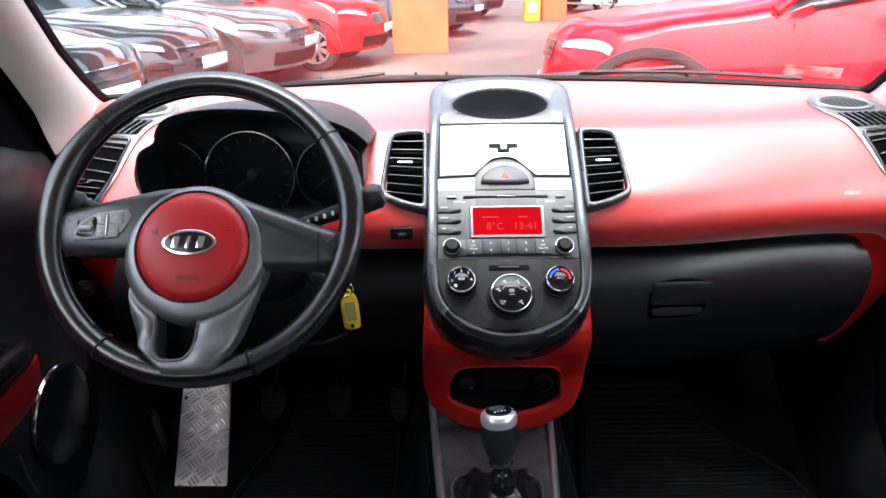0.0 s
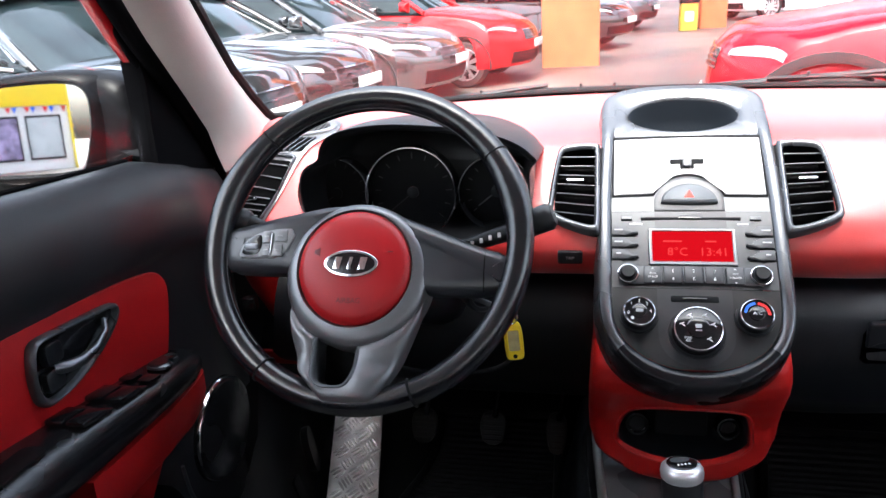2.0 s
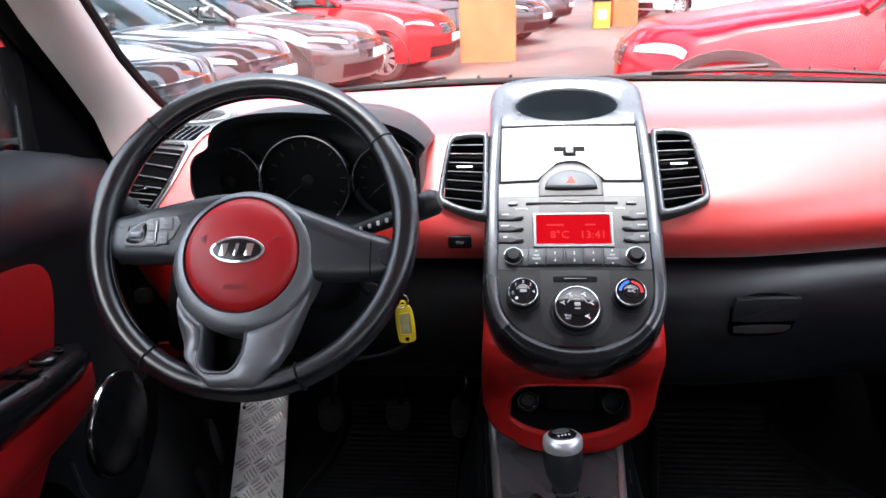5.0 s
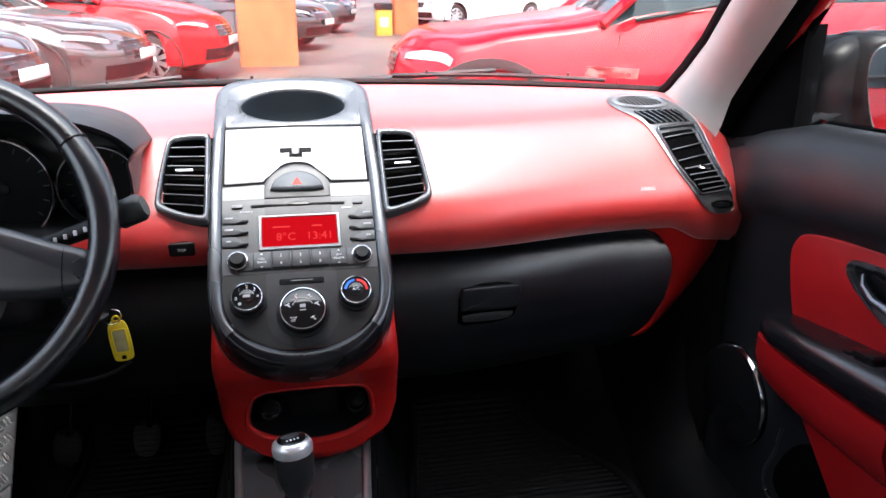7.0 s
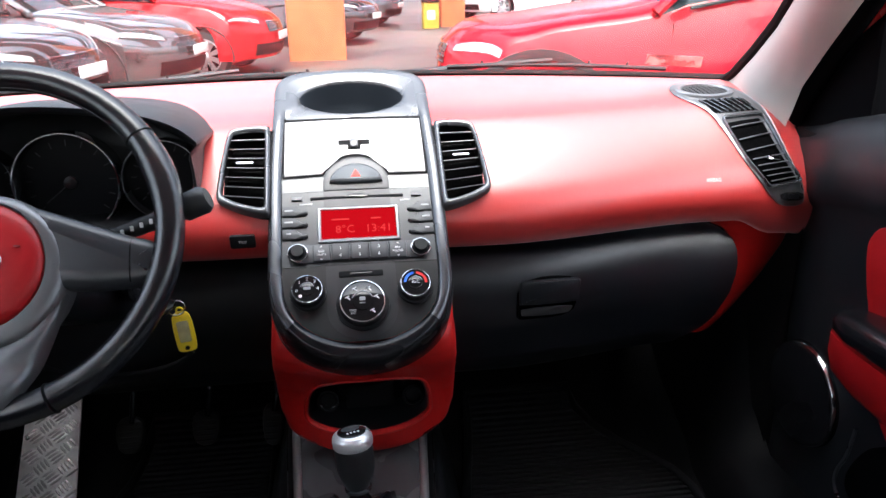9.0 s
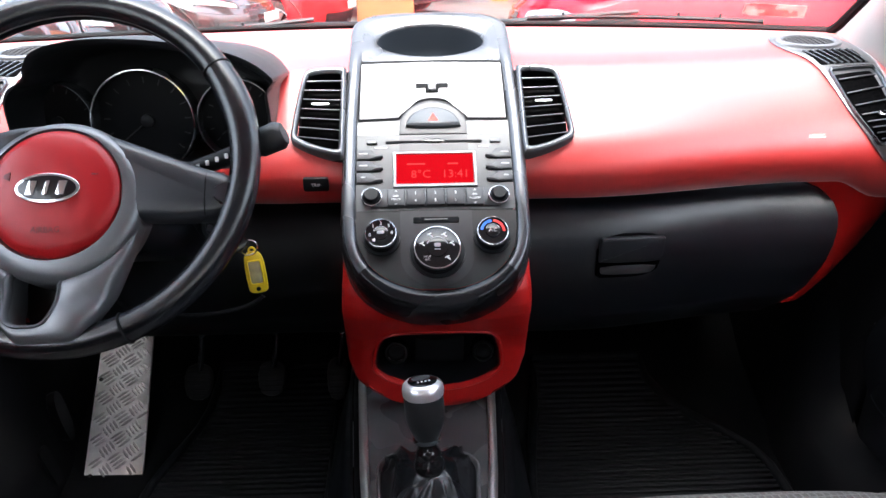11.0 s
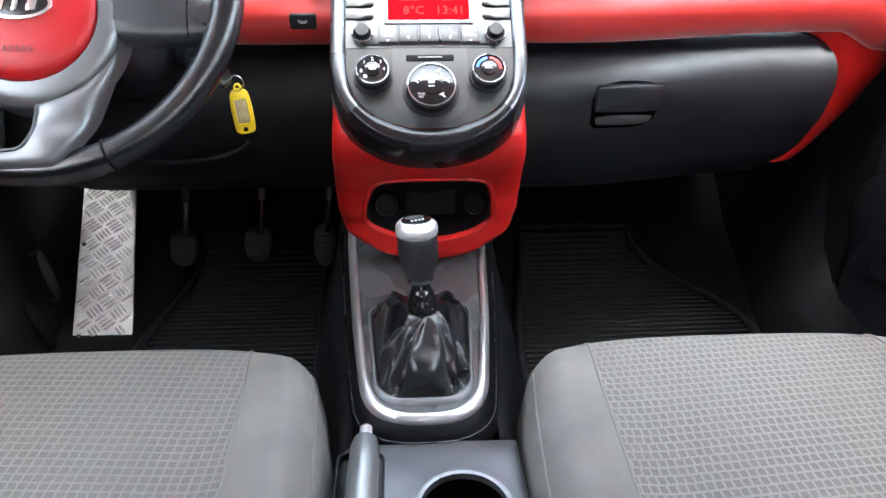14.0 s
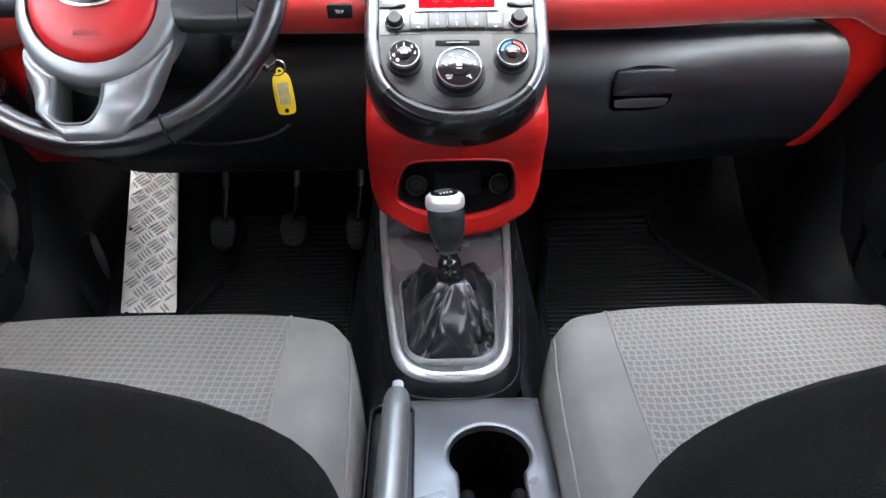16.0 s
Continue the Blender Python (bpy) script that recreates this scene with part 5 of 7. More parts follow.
part("trim", bm, TRIM, console, "satin silver U-shaped trim", 60)
# plate inside the trim
bm = bmesh.new()
pts = u_line(.7755, 1.23, -.0112)
rows = []
half_n = len(pts) // 2
for k in range(half_n + 1):
    p, q = pts[k], pts[len(pts) - 1 - k]
    rows.append([(p[0] + (q[0] - p[0]) * i / 10, p[1], deck_z(p[1]) + .0190 - .004 * math.sin(math.pi * i / 10)) for i in range(11)])
loft(bm, rows, closed=False)
part("inner_plate", bm, PLATE_DARK, console, "graphite plate inside the trim", 60)


def top_on(u, v, n):
    return Vector((CX + u, v, deck_z(v) + n))


# gaiter frame and gaiter
gf_o = [(u, v) for u, v in rrect(.131, .198, .036, -.001, .893, 8)]
gf_o = [(u * (1 + .11 * (v - .893) / .10), v) for u, v in gf_o]
gf_i = [(u + (-.001 - u) * .09, v + (.900 - v) * .10) for u, v in gf_o]
part("gaiter_frame", frame_ring(bmesh.new(), gf_o, gf_i, top_on, .008, .0225, .004), GAITER_BAND, console, "grey leather gaiter band", 50)

lever = thing("gear_lever", "manual gear lever with bright knob cap and creased leather gaiter", "gear lever", (CX, .89, .56))
TOP = Vector((-.016, .884, .640))
bm = bmesh.new()
K = 96
rings = []
for j in range(23):
    t = j / 22
    ring = []
    for k in range(K):
        a = 2 * math.pi * k / K
        p = gf_i[int(k / K * len(gf_i)) % len(gf_i)]
        p2 = gf_i[(int(k / K * len(gf_i)) + 1) % len(gf_i)]
        ff = k / K * len(gf_i) % 1
        base = Vector((CX + p[0] + (p2[0] - p[0]) * ff, p[1] + (p2[1] - p[1]) * ff, 0))
        base.z = deck_z(base.y) + .018
        top = TOP + Vector((.0175 * math.cos(a + .7), .0175 * math.sin(a + .7), -.004))
        s = t ** 1.55
        q = base.lerp(top, s)
        q.z = base.z + (top.z - base.z) * (1 - (1 - t) ** 1.35)
        belly = math.sin(math.pi * t ** .7) ** .8 * (1 - t) ** .35
        crease = 1 - 2 * abs(math.sin(2.5 * a + 1.5 * t + .6)) ** .7
        crease2 = 1 - 2 * abs(math.sin(4.5 * a - 2.6 * t + 2.1)) ** .8
        fold = belly * (.0065 * crease + .0042 * crease2 + .0022 * math.sin(13 * a + 11 * t))
        away = Vector((base.x - TOP.x, base.y - TOP.y, .35 * .05)).normalized()
        q += away * fold + Vector((0, 0, .5 * fold))
        ring.append(q)
    rings.append(ring)
loft(bm, rings, cap1=True)
part("gaiter", bm, BOOT, lever, "creased black leather gaiter", 80)
axis = (Vector((-.022, .903, .745)) - TOP).normalized()
sh = Matrix.Translation(TOP) @ axis.to_track_quat("Z", "Y").to_matrix().to_4x4()
part("shaft", turned(bmesh.new(), ((.0175, -.006), (.0185, .0), (.0185, .005), (.0165, .009), (.0155, .012), (.0160, .016), (.0135, .021), (.0115, .024), (.0115, .034), (.001, .034)), on(sh), 30), BLACK_GLOSS, lever, "glossy black lower shaft")
part("shaft_ring", turned(bmesh.new(), ((.0130, .031), (.0165, .0325), (.0168, .0355), (.0130, .0372)), on(sh), 30, False), GRAPHITE, lever, "dark ring")
knob = part("knob", turned(bmesh.new(), ((.0135, .035), (.0150, .038), (.0175, .044), (.0215, .054), (.0235, .064), (.0240, .080), (.0236, .090), (.022, .093)), on(sh), 36, True), GRIP, lever, "dark satin knob grip")
part("knob_cap", turned(bmesh.new(), ((.0225, .090), (.0246, .093), (.0250, .099), (.0238, .105), (.0200, .1085), (.0172, .1090)), on(sh), 36, True), RING, knob, "bright silver-white knob cap")
cap_m = sh @ pose(0, 0, .1091)
part("shift_plate", turned(bmesh.new(), ((.0176, -.001), (.0174, .0006), (.0164, .0012), (.0004, .0016)), on(cap_m), 36), BLACK_GLOSS, knob, "black shift pattern disc")
part("plate_sheen", prism(bmesh.new(), oval(.0115, .0070, 0, -.006, 24), on(cap_m), .0008, .0017, .0001), SILVER, knob)
for u in (-.0065, -.002, .0025, .007):
    bar("shift_number", cap_m @ pose(u, .0065, .0017), .0022, .0034, WHITE, knob)

# rear deck with cup holder
hole = oval(.045, .045, .034, .655, 48)
cup = []
for k in range(96):
    a = 2 * math.pi * k / 96
    r = .02
    while True:
        u, v = .034 + r * math.cos(a), .655 + r * math.sin(a)
        if not (math.hypot(u - .034, v - .655) < .045 or abs(u - .034) < .0350 and .545 < v < .655):
            break
        r += .0005
    cup.append((u, v))
def well(d):
    """The cup holder's outline, drawn in by d towards its middle."""
    return [(.034 + (u - .034) * (1 - d / math.hypot(u - .034, v - .655)), .655 + (v - .655) * (1 - d / math.hypot(u - .034, v - .655))) for u, v in cup]


bm = bmesh.new()
far = []
for u, v in cup:
    a = math.atan2(v - .655, u - .034)
    ca, sa = math.cos(a), math.sin(a)
    lim = []
    if ca > 1e-6: lim.append((.106 - .034) / ca)
    if ca < -1e-6: lim.append((-.1 - .034) / ca)
    if sa > 1e-6: lim.append((.764 - .655) / sa)
    if sa < -1e-6: lim.append((.40 - .655) / sa)
    r = min(lim)
    far.append((.034 + r * ca, .655 + r * sa))


def between(f_, most):
    """Rings of the deck: a share of the way from the well to the edge, at most so far from the well."""
    out = []
    for a, b in zip(far, cup):
        d = math.hypot(a[0] - b[0], a[1] - b[1])
        g = min(f_, most / d)
        out.append((b[0] + (a[0] - b[0]) * g, b[1] + (a[1] - b[1]) * g))
    return out


loft(bm, [[top_on(u, v, -.050) for u, v in far], [top_on(u, v, -.022) for u, v in between(.975, 1)], [top_on(u, v, -.0085) for u, v in between(.91, 1)], [top_on(u, v, -.002) for u, v in between(.82, 1)], [top_on(u, v, .0005) for u, v in between(.72, 1)], [top_on(u, v, .002) for u, v in between(.45, .030)], [top_on(u, v, .0035) for u, v in between(.22, .006)], [top_on(u, v, .0040) for u, v in between(.12, .003)], [top_on(u, v, .003) for u, v in cup],
          [top_on(u, v, -.004) for u, v in well(.0015)]])
deck = part("rear_deck", bm, DECK, console, "satin dark grey rear deck", 60)
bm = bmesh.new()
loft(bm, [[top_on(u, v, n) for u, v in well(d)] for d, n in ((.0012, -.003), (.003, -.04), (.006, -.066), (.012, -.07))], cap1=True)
# the shade inside the well is put into its colour
cupp = part("cup_well", bm, RECESS_SHADE, deck, "black cup holder with its inner shade put into the colour", 60)
for u in (.0075, .0605):
    bm = bmesh.new()
    tube(bm, [top_on(u, .606, -.055), top_on(u, .606, -.012), top_on(u, .601, -.005), top_on(u, .592, -.003), top_on(u, .560, -.003)], .0078, 12)
    part("cup_rib", bm, COLLAR, cupp, "rounded rib beside the slot")
part("cup_step", block(bmesh.new(), axes(top_on(.034, .575, -.045), (1, 0, 0), (0, 1, .2)), .034, .05, .030, .004), RADIO, cupp, "grey step in the slot")

# ---- hand brake ----
brake = thing("hand_brake", "satin grey hand brake lever with bright release button", "hand brake", (-.085, .6, .56))
bp = [Vector(p) for p in ((-.0825, .728, .576), (-.0828, .718, .576), (-.0835, .69, .577), (-.085, .62, .576), (-.0865, .52, .582), (-.0875, .40, .585))]
bm = bmesh.new()
tube(bm, bp, [.0125, .0152, .0160, .0165, .0172, .0175], 20)
part("lever", bm, HANDLE, brake, "satin grey grip", 60)
bm = bmesh.new()
tube(bm, [bp[0] + Vector((0, -.002, 0)), bp[0] + Vector((0, .018, 0)), bp[0] + Vector((0, .0205, 0))], [.0068, .0068, .0050], 16)
part("release_button", bm, RING, brake, "bright release button")
slot_o = rrect(.052, .30, .012, -.073, .585, 4)
slot_i = rrect(.046, .294, .010, -.073, .585, 4)
part("slot_rim", frame_ring(bmesh.new(), slot_o, slot_i, top_on, -.004, .006, .001), BLACK, brake, "black slot surround")

# ---- pedals, footrest, floor mats ----
def pedal(name, x, y, z, w, h, label):
    p = thing(name, label, "pedal", (x, y, z), "pedals")
    m = axes((x, y, z), (1, 0, 0), (0, .55, .83))
    pad_ = part("pedal_pad", prism(bmesh.new(), round_off([(-w * .5, h * .5), (w * .5, h * .5), (w * .42, -h * .5), (-w * .42, -h * .5)], 2), on(m), -.012, .004, .003), PEDAL, p, "worn black rubber pad")
    for k in range(6):
        bm = bmesh.new()
        block(bm, m @ pose(0, (k - 2.5) * h / 7, .003), w * .72, h * .05, .003, .0008)
        part("pad_rib", bm, PEDAL, pad_)
    bm = bmesh.new()
    tube(bm, [Vector((x + .004, y + .01, z + h * .3)), Vector((x + .012, y + .02, z + .07)), Vector((x + .014, y + .06, z + .15)), Vector((x + .012, y + .09, z + .24))], .0065, 10)
    part("pedal_arm", bm, GRAPHITE, p, "bare steel arm")


pedal("clutch_pedal", -.475, 1.43, .410, .058, .072, "clutch pedal with worn rubber pad on a steel arm")
pedal("brake_pedal", -.327, 1.43, .414, .058, .070, "brake pedal with worn rubber pad on a steel arm")
pedal("accelerator_pedal", -.195, 1.43, .410, .045, .085, "accelerator pedal with narrow rubber pad")

FR = axes((-.585, 1.245, .338), (1, -.02, 0), (-.14, .30, .135))
footrest = thing("footrest_plate", "bare aluminium checker plate footrest screwed to the floor", "footrest", (-.58, 1.24, .33))
LEAN_ = .20
plate = [(-.052, -.012), (.054, -.012), (.056 - LEAN_ * .40, .40), (-.050 - LEAN_ * .40, .40)]
part("plate", prism(bmesh.new(), plate, on(FR), -.003, .003, .001), ALU, footrest, "scuffed aluminium plate")
bar_bm = bmesh.new()
L_, w_ = .0140, .0027
loft(bar_bm, [[(-L_, 0, -.001), (-L_ * .5, -w_, -.001), (L_ * .5, -w_, -.001), (L_, 0, -.001), (L_ * .5, w_, -.001), (-L_ * .5, w_, -.001)],
              [(-L_ * .85, 0, .0020), (-L_ * .45, -w_ * .5, .0028), (L_ * .45, -w_ * .5, .0028), (L_ * .85, 0, .0020), (L_ * .45, w_ * .5, .0028), (-L_ * .45, w_ * .5, .0028)]], cap0=True, cap1=True)
bar_me = bpy.data.meshes.new("tread_bar")
bmesh.ops.recalc_face_normals(bar_bm, faces=bar_bm.faces)
bar_bm.to_mesh(bar_me)
bar_bm.free()
bar_me.materials.append(ALU_BRIGHT)
WEAVE = radians(42)
for j in range(-10, 14):
    for i in range(-10, 14):
        cu_ = .031 * (i * math.cos(WEAVE) - j * math.sin(WEAVE)) - .01
        cv_ = .031 * (i * math.sin(WEAVE) + j * math.cos(WEAVE)) + .18
        turn = math.degrees(WEAVE) + (0 if (i + j) % 2 else 90)
        for k in range(4):
            o_ = (k - 1.5) * .0078
            du, dv = -o_ * math.sin(radians(turn)), o_ * math.cos(radians(turn))
            u_, v_ = cu_ + du, cv_ + dv
            if not -.042 < u_ < .045 or not .002 < v_ < .39:
                continue
            ob = new("tread_bar", bar_me)
            ob.parent = footrest
            ob.matrix_parent_inverse = footrest.matrix_basis.inverted()
            ob.matrix_basis = FR @ pose(u_ - LEAN_ * v_, v_, .003, 0, 0, turn)
for u_, v_ in ((-.043, -.004), (-.043, .20)):
    part("screw", turned(bmesh.new(), ((.0042, 0), (.0040, .0022), (.0025, .0032), (.0004, .0034)), on(FR @ pose(u_ - LEAN_ * v_, v_, .003)), 14), GRAPHITE, footrest)


def ribbed_mat(name, outline_x, y0, y1, zf, label):
    m_ = thing(name, label, "floor mat", ((outline_x(y0)[0] + outline_x(y0)[1]) / 2, (y0 + y1) / 2, zf(y0)), "floor mats")
    bm = bmesh.new()
    rows = []
    pitch = .0135
    n = int((y1 - y0) / pitch)
    for k in range(n):
        for f_, h in ((0, 0), (.42, 0), (.50, .0042), (.58, .005), (.86, .005), (.94, .0042)):
            y = y0 + (k + f_) * pitch
            a_, b_ = outline_x(y)
            rows.append([(a_ + (b_ - a_) * i / 6, y, zf(y) + .006 + h) for i in range(7)])
    loft(bm, rows, closed=False)
    part("ribbed_sheet", bm, RUBBER, m_, "ribbed black rubber", 25)
    bm = bmesh.new()
    pts_ = [(outline_x(y0 + (y1 - y0) * k / 14)[0], y0 + (y1 - y0) * k / 14) for k in range(15)] + [(outline_x(y0 + (y1 - y0) * k / 14)[1], y0 + (y1 - y0) * k / 14) for k in range(14, -1, -1)]
    tube(bm, [(x, y, zf(y) + .010) for x, y in pts_], .009, 8, True)
    part("raised_edge", bm, RUBBER, m_, "raised rubber edge", 60)


def floor_z(y):
    return along(((-1.4, .34), (1.34, .34), (1.42, .355), (1.52, .40), (1.75, .60), (1.80, .66)), y)


ribbed_mat("floor_mat", lambda y: (-.505 + .06 * ease((y - 1.15) / .3), -.185 - .02 * (y - 1.1)), .80, 1.50, floor_z, "black ribbed rubber mat in the driver footwell")
ribbed_mat("floor_mat", lambda y: (.160 + .05 * ease((y - 1.1) / .4), .60 - .16 * ease((y - 1.20) / .28)), .80, 1.50, floor_z, "black ribbed rubber mat in the passenger footwell")

# ---- seats ----
def seat(s):
    sx = -.409 if s < 0 else .372
    st = thing("front_seat", ("grey fabric driver seat with square check centre" if s < 0 else "grey fabric passenger seat with fine check centre"), "car seat", (sx, .55, .36), "front seats")
    zt = lambda y: along(((.20, .600), (.45, .602), (.60, .603), (.75, .599), (.84, .592), (.90, .583)), y) + (.003 if s < 0 else 0)

    def half(y):
        return along(((.20, .305), (.55, .300), (.66, .295), (.78, .286), (.86, .276), (.92, .270)), y) + (.006 if s < 0 else 0)

    def cushion(a, y, n):
        """a: -1 to 1 across, y along; the front rolls down."""
        h = half(min(y, .88))
        aa = abs(a)
        inner = min(1, aa / .92)
        x = sx + s * 0 + (1 if a > 0 else -1) * h * (aa if aa < .92 else .92 + (aa - .92) * .5)
        z = zt(min(y, .90)) + .004 * math.cos(a * 1.5) + .016 * math.exp(-((aa - .80) / .16) ** 2) * ease((.86 - y) / .25)
        z -= .075 * max(0, (aa - .80) / .20) ** 2.2
        yy = y - .040 * aa ** 4 * ease((y - .70) / .18)
        if y > .86:
            q = (y - .86) / .06
            yy = .86 - .040 * aa ** 4 + .042 * math.sin(min(1, q) * math.pi / 2)
            z -= .050 * (1 - math.cos(min(1, q) * math.pi / 2)) + max(0, q - 1) * .06
        return Vector((x, yy, z + n))

    ys = [.18 + .022 * k for k in range(31)] + [.866, .874, .882, .890, .898, .906, .914, .92, .95, 1.0, 1.06]
    SEAM = .655 if s < 0 else .665
    bm = bmesh.new()
    sheet(bm, cushion, [-SEAM + 2 * SEAM * k / 26 for k in range(27)], ys)
    part("cushion_centre", bm, CHECK_SQUARE if s < 0 else CHECK_DIAMOND, st, "checked grey fabric centre panel", 80)
    for q in (-1, 1):
        bm = bmesh.new()
        sheet(bm, cushion, [q * (SEAM + (1 - SEAM) * k / 12) for k in range(13)], ys)
        # side wall
        edge = [cushion(q, y, 0) for y in ys]
        low = [Vector((p.x + q * .004, p.y, p.z - .05)) for p in edge]
        bot = [Vector((p.x - q * .01, p.y - .01, .40)) for p in edge]
        loft(bm, [edge, low, bot], closed=False)
        part("cushion_bolster", bm, FABRIC, st, "plain grey fabric bolster", 80)
        bm = bmesh.new()
        tube(bm, [cushion(q * SEAM, y, .0004) for y in ys[:-4]], .0016, 6)
        part("cushion_seam", bm, STITCH, st)
        bm = bmesh.new()
        tube(bm, [cushion(q * .925, y, .0006) for y in ys[2:-4]], .0014, 6)
        part("bolster_seam", bm, STITCH, st)
    bm = bmesh.new()
    cr = [cushion(a, .588 - .075 * (1 - (a / SEAM) ** 2) ** .8 * 1.0, .0006) for a in [-SEAM + 2 * SEAM * k / 40 for k in range(41)]]
    tube(bm, cr, .0022, 6)
    part("cross_seam", bm, STITCH, st)
    # seat frame under the cushion
    bm = bmesh.new()
    block(bm, Matrix.Translation((sx, .52, .352)), .42, .62, .10, .02)
    part("seat_base", bm, BLACK, st, "black seat base")
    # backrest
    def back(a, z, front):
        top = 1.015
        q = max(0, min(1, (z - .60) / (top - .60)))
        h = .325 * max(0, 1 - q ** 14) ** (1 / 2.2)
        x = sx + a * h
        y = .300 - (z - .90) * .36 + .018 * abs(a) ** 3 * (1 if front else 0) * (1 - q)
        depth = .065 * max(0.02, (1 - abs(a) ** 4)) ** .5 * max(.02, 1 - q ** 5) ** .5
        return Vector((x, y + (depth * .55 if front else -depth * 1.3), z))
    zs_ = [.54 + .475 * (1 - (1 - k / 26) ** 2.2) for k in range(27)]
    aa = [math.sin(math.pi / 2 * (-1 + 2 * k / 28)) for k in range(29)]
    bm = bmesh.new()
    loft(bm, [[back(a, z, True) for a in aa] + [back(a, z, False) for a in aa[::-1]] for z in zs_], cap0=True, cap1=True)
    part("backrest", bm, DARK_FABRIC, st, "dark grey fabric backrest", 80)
    return st


seat(-1)
seat(1)

# ---- doors ----
def door(s):
    OFF = -.011
    side = "driver" if s < 0 else "passenger"
    d_ = thing("door_1" if s < 0 else "door_2", "closed black and red car door with %s" % ("four window switches" if s < 0 else "one window switch"), "car door", (s * .76 + OFF, .65, .36), "front doors", "structure")
    belt = lambda y: (1.074 + (1.06 - y) * .075) if y < 1.06 else 1.074 - (y - 1.06) * .27
    X_ = lambda d: s * (.725 - d) + OFF
    P = lambda y, z, d: Vector((X_(d), y, z))
    ys = [.10 + .03 * k for k in range(34)] + [1.12 + .012 * k for k in range(13)]

    def curl(y):
        return -.018 * ease((y - 1.08) / .15) ** 2
    rows = []
    for off, d in ((.004, -.062), (.008, -.045), (.005, -.022), (-.006, -.006), (-.030, .006), (-.070, .013), (-.105, .012), (-.125, .004), (-.135, -.006)):
        rows.append([P(y, belt(y) + off, d + curl(y)) for y in ys])
    rows.append([P(y, .80, -.010 + curl(y)) for y in ys])
    rows.append([P(y, .70, -.012 + curl(y)) for y in ys])
    rows.append([P(y, .50, -.016 + curl(y)) for y in ys])
    rows.append([P(y, .34, -.030 + curl(y)) for y in ys])
    bm = bmesh.new()
    loft(bm, rows, closed=False)
    part("trim_panel", bm, BLACK_SOFT, d_, "black grained door panel", 50)
    f = lambda u, v, n: P(u, v, n + curl(u))
    ins = round_off([(1.034, .89), (1.030, .915), (1.012, .934), (.955, .946), (.84, .960), (.70, .972), (.12, .995), (.12, .80), (.60, .80), (.99, .780), (1.015, .83)], 2)
    part("red_insert", prism(bmesh.new(), ins, f, -.010, -.002, .003), RED_TRIM, d_, "red vinyl insert", 50)
    # armrest
    arm = []
    for y, top, dep, h in ((1.034, .790, .010, .014), (1.026, .799, .030, .024), (1.008, .807, .046, .031), (.97, .814, .058, .037), (.90, .825, .064, .044), (.80, .840, .068, .052), (.70, .855, .070, .060), (.50, .868, .072, .062), (.12, .880, .072, .062)):
        ring = [(-.012, top), (dep * .55, top + .002), (dep * .84, top - .002), (dep * .97, top - h * .25), (dep, top - h * .5), (dep * .95, top - h * .85), (dep * .8, top - h), (-.012, top - h)]
        arm.append([P(y, z, d) for d, z in ring])
    bm = bmesh.new()
    loft(bm, arm, cap0=True, cap1=True)
    armp = part("armrest", bm, ARMREST, d_, "black armrest", 50)
    red = []
    for y, top, dep, low in ((1.036, .768, .006, .726), (1.028, .772, .028, .704), (1.010, .774, .044, .692), (.97, .776, .053, .687), (.90, .779, .058, .686), (.82, .784, .061, .688), (.735, .791, .063, .694)):
        red.append([P(y, z, d) for d, z in ((-.012, top), (dep, top), (dep * .97, top + (low - top) * .35), (dep * .72, top + (low - top) * .75), (dep * .35, low), (-.012, low))])
    bm = bmesh.new()
    loft(bm, red, cap0=True, cap1=True)
    part("red_underside", bm, RED_TRIM, d_, "red vinyl strip below the armrest", 50)
    lower = round_off([(.940, .675), (.925, .685), (.12, .70), (.12, .42), (.745, .42), (.79, .51), (.84, .585), (.885, .625), (.918, .655)], 2)
    part("red_lower_panel", prism(bmesh.new(), lower, f, -.016, .004, .004), RED_TRIM, d_, "red lower door panel", 50)
    # pull handle
    hb = round_off([(.911, .921), (.911, .929), (.902, .935), (.84, .942), (.775, .9495), (.761, .946), (.754, .928), (.749, .895), (.754, .872), (.770, .865), (.81, .868), (.855, .884), (.892, .904)], 2)
    hbi = [(y + (.832 - y) * .10, z + (.910 - z) * .17) for y, z in hb]
    bez = part("handle_bezel", frame_ring(bmesh.new(), hb, hbi, f, -.006, .010, .004), BEZEL, d_, "dark satin handle surround", 50)
    part("handle_cup", prism(bmesh.new(), inset(hb, .002), f, -.006, .0005, .0005), BLACK_GLOSS, bez)
    bm = bmesh.new()
    tube(bm, [P(.880, .922, .006), P(.866, .913, .016), P(.842, .904, .020), P(.815, .901, .019), P(.795, .903, .014), P(.784, .906, .006)], [.0035, .0045, .0055, .0065, .0075, .007], 12)
    part("pull_lever", bm, GRAPHITE, bez, "satin grey pull lever", 60)
    part("lock_tab", block(bmesh.new(), axes(P(.785, .926, .002), (0, -s, 0), (0, 0, 1)), .027, .026, .011, .003), BLACK, bez)
    part("lock_base", block(bmesh.new(), axes(P(.780, .895, .002), (0, -s, 0), (0, 0, 1)), .029, .026, .009, .003), BLACK_SOFT, bez)
    # switches
    top_f = lambda y: along(((.50, .868), (.70, .8555), (.80, .8405), (.90, .8255), (.97, .8145), (1.01, .807)), y)

    def switch(name, y, d, w, l, label, h=.006):
        o = P(y, top_f(y) + .003, d)
        m = axes(o, (s, 0, 0), (0, s, -.15 * s))
        if m.col[2].z < 0:
            m = axes(o, (-s, 0, 0), (0, s, -.15 * s))
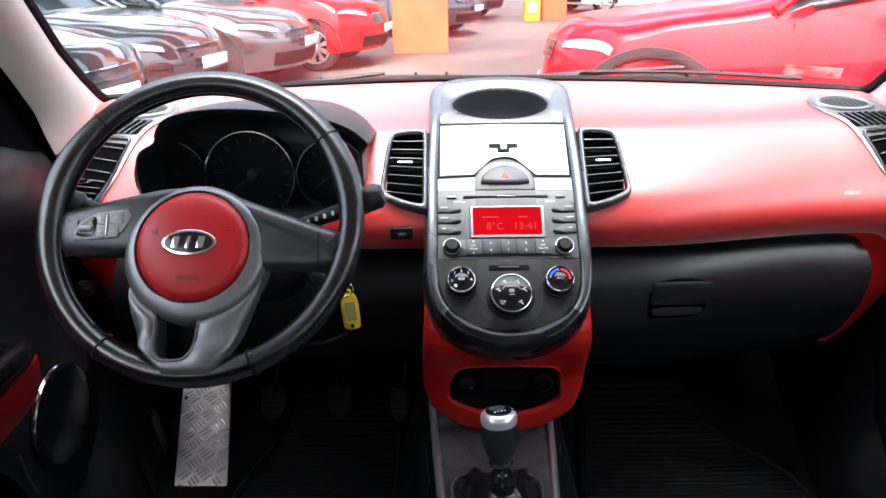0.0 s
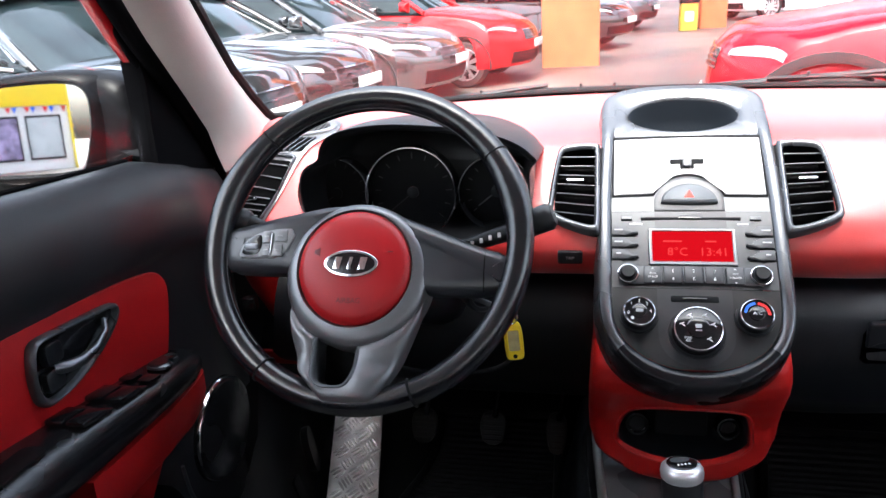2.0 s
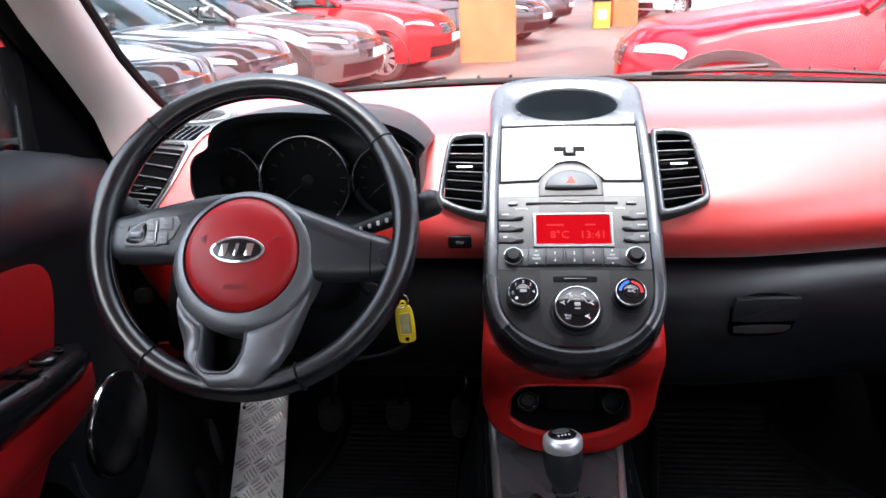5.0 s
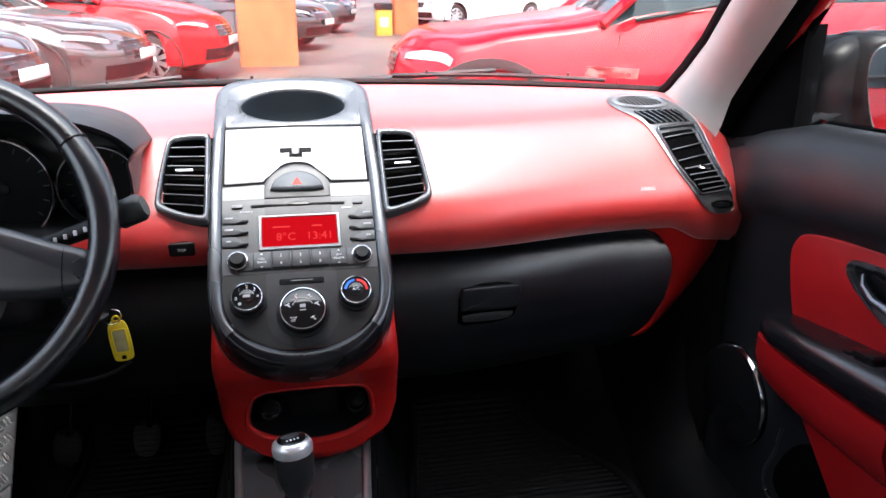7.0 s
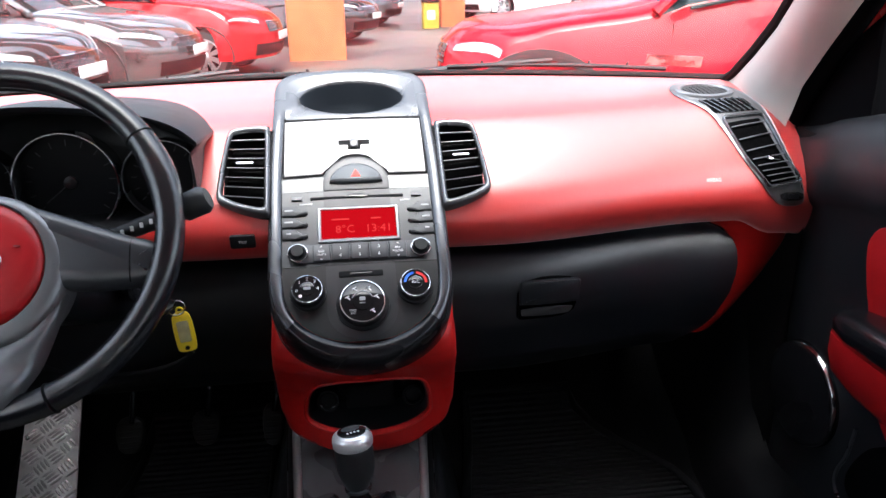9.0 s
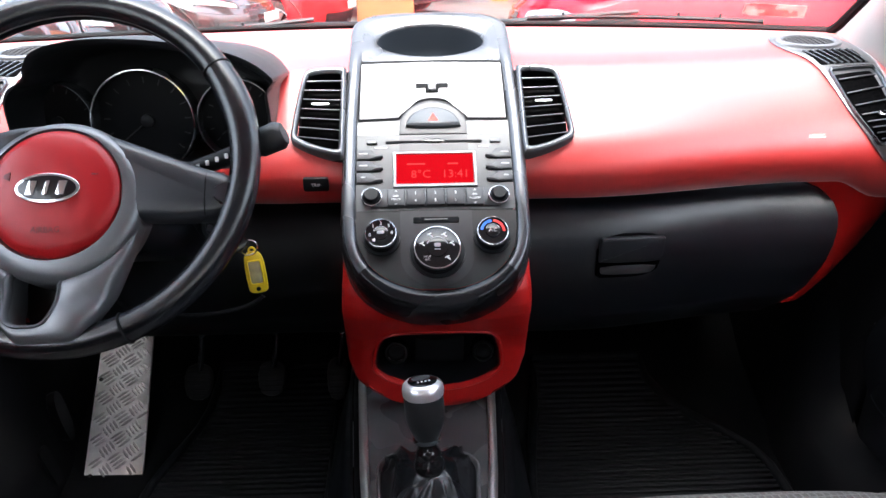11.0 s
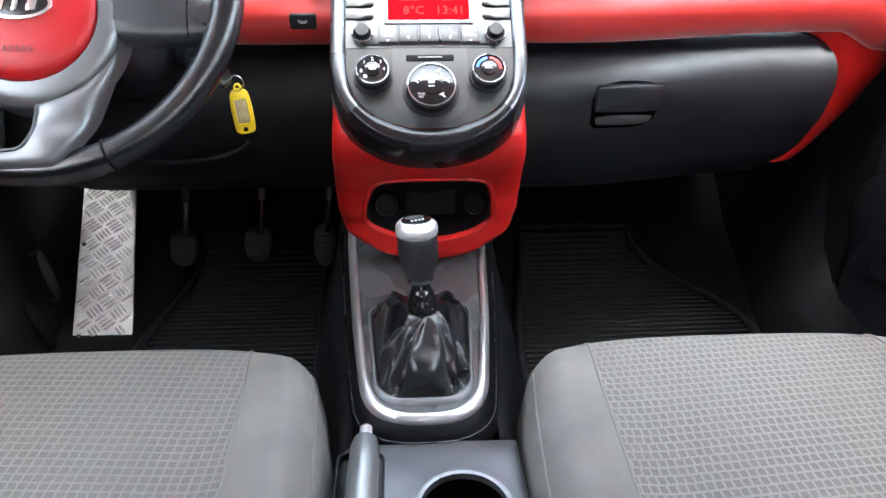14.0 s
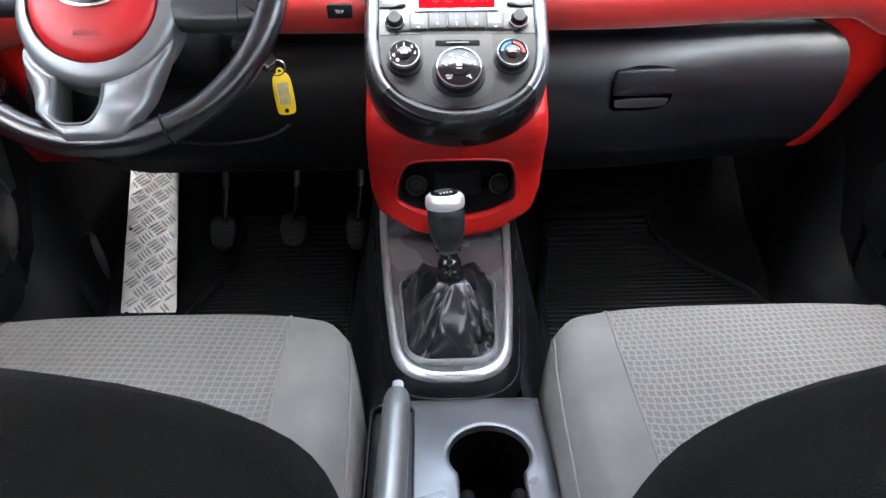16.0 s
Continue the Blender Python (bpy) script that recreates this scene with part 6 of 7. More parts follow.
        return part(name, block(bmesh.new(), m, w, l, h, .002), BLACK_GLOSS, armp, label)
    if s < 0:
        for y in (.838, .772):
            for d in (.014, .042):
                switch("window_switch", y, d, .025, .040, "window switch")
                switch("switch_well", y + .028, d, .024, .014, "", .0012)
        for d in (.014, .042):
            switch("lock_switch", .892, d, .022, .024, "lock switch", .004)
        m = axes(P(.937, top_f(.937) + .002, .028), (1, 0, 0), (0, 1, -.15))
        part("mirror_knob", turned(bmesh.new(), ((.016, 0), (.016, .004), (.013, .007), (.010, .0075), (.0005, .006)), on(m), 28), BLACK_GLOSS, armp, "round mirror adjuster")
        part("knob_ring", turned(bmesh.new(), ((.0168, .001), (.0168, .0045), (.0150, .0056)), on(m), 28, False), GRAPHITE, armp)
        m = axes(P(.970, top_f(.970) + .001, .028), (1, 0, 0), (0, 1, -.15))
        part("fold_button", turned(bmesh.new(), ((.007, 0), (.007, .004), (.0055, .005), (.0004, .005)), on(m), 18), BLACK_GLOSS, armp)
    else:
        switch("window_switch", .815, .030, .026, .034, "window switch")
        switch("switch_well", .842, .030, .026, .018, "", .0012)
    # grip hollow behind the red strip
    part("grip_well", prism(bmesh.new(), rrect(.10, .03, .01, .655, .806, 4), lambda u, v, n: P(u, top_f(u) + .003 + n, .036 + (v - .806)), -.002, .0014, .0005), BLACK_MATT, armp)
    # speaker
    sp = on(axes(P(1.115, .600, -.022), (0, -s, 0), (0, 0, 1)))
    spk = part("door_speaker", turned(bmesh.new(), ((.090, -.02), (.090, .012), (.087, .018), (.080, .020), (.001, .024)), sp, 48), ARMREST, d_, "round black door speaker", 50)
    # thin chrome ring stands in for the glint on the black rim
    part("speaker_glint", turned(bmesh.new(), ((.0892, .0135), (.0878, .0172), (.0868, .0182)), sp, 48, False), CHROME, spk, "bright ring added for the glint on the speaker rim", 50)
    bm = bmesh.new()
    tube(bm, [P(y, z, .012) for y, z in round_open([(.958, .640), (.962, .600), (.966, .580), (.978, .552), (.976, .525), (.955, .510), (.92, .498), (.82, .49), (.60, .49)], 2)], .0028, 8)
    part("pocket_edge", bm, GRAPHITE, d_, "pale pocket edge")
    # no hollow here: a black plate paints the pocket's shade
    part("pocket_shade", prism(bmesh.new(), round_off([(.952, .60), (.972, .55), (.965, .52), (.90, .50), (.60, .49), (.60, .64), (.90, .64), (.93, .63)], 2), f, -.014, .0015, .001), RECESS_SHADE, d_, "dark plate painted for the shade in the door pocket", 50)
    # window frame, sail panel and glass
    bm = bmesh.new()
    A = [P(1.114, 1.064, -.030), P(1.310, 1.004, -.034), P(1.300, 1.060, -.036), P(1.255, 1.120, -.040), P(1.190, 1.178, -.046), P(1.144, 1.215, -.050)]
    B = [Vector((p.x + s * .03, p.y, p.z)) for p in A]
    loft(bm, [A, B], cap0=True, cap1=True)
    part("sail_panel", bm, DARK_SEAL, d_, "black mirror corner panel")
    bm = bmesh.new()
    loft(bm, [[P(1.124 + a, 1.055, -.034 + b), P(1.150 + a, 1.186, -.044 + b), P(1.148 + a * .6, 1.222, -.052 + b)] for a, b in ((0, 0), (-.011, .002), (-.014, -.005), (-.002, -.009), (0, 0))], closed=False)
    part("window_post", bm, DARK_SEAL, d_, "black window post")
    bm = bmesh.new()
    rail = [P(1.146, 1.200, -.052), P(1.138, 1.222, -.056), P(1.106, 1.285, -.063), P(1.02, 1.375, -.070), P(.93, 1.44, -.075), P(.75, 1.478, -.082), P(.10, 1.49, -.088)]
    tube(bm, rail, .0065, 10)
    part("window_rail", bm, DARK_SEAL, d_, "black window rail", 60)
    bm = bmesh.new()
    a_ = [P(y, belt(y) + .002, -.052) for y in (.10, .4, .7, 1.108)] + [P(1.148, 1.205, -.064), P(1.096, 1.285, -.070), P(1.01, 1.372, -.075), P(.92, 1.437, -.083), P(.75, 1.472, -.095), P(.1, 1.487, -.105)]
    loft(bm, [a_, [Vector((p.x + s * .004, p.y, p.z)) for p in a_]], cap0=True, cap1=True)
    g = part("window_pane", bm, GLASS, d_, "clear side window")
    g.visible_shadow = False
    bm = bmesh.new()
    tube(bm, [P(y, belt(y) + .006, -.047) for y in [.10 + .080 * k for k in range(13)]], .006, 8)
    part("window_seal", bm, DARK_SEAL, d_, "black window seal")
    # outer skin
    bm = bmesh.new()
    loft(bm, [[P(y, z, d) for y in (-.3, .1, .6, 1.0, 1.25)] for z, d in ((1.075, -.085), (1.04, -.105), (.85, -.12), (.55, -.115), (.36, -.10), (.34, -.03))], closed=False)
    part("outer_skin", bm, BODY_RED, d_, "red painted outer door skin", 60)
    # mirror
    mir = thing("wing_mirror", "wing mirror in red and black housing outside the window", "wing mirror", (s * .93, 1.08, 1.05), "wing mirrors")
    gx, gy, gz = s * .975 - .004, 1.105, 1.112
    aim = Vector((-s * .20, -.975, .07)) if s < 0 else Vector((-.20, -.975, .05))
    xa = Vector((0, 0, 1)).cross(aim).normalized()
    mm = axes((gx, gy, gz), xa, aim.normalized().cross(xa))
    oc = round_off([(-s * -.118, -.062), (-s * -.115, .062), (-s * -.05, .080), (-s * .080, .085), (-s * .114, .068), (-s * .114, .02), (-s * .093, -.05), (-s * .075, -.066)], 2)
    loc = [(u, v) for u, v in oc]
    m_f = on(mm)
    aim = aim + Vector((.0075, 0, .0105)) if s < 0 else aim
    xg = Vector((0, 0, 1)).cross(aim).normalized()
    g_f = on(axes((gx, gy, gz), xg, aim.normalized().cross(xg)))
    part("mirror_glass", prism(bmesh.new(), inset(loc, .006), g_f, -.003, .001, .0005), MIRROR, mir, "clear mirror glass", 20)
    bm = bmesh.new()
    rings = []
    for d, n, k in ((.007, .000, 1), (.002, .006, 1), (-.005, .004, 1), (-.012, -.02, 1), (-.014, -.05, .98), (-.005, -.075, .9), (.0, -.092, .7), (.0, -.098, .35)):
        cx_ = sum(p[0] for p in loc) / len(loc)
        shift = (-s if mm.col[0].x > 0 else s) * .055 * ease(-n / .08)
        rings.append([m_f(cx_ + shift + (u - cx_) * k, v * k, n) for u, v in inset(loc, d)])
    loft(bm, rings, cap1=True)
    part("housing", bm, HOUSING, mir, "glossy black housing", 60)
    bm = bmesh.new()
    tube(bm, [Vector((s * .78, 1.15, 1.070)), Vector((s * .82, 1.155, 1.075)), Vector((s * .86, 1.16, 1.085))], [.024, .022, .022], 14, flat=.6)
    part("mirror_arm", bm, HOUSING, mir)
    bm = bmesh.new()
    foot_rings = []
    for x, y0, y1, z0, z1 in ((.790, 1.150, 1.235, 1.035, 1.115), (.803, 1.140, 1.240, 1.03, 1.160), (.822, 1.136, 1.240, 1.03, 1.184), (.850, 1.136, 1.235, 1.032, 1.196), (.885, 1.140, 1.22, 1.04, 1.200), (.93, 1.145, 1.20, 1.06, 1.19)):
        foot_rings.append([Vector((s * x - .004, u, v)) for u, v in rrect(y1 - y0, z1 - z0, .035, (y0 + y1) / 2, (z0 + z1) / 2, 5)])
    loft(bm, foot_rings, cap0=True, cap1=True)
    part("mirror_foot", bm, HOUSING, mir, "glossy black mirror foot", 60)
    bm = bmesh.new()
    loft(bm, [[m_f(u * 1.03, v * 1.03 + .004, n) for u, v in inset([p for p in loc], -.012)[:len(loc)]] for n in (-.030, -.036)])
    part("housing_band", bm, BODY_RED, mir, "red painted band", 60)
    ind = m_f(-.09 if mm.col[0].x * s > 0 else .09, -.012, -.035)
    bm = bmesh.new()
    bmesh.ops.create_icosphere(bm, subdivisions=2, radius=.014, matrix=Matrix.Translation(ind) @ Matrix.Diagonal((1.6, 1, .5, 1)))
    part("side_repeater", bm, CHROME, mir, "clear side repeater lamp")


door(-1)
door(1)

# ---- pillars, windscreen, roof, floor ----
PX = -.018


def pillar(s):
    inner_ = ((.705, 1.445, 1.060), (.700, 1.395, 1.083), (.694, 1.33, 1.127), (.688, 1.265, 1.178), (.680, 1.195, 1.250), (.662, 1.075, 1.37), (.63, .94, 1.46))
    outer_ = ((.722, 1.258, 1.014), (.727, 1.250, 1.045), (.729, 1.236, 1.090), (.730, 1.192, 1.150), (.728, 1.112, 1.245), (.712, 1.01, 1.36), (.675, .86, 1.46))
    bm = bmesh.new()
    rings = []
    for (a, b) in zip(inner_, outer_):
        A, B = Vector((s * a[0] + PX, a[1], a[2])), Vector((s * b[0] + PX, b[1], b[2]))
        ring = []
        for k in range(9):
            t = k / 8
            p = A.lerp(B, t)
            bulge = .026 * math.sin(math.pi * t) ** .8
            ring.append(p + Vector((-s * bulge, -bulge * .7, bulge * .2)))
        ring.append(B + Vector((s * .003, .03, 0)))
        ring.append(A + Vector((s * .03, .03, .01)))
        rings.append(ring)
    loft(bm, rings, cap0=True, cap1=True)
    solid("pillar_%s" % ("left" if s < 0 else "right"), bm, PILLAR, "pale grey windscreen pillar trim", "pillar trim", "structure", smooth=60)
    bm = bmesh.new()
    tube(bm, [Vector((s * (a[0] + .004) + PX, a[1] + .012, a[2] + .006)) for a in inner_], .009, 8)
    solid("pillar_seal_%s" % ("left" if s < 0 else "right"), bm, BLACK_MATT, "black windscreen edge band", "trim", "structure")
    bm = bmesh.new()
    A = [Vector((s * x + PX, y, z)) for x, y, z in ((.750, 1.300, 1.00), (.757, 1.272, 1.06), (.757, 1.222, 1.134), (.757, 1.173, 1.196), (.757, 1.134, 1.246), (.757, 1.096, 1.297), (.748, 1.02, 1.38), (.72, .90, 1.46))]
    tube(bm, A, .017, 10)
    solid("door_seal_%s" % ("left" if s < 0 else "right"), bm, DARK_SEAL, "black rubber door seal", "trim", "structure", smooth=60)
    bm = bmesh.new()
    A = [Vector((s * x + PX, y, z)) for x, y, z in ((.788, 1.200, 1.176), (.788, 1.163, 1.210), (.788, 1.130, 1.252), (.786, 1.095, 1.300), (.775, 1.01, 1.39), (.745, .90, 1.47))]
    tube(bm, A, .015, 10)
    solid("body_pillar_%s" % ("left" if s < 0 else "right"), bm, BODY_RED, "red painted body pillar", "body", "structure", smooth=60)


pillar(-1)
pillar(1)


def front_line(x):
    return 1.64 - .17 * (abs(x) / .68) ** 2


def screen_at(u, v, n):
    """The windscreen: u across, v from the cowl to the roof."""
    bx = u * .735
    a = Vector((bx + PX, front_line(bx) + .012, 1.062))
    b = Vector((u * .62 + PX, .965 - .03 * u * u, 1.455))
    p = a.lerp(b, v)
    return p + Vector((0, .035, .05)) * math.sin(math.pi * v) * .35 * (1 - u * u * .6) + Vector((0, .6, .8)) * n



def decal_film():
    m = mat("half_clear_film", (0.45, 0.40, 0.37), 0.4, vary=0.7, patch=28)
    nt = m.node_tree
    mix = nt.nodes.new("ShaderNodeMixShader")
    mix.inputs["Fac"].default_value = 0.45
    tr = nt.nodes.new("ShaderNodeBsdfTransparent")
    nt.links.new(tr.outputs["BSDF"], mix.inputs[1])
    nt.links.new(nt.nodes["Principled BSDF"].outputs["BSDF"], mix.inputs[2])
    nt.links.new(mix.outputs["Shader"], nt.nodes["Material Output"].inputs["Surface"])
    return m


bm = bmesh.new()
sheet(bm, screen_at, [-1 + 2 * k / 24 for k in range(25)], [k / 16 for k in range(17)], .004)
screen = solid("windscreen", bm, GLASS, "clear raked car windscreen", "windscreen", "structure", smooth=60)
screen.visible_shadow = False
bm = bmesh.new()
sheet(bm, lambda u, v, n: screen_at(u - (v - .125) * .12, v - (u - .838) * .05, n - .0055), [.775 + .126 * k / 8 for k in range(9)], [.100, .125, .150], .0005)
decal = solid("windscreen_sticker", bm, decal_film(), "half-clear pale sticker with a dark smear low on the windscreen", "sticker", smooth=60)
decal.visible_shadow = False

# black edge band at the foot of the glass
bm = bmesh.new()
sheet(bm, lambda u, v, n: screen_at(u, v, n - .007), [-1 + 2 * k / 40 for k in range(41)], [0, .012, .024, .036, .050], .001)
solid("screen_band", bm, BLACK_MATT, "black edge band at the foot of the windscreen", "trim", "structure", smooth=60)

# cowl and wipers
bm = bmesh.new()
xs_ = [-.74 + 1.48 * k / 24 for k in range(25)]
loft(bm, [[(x + PX, front_line(x) + dy, z) for x in xs_] for dy, z in ((.0, 1.035), (.02, 1.055), (.07, 1.050), (.14, 1.035))], closed=False)
solid("cowl", bm, BLACK_MATT, "black plastic cowl below the windscreen", "cowl", "structure", smooth=60)


def wiper(x0, x1, px, label, z0=1.082):
    w = thing("wiper", label, "wiper", (px, front_line(px) + .06, 1.05), "wipers")
    bm = bmesh.new()
    pts = [(x0 + (x1 - x0) * k / 12, front_line(x0 + (x1 - x0) * k / 12) + .045, z0 + .004 * math.sin(k / 12 * math.pi)) for k in range(13)]
    tube(bm, pts, .0045, 8)
    part("blade", bm, BLACK, w, "black rubber blade")
    bm = bmesh.new()
    mid_ = pts[6]
    tube(bm, [(px, front_line(px) + .075, 1.06), ((px + mid_[0]) / 2, (front_line(px) + .075 + mid_[1]) / 2 + .004, z0 - .002), (mid_[0], mid_[1], mid_[2] + .010)], [.009, .006, .004], 8)
    part("arm", bm, GRIP, w, "worn grey wiper arm")
    for q in (2, 4, 8, 10):
        bm = bmesh.new()
        tube(bm, [pts[q], (pts[q][0], pts[q][1], pts[q][2] + .010)], .003, 6)
        part("clip", bm, BLACK_SOFT, w)


wiper(.20, .62, .06, "black windscreen wiper resting at the foot of the glass")
wiper(-.42, -.02, -.60, "black windscreen wiper resting at the foot of the glass", 1.071)

bm = bmesh.new()
loft(bm, [[(u * .78 + PX, y - .12 * u * u, z - .035 * u * u) for u in [-1 + k / 8 for k in range(17)]] for y, z in ((1.76, 1.010), (1.95, .985), (2.2, .950), (2.42, .900), (2.52, .82), (2.54, .60), (2.50, .30))], closed=False)
solid("bonnet", bm, BODY_RED, "red painted car bonnet", "car body", "structure", smooth=60)
bm = bmesh.new()
loft(bm, [[(u * .78 + PX, y, z - .02 * u * u - .03 * u ** 6) for u in [-1 + k / 6 for k in range(13)]] for y, z in ((.97, 1.448), (.90, 1.468), (.79, 1.490), (.6, 1.510), (.1, 1.525), (-.7, 1.52), (-1.25, 1.47))], closed=False)
solid("ceiling", bm, LINER, "pale fabric roof lining", "headliner", "structure", smooth=60)
bm = bmesh.new()
loft(bm, [[(u * .80 + PX, y, z - .02 * u * u - .03 * u ** 6) for u in [-1 + k / 6 for k in range(13)]] for y, z in ((.98, 1.460), (.90, 1.500), (.79, 1.530), (.6, 1.555), (.1, 1.575), (-.7, 1.57), (-1.28, 1.50))], closed=False)
solid("roof_skin", bm, BODY_RED, "red painted car roof", "car body", "structure", smooth=60)
bm = bmesh.new()
ysf = [-1.4 + .1 * k for k in range(33)]
loft(bm, [[(x, y, floor_z(y)) for x in (-.80, -.70, -.4, 0, .4, .70, .80)] for y in ysf], closed=False)
loft(bm, [[(x, 1.80, .66) for x in (-.80, .80)], [(x, 1.74, 1.03) for x in (-.80, .80)]], closed=False)
solid("floor", bm, CARPET, "black carpeted car floor", "floor", "structure", smooth=60)
for s in (-1, 1):
    bm = bmesh.new()
    rows = []
    for k in range(24):
        y = .0 + 1.70 * k / 23
        zz = floor_z(y)
        kick = .07 * ease((y - 1.20) / .2)
        rows.append([(s * (.640 + kick * .6) + PX, y, zz), (s * (.655 + kick * .6) + PX, y, zz + .05), (s * (.680 + kick * .5) + PX, y, zz + .075 + kick), (s * .735 + PX, y, zz + .08 + kick * 3), (s * .755 + PX, y, zz + .08 + kick * 5)])
    loft(bm, rows, closed=False)
    solid("sill_%s" % ("left" if s < 0 else "right"), bm, COLLAR, "black plastic door sill trim", "sill", "structure", smooth=60)
    bm = bmesh.new()
    loft(bm, [[(s * x + PX, y, z) for y in (.18, -.45, -1.35)] for x, z in ((.745, .34), (.745, .8), (.745, 1.10))], closed=False)
    solid("rear_side_%s" % ("left" if s < 0 else "right"), bm, BLACK_SOFT, "black rear side trim", "trim", "structure")
    bm = bmesh.new()
    loft(bm, [[(s * x + PX, y, z) for y in (.10, -.45, -1.05, -1.40)] for x, z in ((.80, .30), (.835, .55), (.835, .85), (.815, 1.05), (.765, 1.10))], closed=False)
    solid("rear_quarter_%s" % ("left" if s < 0 else "right"), bm, BODY_RED, "red painted rear side of the car", "car body", "structure", smooth=60)
    bm = bmesh.new()
    tube(bm, [(s * .745 + PX, .10, .5), (s * .74 + PX, .10, 1.08), (s * .66 + PX, .02, 1.50)], .045, 10)
    solid("middle_pillar_%s" % ("left" if s < 0 else "right"), bm, PILLAR, "pale middle pillar", "pillar trim", "structure", smooth=60)
bm = bmesh.new()
loft(bm, [[(x, y, z) for x in (-.76, .74)] for y, z in ((-1.35, .34), (-1.36, 1.05))], closed=False)
loft(bm, [[(x, y, z) for x in (-.76, .74)] for y, z in ((-1.37, .34), (-1.38, 1.05))], closed=False)
solid("tailgate", bm, BLACK_SOFT, "black tailgate trim", "tailgate", "structure")
TINT = pane_glass("privacy_glass", (0.94, 0.95, 0.94))
for nm, quad in (("rear_pane_left", ((-.765, .08, 1.10), (-.765, -1.35, 1.10), (-.79, -1.22, 1.47), (-.79, .04, 1.49))), ("rear_pane_right", ((.735, .08, 1.10), (.735, -1.35, 1.10), (.76, -1.22, 1.47), (.76, .04, 1.49))),
                 ("rear_screen", ((-.74, -1.36, 1.05), (.72, -1.36, 1.05), (.70, -1.25, 1.47), (-.72, -1.25, 1.47)))):
    bm = bmesh.new()
    back = [Vector(p) + Vector((0, .004, 0) if nm == "rear_screen" else (.004, 0, 0)) for p in quad]
    loft(bm, [[Vector(p) for p in quad], back], cap0=True, cap1=True)
    solid(nm, bm, TINT, "lightly tinted rear window", "window", "structure")
hr = thing("bonnet_release", "black bonnet release lever on the kick panel", "lever", (-.66, 1.25, .45))
part("release_lever", prism(bmesh.new(), round_off([(-.02, -.05), (.02, -.05), (.024, .03), (0, .055), (-.024, .03)], 2), on(axes((-.655, 1.26, .46), (.2, -1, 0), (-.15, .1, 1))), 0, .016, .006), COLLAR, hr)
part("release_plate", block(bmesh.new(), axes((-.662, 1.20, .40), (.1, -1, 0), (-.25, .1, 1)), .028, .075, .006, .003), COLLAR, hr)

for s in (-1, 1):
    bm = bmesh.new()
    loft(bm, [[(s * .750 + PX, y, z) for y in (1.20, 1.3, 1.8)] for z in (.34, .7, 1.02)], closed=False)
    loft(bm, [[(s * .760 + PX, y, z) for y in (1.20, 1.3, 1.8)] for z in (.34, .7, 1.02)], closed=False)
    solid("kick_panel_%s" % ("left" if s < 0 else "right"), bm, BLACK_MATT, "black footwell side panel", "trim", "structure")

# ---- hall outside ----
def ground_material():
    m = mat("red_brown_paving", (0.105, 0.086, 0.077), 0.55, grain=0.3, size=60, vary=0.24, patch=0.7, rvary=0.15)
    return m


bm = bmesh.new()
n = 40
loft(bm, [[(-150 + 300 * i / n, -150 + 300 * j / n, 0) for i in range(n + 1)] for j in range(n + 1)], closed=False)
solid("ground", bm, ground_material(), "smooth red-brown hall floor", "ground", "structure")

CONCRETE = mat("orange_painted_concrete", (0.62, 0.175, 0.075), 0.7, grain=0.3, size=40, vary=0.08, patch=3, spec=0.2)
ROOFMAT = mat("grey_roof_sheet", (0.15, 0.15, 0.155), 0.7, vary=0.12, patch=1)
for x, y, w in ((-.475, 11.93, .86), (2.50, 18.2, .58)):
    bm = bmesh.new()
    prism(bm, rrect(w, w, .03, x, y, 3), lambda u, v, h: Vector((u, v, h)), 0, 5.2, .02)
    solid("column", bm, CONCRETE, "orange painted square concrete column", "column", "structure")
# unseen sheets at random, laid to shape sky light and bonnet reflections
roof_rng = random.Random(11)
y = -34.0
while y < 60:
    deep = roof_rng.uniform(1.6, 3.4)
    if y + deep > -3.6 and y < 5.2:
        y = 5.2  # gap left over the car to let sky light reach the dashboard
    for j in range(4):
        if roof_rng.random() < .40:
            continue
        xa = -13 + 6.5 * j
        bm = bmesh.new()
        block(bm, Matrix.Translation((xa + 3.25, y + deep / 2, 5.24)), 6.5, deep, .06, .01)
        solid("roof_sheet", bm, ROOFMAT, "unseen grey hall roof sheet laid to shape the sky light", "roof", "structure")
    y += deep + roof_rng.uniform(.5, 1.3)
for k in range(4):
    x = -12 + 8 * k
    bm = bmesh.new()
    block(bm, Matrix.Translation((x, 16, 4.9)), .25, 66, .3, .01)
    solid("roof_beam", bm, ROOFMAT, "steel roof beam", "beam", "structure")

# ---- litter bin ----
BIN_YELLOW = mat("worn_yellow_plastic", (0.50, 0.34, 0.03), 0.5, vary=0.10, patch=6)
bin_ = thing("litter_bin", "yellow litter bin with a dark lid beside the column", "litter bin", (1.93, 17.6, 0), )
part("bin_body", prism(bmesh.new(), rrect(.38, .36, .05, 1.93, 17.7), lambda u, v, h: Vector((u, v, h)), 0.0, .58, .02), BIN_YELLOW, bin_, "yellow bin body")
part("bin_lid", prism(bmesh.new(), rrect(.41, .39, .05, 1.93, 17.7), lambda u, v, h: Vector((u, v, h)), .58, .72, .03), BLACK, bin_, "black bin lid")
bar("bin_label", axes((1.93, 17.516, .30), (1, 0, 0), (0, 0, 1)), .20, .22, mat("bin_sticker", (0.75, 0.72, 0.5), 0.5), bin_)

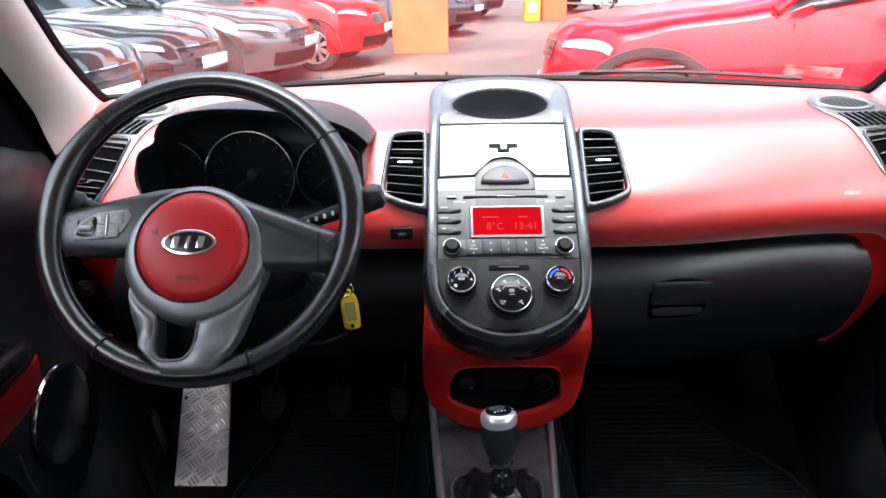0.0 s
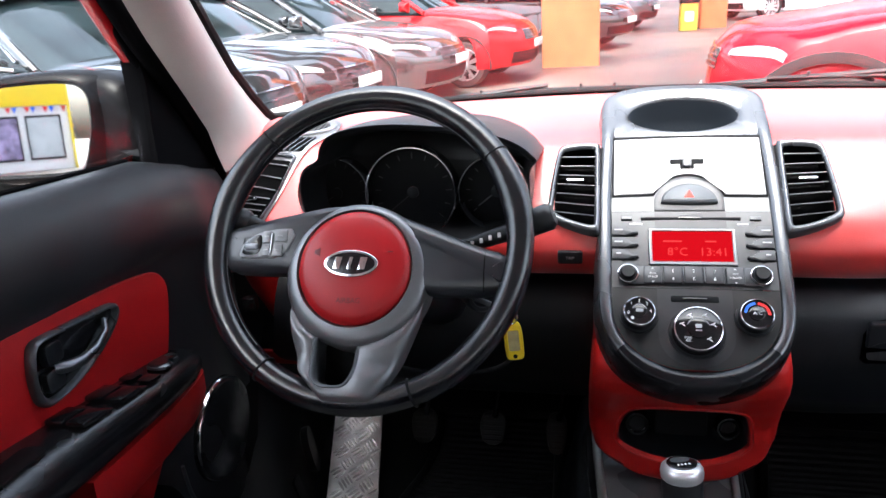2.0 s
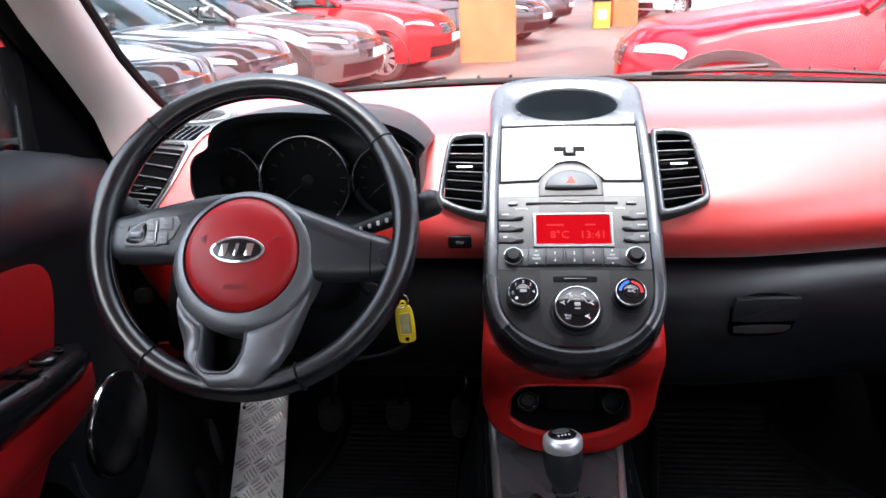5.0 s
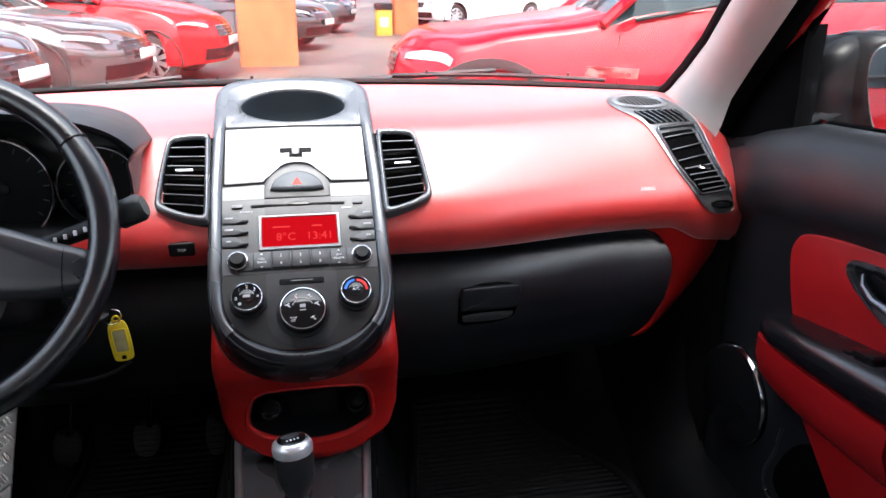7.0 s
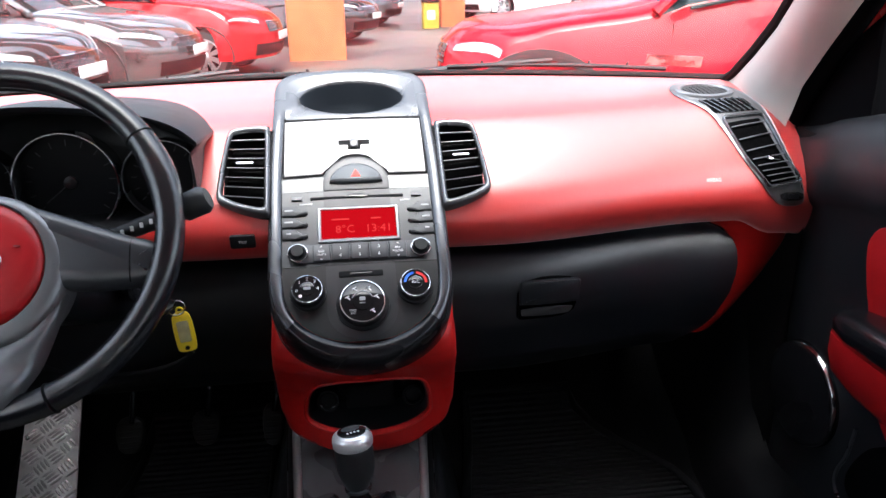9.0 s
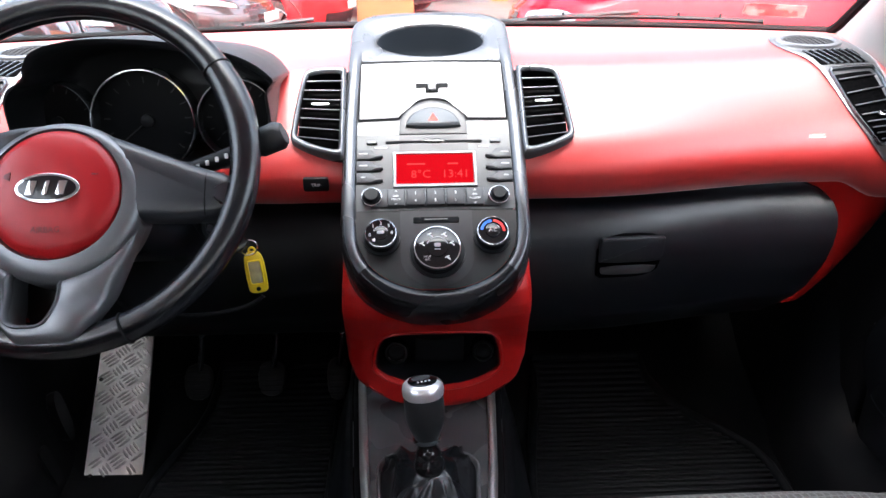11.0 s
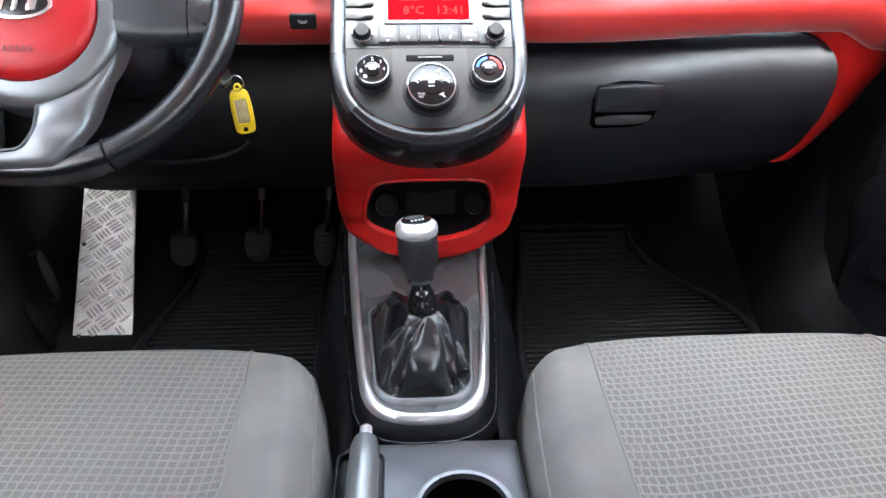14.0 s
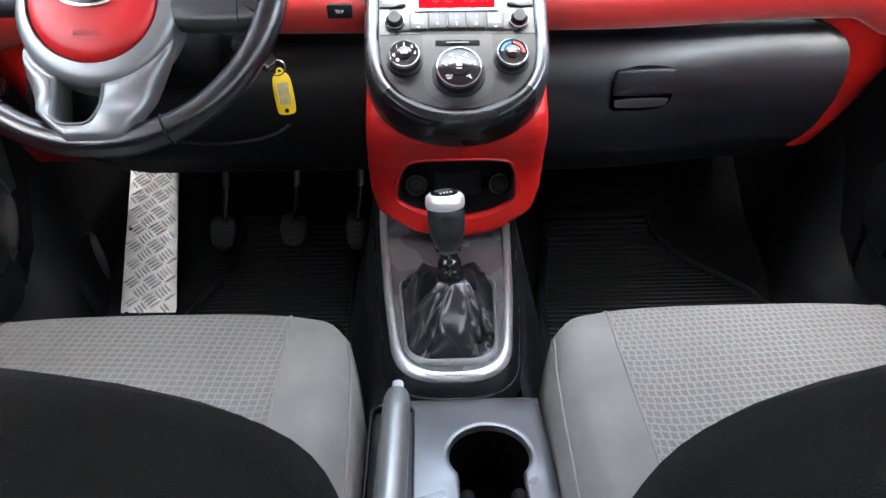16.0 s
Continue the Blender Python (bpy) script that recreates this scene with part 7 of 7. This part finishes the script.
# ---- parked cars ----
TYRE = mat("tyre_rubber", (0.018, 0.018, 0.018), 0.75, grain=0.3, size=90)
ALLOY = mat("alloy_rim", (0.62, 0.63, 0.65), 0.3, 0.9)
CARGLASS = mat("dark_car_glass", (0.010, 0.016, 0.018), 0.06, spec=0.3, vary=0.3, patch=3)
LAMP = mat("headlamp_glass", (0.38, 0.40, 0.42), 0.10, 0.5, coat=1.0)
PLATE = mat("white_plate", (0.50, 0.50, 0.49), 0.4)
CLAD = mat("dark_cladding", (0.030, 0.030, 0.032), 0.7, spec=0.12)


def paint(name, c, metal=0.0, coat=0.25, spec=0.35):
    return mat(name, c, 0.16, metal, coat=coat, coat_rough=0.02, coat_ior=1.5 if coat < .5 else 1.8, vary=0.05, patch=2, spec=spec)


def parked_car(name, material, m, label, L=4.4, W=1.78, H=1.46, bonnet=.98, belt=.98, nose=.70, wheel=.32, rim_spokes=10, clad=False, trunk=1.05, wheels=(.85, 3.55), grille_h=.12, glass_line=False):
    """A car whose nose is at x = 0 and tail at x = L, built on the ground, then posed by m."""
    f = lambda x, y, z: m @ Vector((x, y, z))
    car = thing(name, label, "car", tuple(f(L / 2, 0, 0)), "parked cars")
    car.matrix_basis = Matrix.Translation(f(L / 2, 0, 0))
    wf, wr = wheels
    ar = wheel + .055
    sill = .20
    front = [(0.06, .24), (0.0, .36), (0.0, .52), (.03, nose - .06), (.08, nose + .02), (.20, nose + .12), (.50, bonnet - .07), (.85, bonnet - .015), (1.32, bonnet + .04)] + ([(1.62, belt + .01)] if clad else [])
    back = [(L - 1.25, belt + .06), (L - .55, trunk), (L - .12, trunk - .03), (L - .02, .75), (L, .45), (L - .1, .26)]
    top = round_open(front + back, 2)
    low = []
    for wx in (wr, wf):
        low += [(wx + ar * math.cos(a), wheel + ar * math.sin(a)) for a in [radians(-18 + 216 * k / 18) for k in range(19)]]
        low += [(wx - ar * 1.05, sill)] if wx == wr else []
    outline = top + [(wr + ar * 1.05, sill)] + low + [(wf - ar * 1.0, sill + .04)]

    def surf(x, z, q):
        aq = abs(q)
        yy = W / 2 * q * (1 - .10 * ease((z - .62) / .45) * (aq ** 2))
        xx = x + (.42 * aq ** 2.3 * max(0, 1 - x / .75)) - (.22 * aq ** 3 * max(0, 1 - (L - x) / .9))
        zz = z - .07 * aq ** 3 * ease((z - .70) / .15) - .03 * max(0, (aq - .9) / .1) ** 2 * ease((z - .6) / .2)
        return f(xx, yy, zz)

    def front_x(z):
        for (xa, za), (xb, zb) in zip(top, top[1:]):
            if za <= z <= zb:
                return xa + (xb - xa) * (z - za) / max(1e-6, zb - za)
        return 0
    bm = bmesh.new()
    qs = [math.sin(math.pi / 2 * (-1 + 2 * k / 24)) for k in range(25)]
    loft(bm, [[surf(x, z, q) for x, z in outline] for q in qs], cap0=True, cap1=True)
    body = part("body", bm, material, car, "", 42)
    # cabin
    x0, x1, x2, x3 = 1.22, 2.05, L - 1.55, L - .55
    cab = [(x0, bonnet - .02), (x1, H - .06), (x1 + .35, H), (x2, H - .02), (x3, trunk - .02)]
    cab = [cab[0]] + round_open(cab, 1)[1:-1] + [cab[-1]]
    bm = bmesh.new()
    rings = []
    for q in (-1, -.95, -.6, 0, .6, .95, 1):
        rings.append([f(x + .10 * abs(q) ** 2 * (1 if x < 2 else -.6), q * (W / 2 * .90 - .20 * ease((z - bonnet) / (H - bonnet))), z - .03 * abs(q) ** 4) for x, z in cab])
    loft(bm, rings, closed=True, cap0=True, cap1=True)
    cabin = part("cabin", bm, CARGLASS, car, "dark glazed cabin", 40)
    bm = bmesh.new()
    roof = [(x, z) for x, z in cab if z > H - .10]
    loft(bm, [[f(x + .06 * abs(q) ** 2 * (1 if x < 2 else -1), q * (W / 2 * .90 - .185), z + .012 - .03 * abs(q) ** 4) for x, z in [(x1 - .04, H - .075)] + roof + [(x2 + .35, H - .13)]] for q in (-1, -.6, 0, .6, 1)], closed=False)
    part("roof", bm, material, car, "", 40)
    for s in (-1, 1):
        ya = s * (W / 2 * .905)
        yb = s * (W / 2 * .90 - .19)
        for a_, b_ in (((x0 + .02, bonnet), (x1 - .02, H - .07)), ((2.45, bonnet + .01), (2.48, H - .03)), ((x3 - .05, trunk - .02), (x2 + .25, H - .10))):
            bm = bmesh.new()
            tube(bm, [f(a_[0] + .09, ya * 1.0, a_[1] - .02), f((a_[0] + b_[0]) / 2 + .08, (ya + yb) / 2 + s * .012, (a_[1] + b_[1]) / 2), f(b_[0] + .07, yb + s * .006, b_[1])], .035, 8)
            part("window_pillar", bm, material, cabin)
        bm = bmesh.new()
        tube(bm, [f(x0 + .3, ya + s * .012, bonnet + .005), f(2.4, ya + s * .012, belt + .035), f(L - .9, ya + s * .005, belt + .06)], .012, 6)
        part("belt_trim", bm, CHROME if glass_line else CLAD, car)
        if glass_line:
            bm = bmesh.new()
            tube(bm, [f(x + .10 * (1 if x < 2 else -.6), s * (W / 2 * .905 - .20 * ease((z - bonnet) / (H - bonnet))), z - .05) for x, z in cab[1:-1]], .016, 6)
            part("window_line", bm, CHROME, cabin, "chrome line over the side windows")
        # lamp
        bm = bmesh.new()
        lamp = [[(.58 + .40 * k / 10, nose - .040 + .065 * k / 10 + (.042 + .014 * math.sin(k / 10 * math.pi)) * j / 4) for k in range(11)] for j in range(5)]
        loft(bm, [[surf(front_x(z) - .010, z + .004, s * q * 1.004) for q, z in row] for row in lamp], closed=False)
        lp = part("headlight", bm, LAMP, car, "clear headlight", 60)
        bm = bmesh.new()
        loft(bm, [[surf(front_x(z) - .013, z + .005, s * q * 1.006) for q, z in row[3:7]] for row in lamp[1:4]], closed=False)
        part("lamp_reflector", bm, ALLOY, lp, "", 60)
        bm = bmesh.new()
        loft(bm, [[f(1.50 + dx + .012 * math.sin(k), s * (W / 2 + .035 + .165 * (j / 5)), belt + .075 + dz) for k, (dx, dz) in enumerate(rrect(.13 * q, .12 * q, .035 * q, 0, 0, 3))] for j, q in enumerate((.45, .9, 1.0, 1.0, .9, .5))], cap0=True, cap1=True)
        tube(bm, [f(1.52, s * (W / 2 - .03), belt + .01), f(1.53, s * (W / 2 + .05), belt + .05)], .022, 8)
        part("door_mirror", bm, BLACK_GLOSS if clad else material, car, "", 60)
        for hx in (2.25, 3.25):
            bm = bmesh.new()
            tube(bm, [f(hx, s * (W / 2 + .005), belt - .10), f(hx + .16, s * (W / 2 + .008), belt - .095)], .014, 8)
            part("door_handle", bm, CHROME if glass_line else material, car)
        bm = bmesh.new()
        for gx in (1.42, 2.42, 3.38):
            tube(bm, [surf(gx + .02 * k / 6, .32 + (belt - .44) * k / 6, s * 1.0) for k in range(7)], .004, 5)
        part("door_gap", bm, BLACK_MATT, car)
        for wx in (wf, wr):
            wm = m @ Matrix.Translation((wx, s * (W / 2 - .11), wheel)) @ pose(0, 0, 0, 90 * -s, 0, 0)
            g = on(wm)
            wp = part("wheel", turned(bmesh.new(), ((wheel * .66, -.10), (wheel * .92, -.10), (wheel, -.07), (wheel, .07), (wheel * .93, .10), (wheel * .70, .105), (wheel * .66, .08)), g, 32, False), TYRE, car, "black tyre on an alloy rim")
            bm = bmesh.new()
            turned(bm, ((wheel * .70, .02), (wheel * .70, .103), (wheel * .64, .106), (wheel * .62, .06)), g, 32, False)
            turned(bm, ((wheel * .17, .0), (wheel * .16, .09), (wheel * .10, .10), (.002, .10)), g, 16)
            for k in range(rim_spokes):
                a = 2 * math.pi * k / rim_spokes
                sm_ = wm @ pose(0, 0, .06, 0, 0, math.degrees(a))
                w0, w1 = wheel * .055 * 10 / rim_spokes ** .8 * .7, wheel * .06 * 10 / rim_spokes ** .8
                loft(bm, [[sm_ @ Vector(p) for p in ((wheel * .12, -w0, .03), (wheel * .12, w0, .03), (wheel * .66, w1, .035), (wheel * .66, -w1, .035))], [sm_ @ Vector(p) for p in ((wheel * .12, -w0, 0), (wheel * .12, w0, 0), (wheel * .66, w1, .0), (wheel * .66, -w1, .0))]], cap0=True, cap1=True)
            part("rim", bm, ALLOY, wp, "spoked alloy rim", 30)
            part("brake_shade", turned(bmesh.new(), ((wheel * .66, .0), (.002, .0)), g, 24, True), BLACK_MATT, wp)
            # arch lining and lip
            bm = bmesh.new()
            arcp = [radians(-10 + 200 * k / 20) for k in range(21)]
            wd = .055 if clad else .012
            loft(bm, [[f(wx + (ar + a_) * math.cos(t), s * (W / 2 + b_), wheel + (ar + a_) * math.sin(t)) for t in arcp] for a_, b_ in ((-.004, -.30), (-.004, .004), (wd * .3, .012), (wd, .008), (wd, -.02))], closed=False)
            part("arch", bm, CLAD, car, "", 60)
    qg = [-.44 + .88 * k / 12 for k in range(13)]
    bm = bmesh.new()
    loft(bm, [[surf(front_x(z) - .006, z, q) for q in qg] for z in [nose - .02 - grille_h + (grille_h + .01) * k / 4 for k in range(5)]], closed=False)
    gr = part("grille", bm, BLACK_GLOSS, car, "black grille", 60)
    for k in range(4):
        bm = bmesh.new()
        z = nose - .015 - grille_h * k / 3.2
        tube(bm, [surf(front_x(z) - .010, z, q) for q in qg], .007, 6)
        part("grille_bar", bm, CHROME if k == 0 else GRAPHITE, gr)
    bm = bmesh.new()
    loft(bm, [[surf(front_x(z) - .006, z, q * 1.6) for q in qg] for z in (.28, .33, .38, .42)], closed=False)
    part("lower_intake", bm, BLACK_MATT, car, "", 60)
    pm = m @ axes((-.022, 0, .50), (0, -1, 0), (0, 0, 1))
    part("plate", block(bmesh.new(), pm, .46, .10, .012, .003), PLATE, car, "white number plate, blank")
    return car


def nose_at(x, y, heading):
    """A pose with the nose on the ground at x, y; heading: degrees of the way in which the car points, from the x axis."""
    return pose(x, y, 0, 0, 0, heading + 180)


RED_SUV = paint("bright_red_paint", (0.33, 0.003, 0.010), 0.0, 0.15, 0.2)
RED_HATCH = paint("fire_red_paint", (0.40, 0.007, 0.010), 0.0, 0.2, 0.25)
BLACK_PAINT = paint("black_metallic_paint", (0.010, 0.011, 0.012), .2, 0.9)
BROWN_PAINT = paint("dark_grey_paint", (0.022, 0.021, 0.023), .4, 0.9)
GREY_PAINT = paint("warm_grey_metallic_paint", (0.085, 0.080, 0.083), .6, 0.9)
SILVER_PAINT = paint("blue_grey_metallic_paint", (0.10, 0.13, 0.15), .5)
WHITE_PAINT = paint("white_car_paint", (0.75, 0.75, 0.75))

parked_car("red_suv", RED_SUV, nose_at(.60, 5.33, 169), "red sport utility car with dark wheel arch cladding", 4.45, 1.80, 1.76, 1.05, 1.19, .84, .365, 10, True, 1.24, (.68, 3.40))
parked_car("red_hatchback", RED_HATCH, nose_at(-.89, 10.27, -8), "red small hatchback with alloy wheels", 3.9, 1.66, 1.52, .98, .98, .70, .30, 9, False, 1.10, (.78, 3.25))
parked_car("grey_saloon", GREY_PAINT, nose_at(-1.64, 8.55, -8), "warm grey saloon car with multi-spoke alloy wheels", 4.5, 1.80, 1.42, .92, .94, .66, .325, 14, False, 1.02, (.82, 3.62), .16)
parked_car("dark_saloon", BROWN_PAINT, nose_at(-2.22, 6.80, -10), "dark grey saloon car with chrome trim", 4.6, 1.80, 1.43, .92, .94, .66, .325, 10, False, 1.02, (.85, 3.68), .16, True)
parked_car("black_saloon", BLACK_PAINT, nose_at(-2.33, 5.00, -12), "black saloon car with large chrome-edged grille", 4.7, 1.84, 1.46, .92, .96, .68, .33, 10, False, 1.04, (.9, 3.72), .22, True)
parked_car("black_hatchback", BLACK_PAINT, nose_at(-3.2, 2.4, -10), "black car with chrome window line", 4.5, 1.80, 1.46, .92, .96, .68, .33, 10, False, 1.04, (.88, 3.6), .16, True)
parked_car("dark_estate", BLACK_PAINT, nose_at(.52, 14.2, -22), "dark parked car behind the column", 4.5, 1.78, 1.46, .93, .95, .68, .32, 10, False, 1.1, (.85, 3.6))
parked_car("blue_grey_hatchback", SILVER_PAINT, nose_at(1.28, 18.5, -20), "blue-grey parked car far back", 4.2, 1.75, 1.50, .95, .97, .68, .31, 10, False, 1.1, (.8, 3.4))
parked_car("small_red_car", RED_HATCH, nose_at(1.6, 24.5, -40), "red parked car far back", 3.9, 1.70, 1.50, .97, .98, .70, .30, 9, False, 1.1, (.78, 3.2))
parked_car("red_estate", RED_HATCH, nose_at(.30, -3.2, 182), "dark red estate car parked alongside", 4.5, 1.78, 1.66, 1.06, 1.08, .80, .32, 10, False, 1.1, (.85, 3.6))
parked_car("white_car", WHITE_PAINT, nose_at(3.0, 20.2, 205), "white parked car far back", 4.4, 1.76, 1.48, .95, .97, .68, .31, 10, False, 1.1, (.8, 3.5))
parked_car("dark_car", BLACK_PAINT, nose_at(3.9, 24.5, 190), "dark parked car far back", 4.4, 1.76, 1.48, .95, .97, .68, .31, 10, False, 1.1, (.8, 3.5))
parked_car("grey_car", GREY_PAINT, nose_at(-3.0, 20.5, -15), "grey parked car far back", 4.4, 1.76, 1.48, .95, .97, .68, .31, 10, False, 1.1, (.8, 3.5))

# ---- sales booth behind the car ----
BX, BY = -8.9, -23.4
booth = thing("sales_booth", "white sales booth with yellow gable, pennants and two framed panels", "booth", (BX, BY, 0))
BW = mat("white_booth_panel", (0.80, 0.80, 0.79), 0.6, vary=0.03, patch=2)
face = axes((BX, BY, 0), (-.93, .36, 0), (0, 0, 1))


def bf(u, v, n):
    return face @ Vector((u * .8, v * 1.06, n))


part("booth_wall", prism(bmesh.new(), [(-1.7, 0), (1.7, 0), (1.7, 2.3), (-1.7, 2.3)], bf, -2.0, 0, .01), BW, booth, "white panelled wall")
part("booth_gable", prism(bmesh.new(), [(-1.8, 1.95), (1.8, 1.95), (1.8, 2.30), (1.0, 2.35), (.2, 2.62), (-1.8, 2.75)], bf, -2.0, .06, .02), YELLOW, booth, "yellow gable board")
for u in (-1.74, 1.74):
    part("booth_post", prism(bmesh.new(), rrect(.10, 1.95, .01, u, .975), bf, -.05, .08, .01), YELLOW, booth, "yellow corner post")
PURPLE = mat("violet_poster", (0.30, 0.24, 0.40), 0.5, vary=0.4, patch=3)
GREYP = mat("grey_poster", (0.48, 0.50, 0.50), 0.5, vary=0.08, patch=3)
for u, material, lab in ((-.75, GREYP, "grey framed panel"), (.78, PURPLE, "violet framed panel")):
    pf = part("panel_frame", frame_ring(bmesh.new(), rrect(1.30, 1.35, .02, u, 1.0, 2), rrect(1.18, 1.23, .01, u, 1.0, 2), bf, 0, .05, .01), CLAD, booth, "dark panel frame")
    part("panel_sheet", prism(bmesh.new(), rrect(1.18, 1.23, .01, u, 1.0, 2), bf, 0, .02, .002), material, pf, lab)
cols_ = (RED_PRINT, WHITE, BLUE)
for k in range(16):
    u = -1.65 + .22 * k
    part("pennant", prism(bmesh.new(), [(u, 1.93), (u + .2, 1.93), (u + .1, 1.74)], bf, .07, .08, .002), cols_[k % 3], booth)
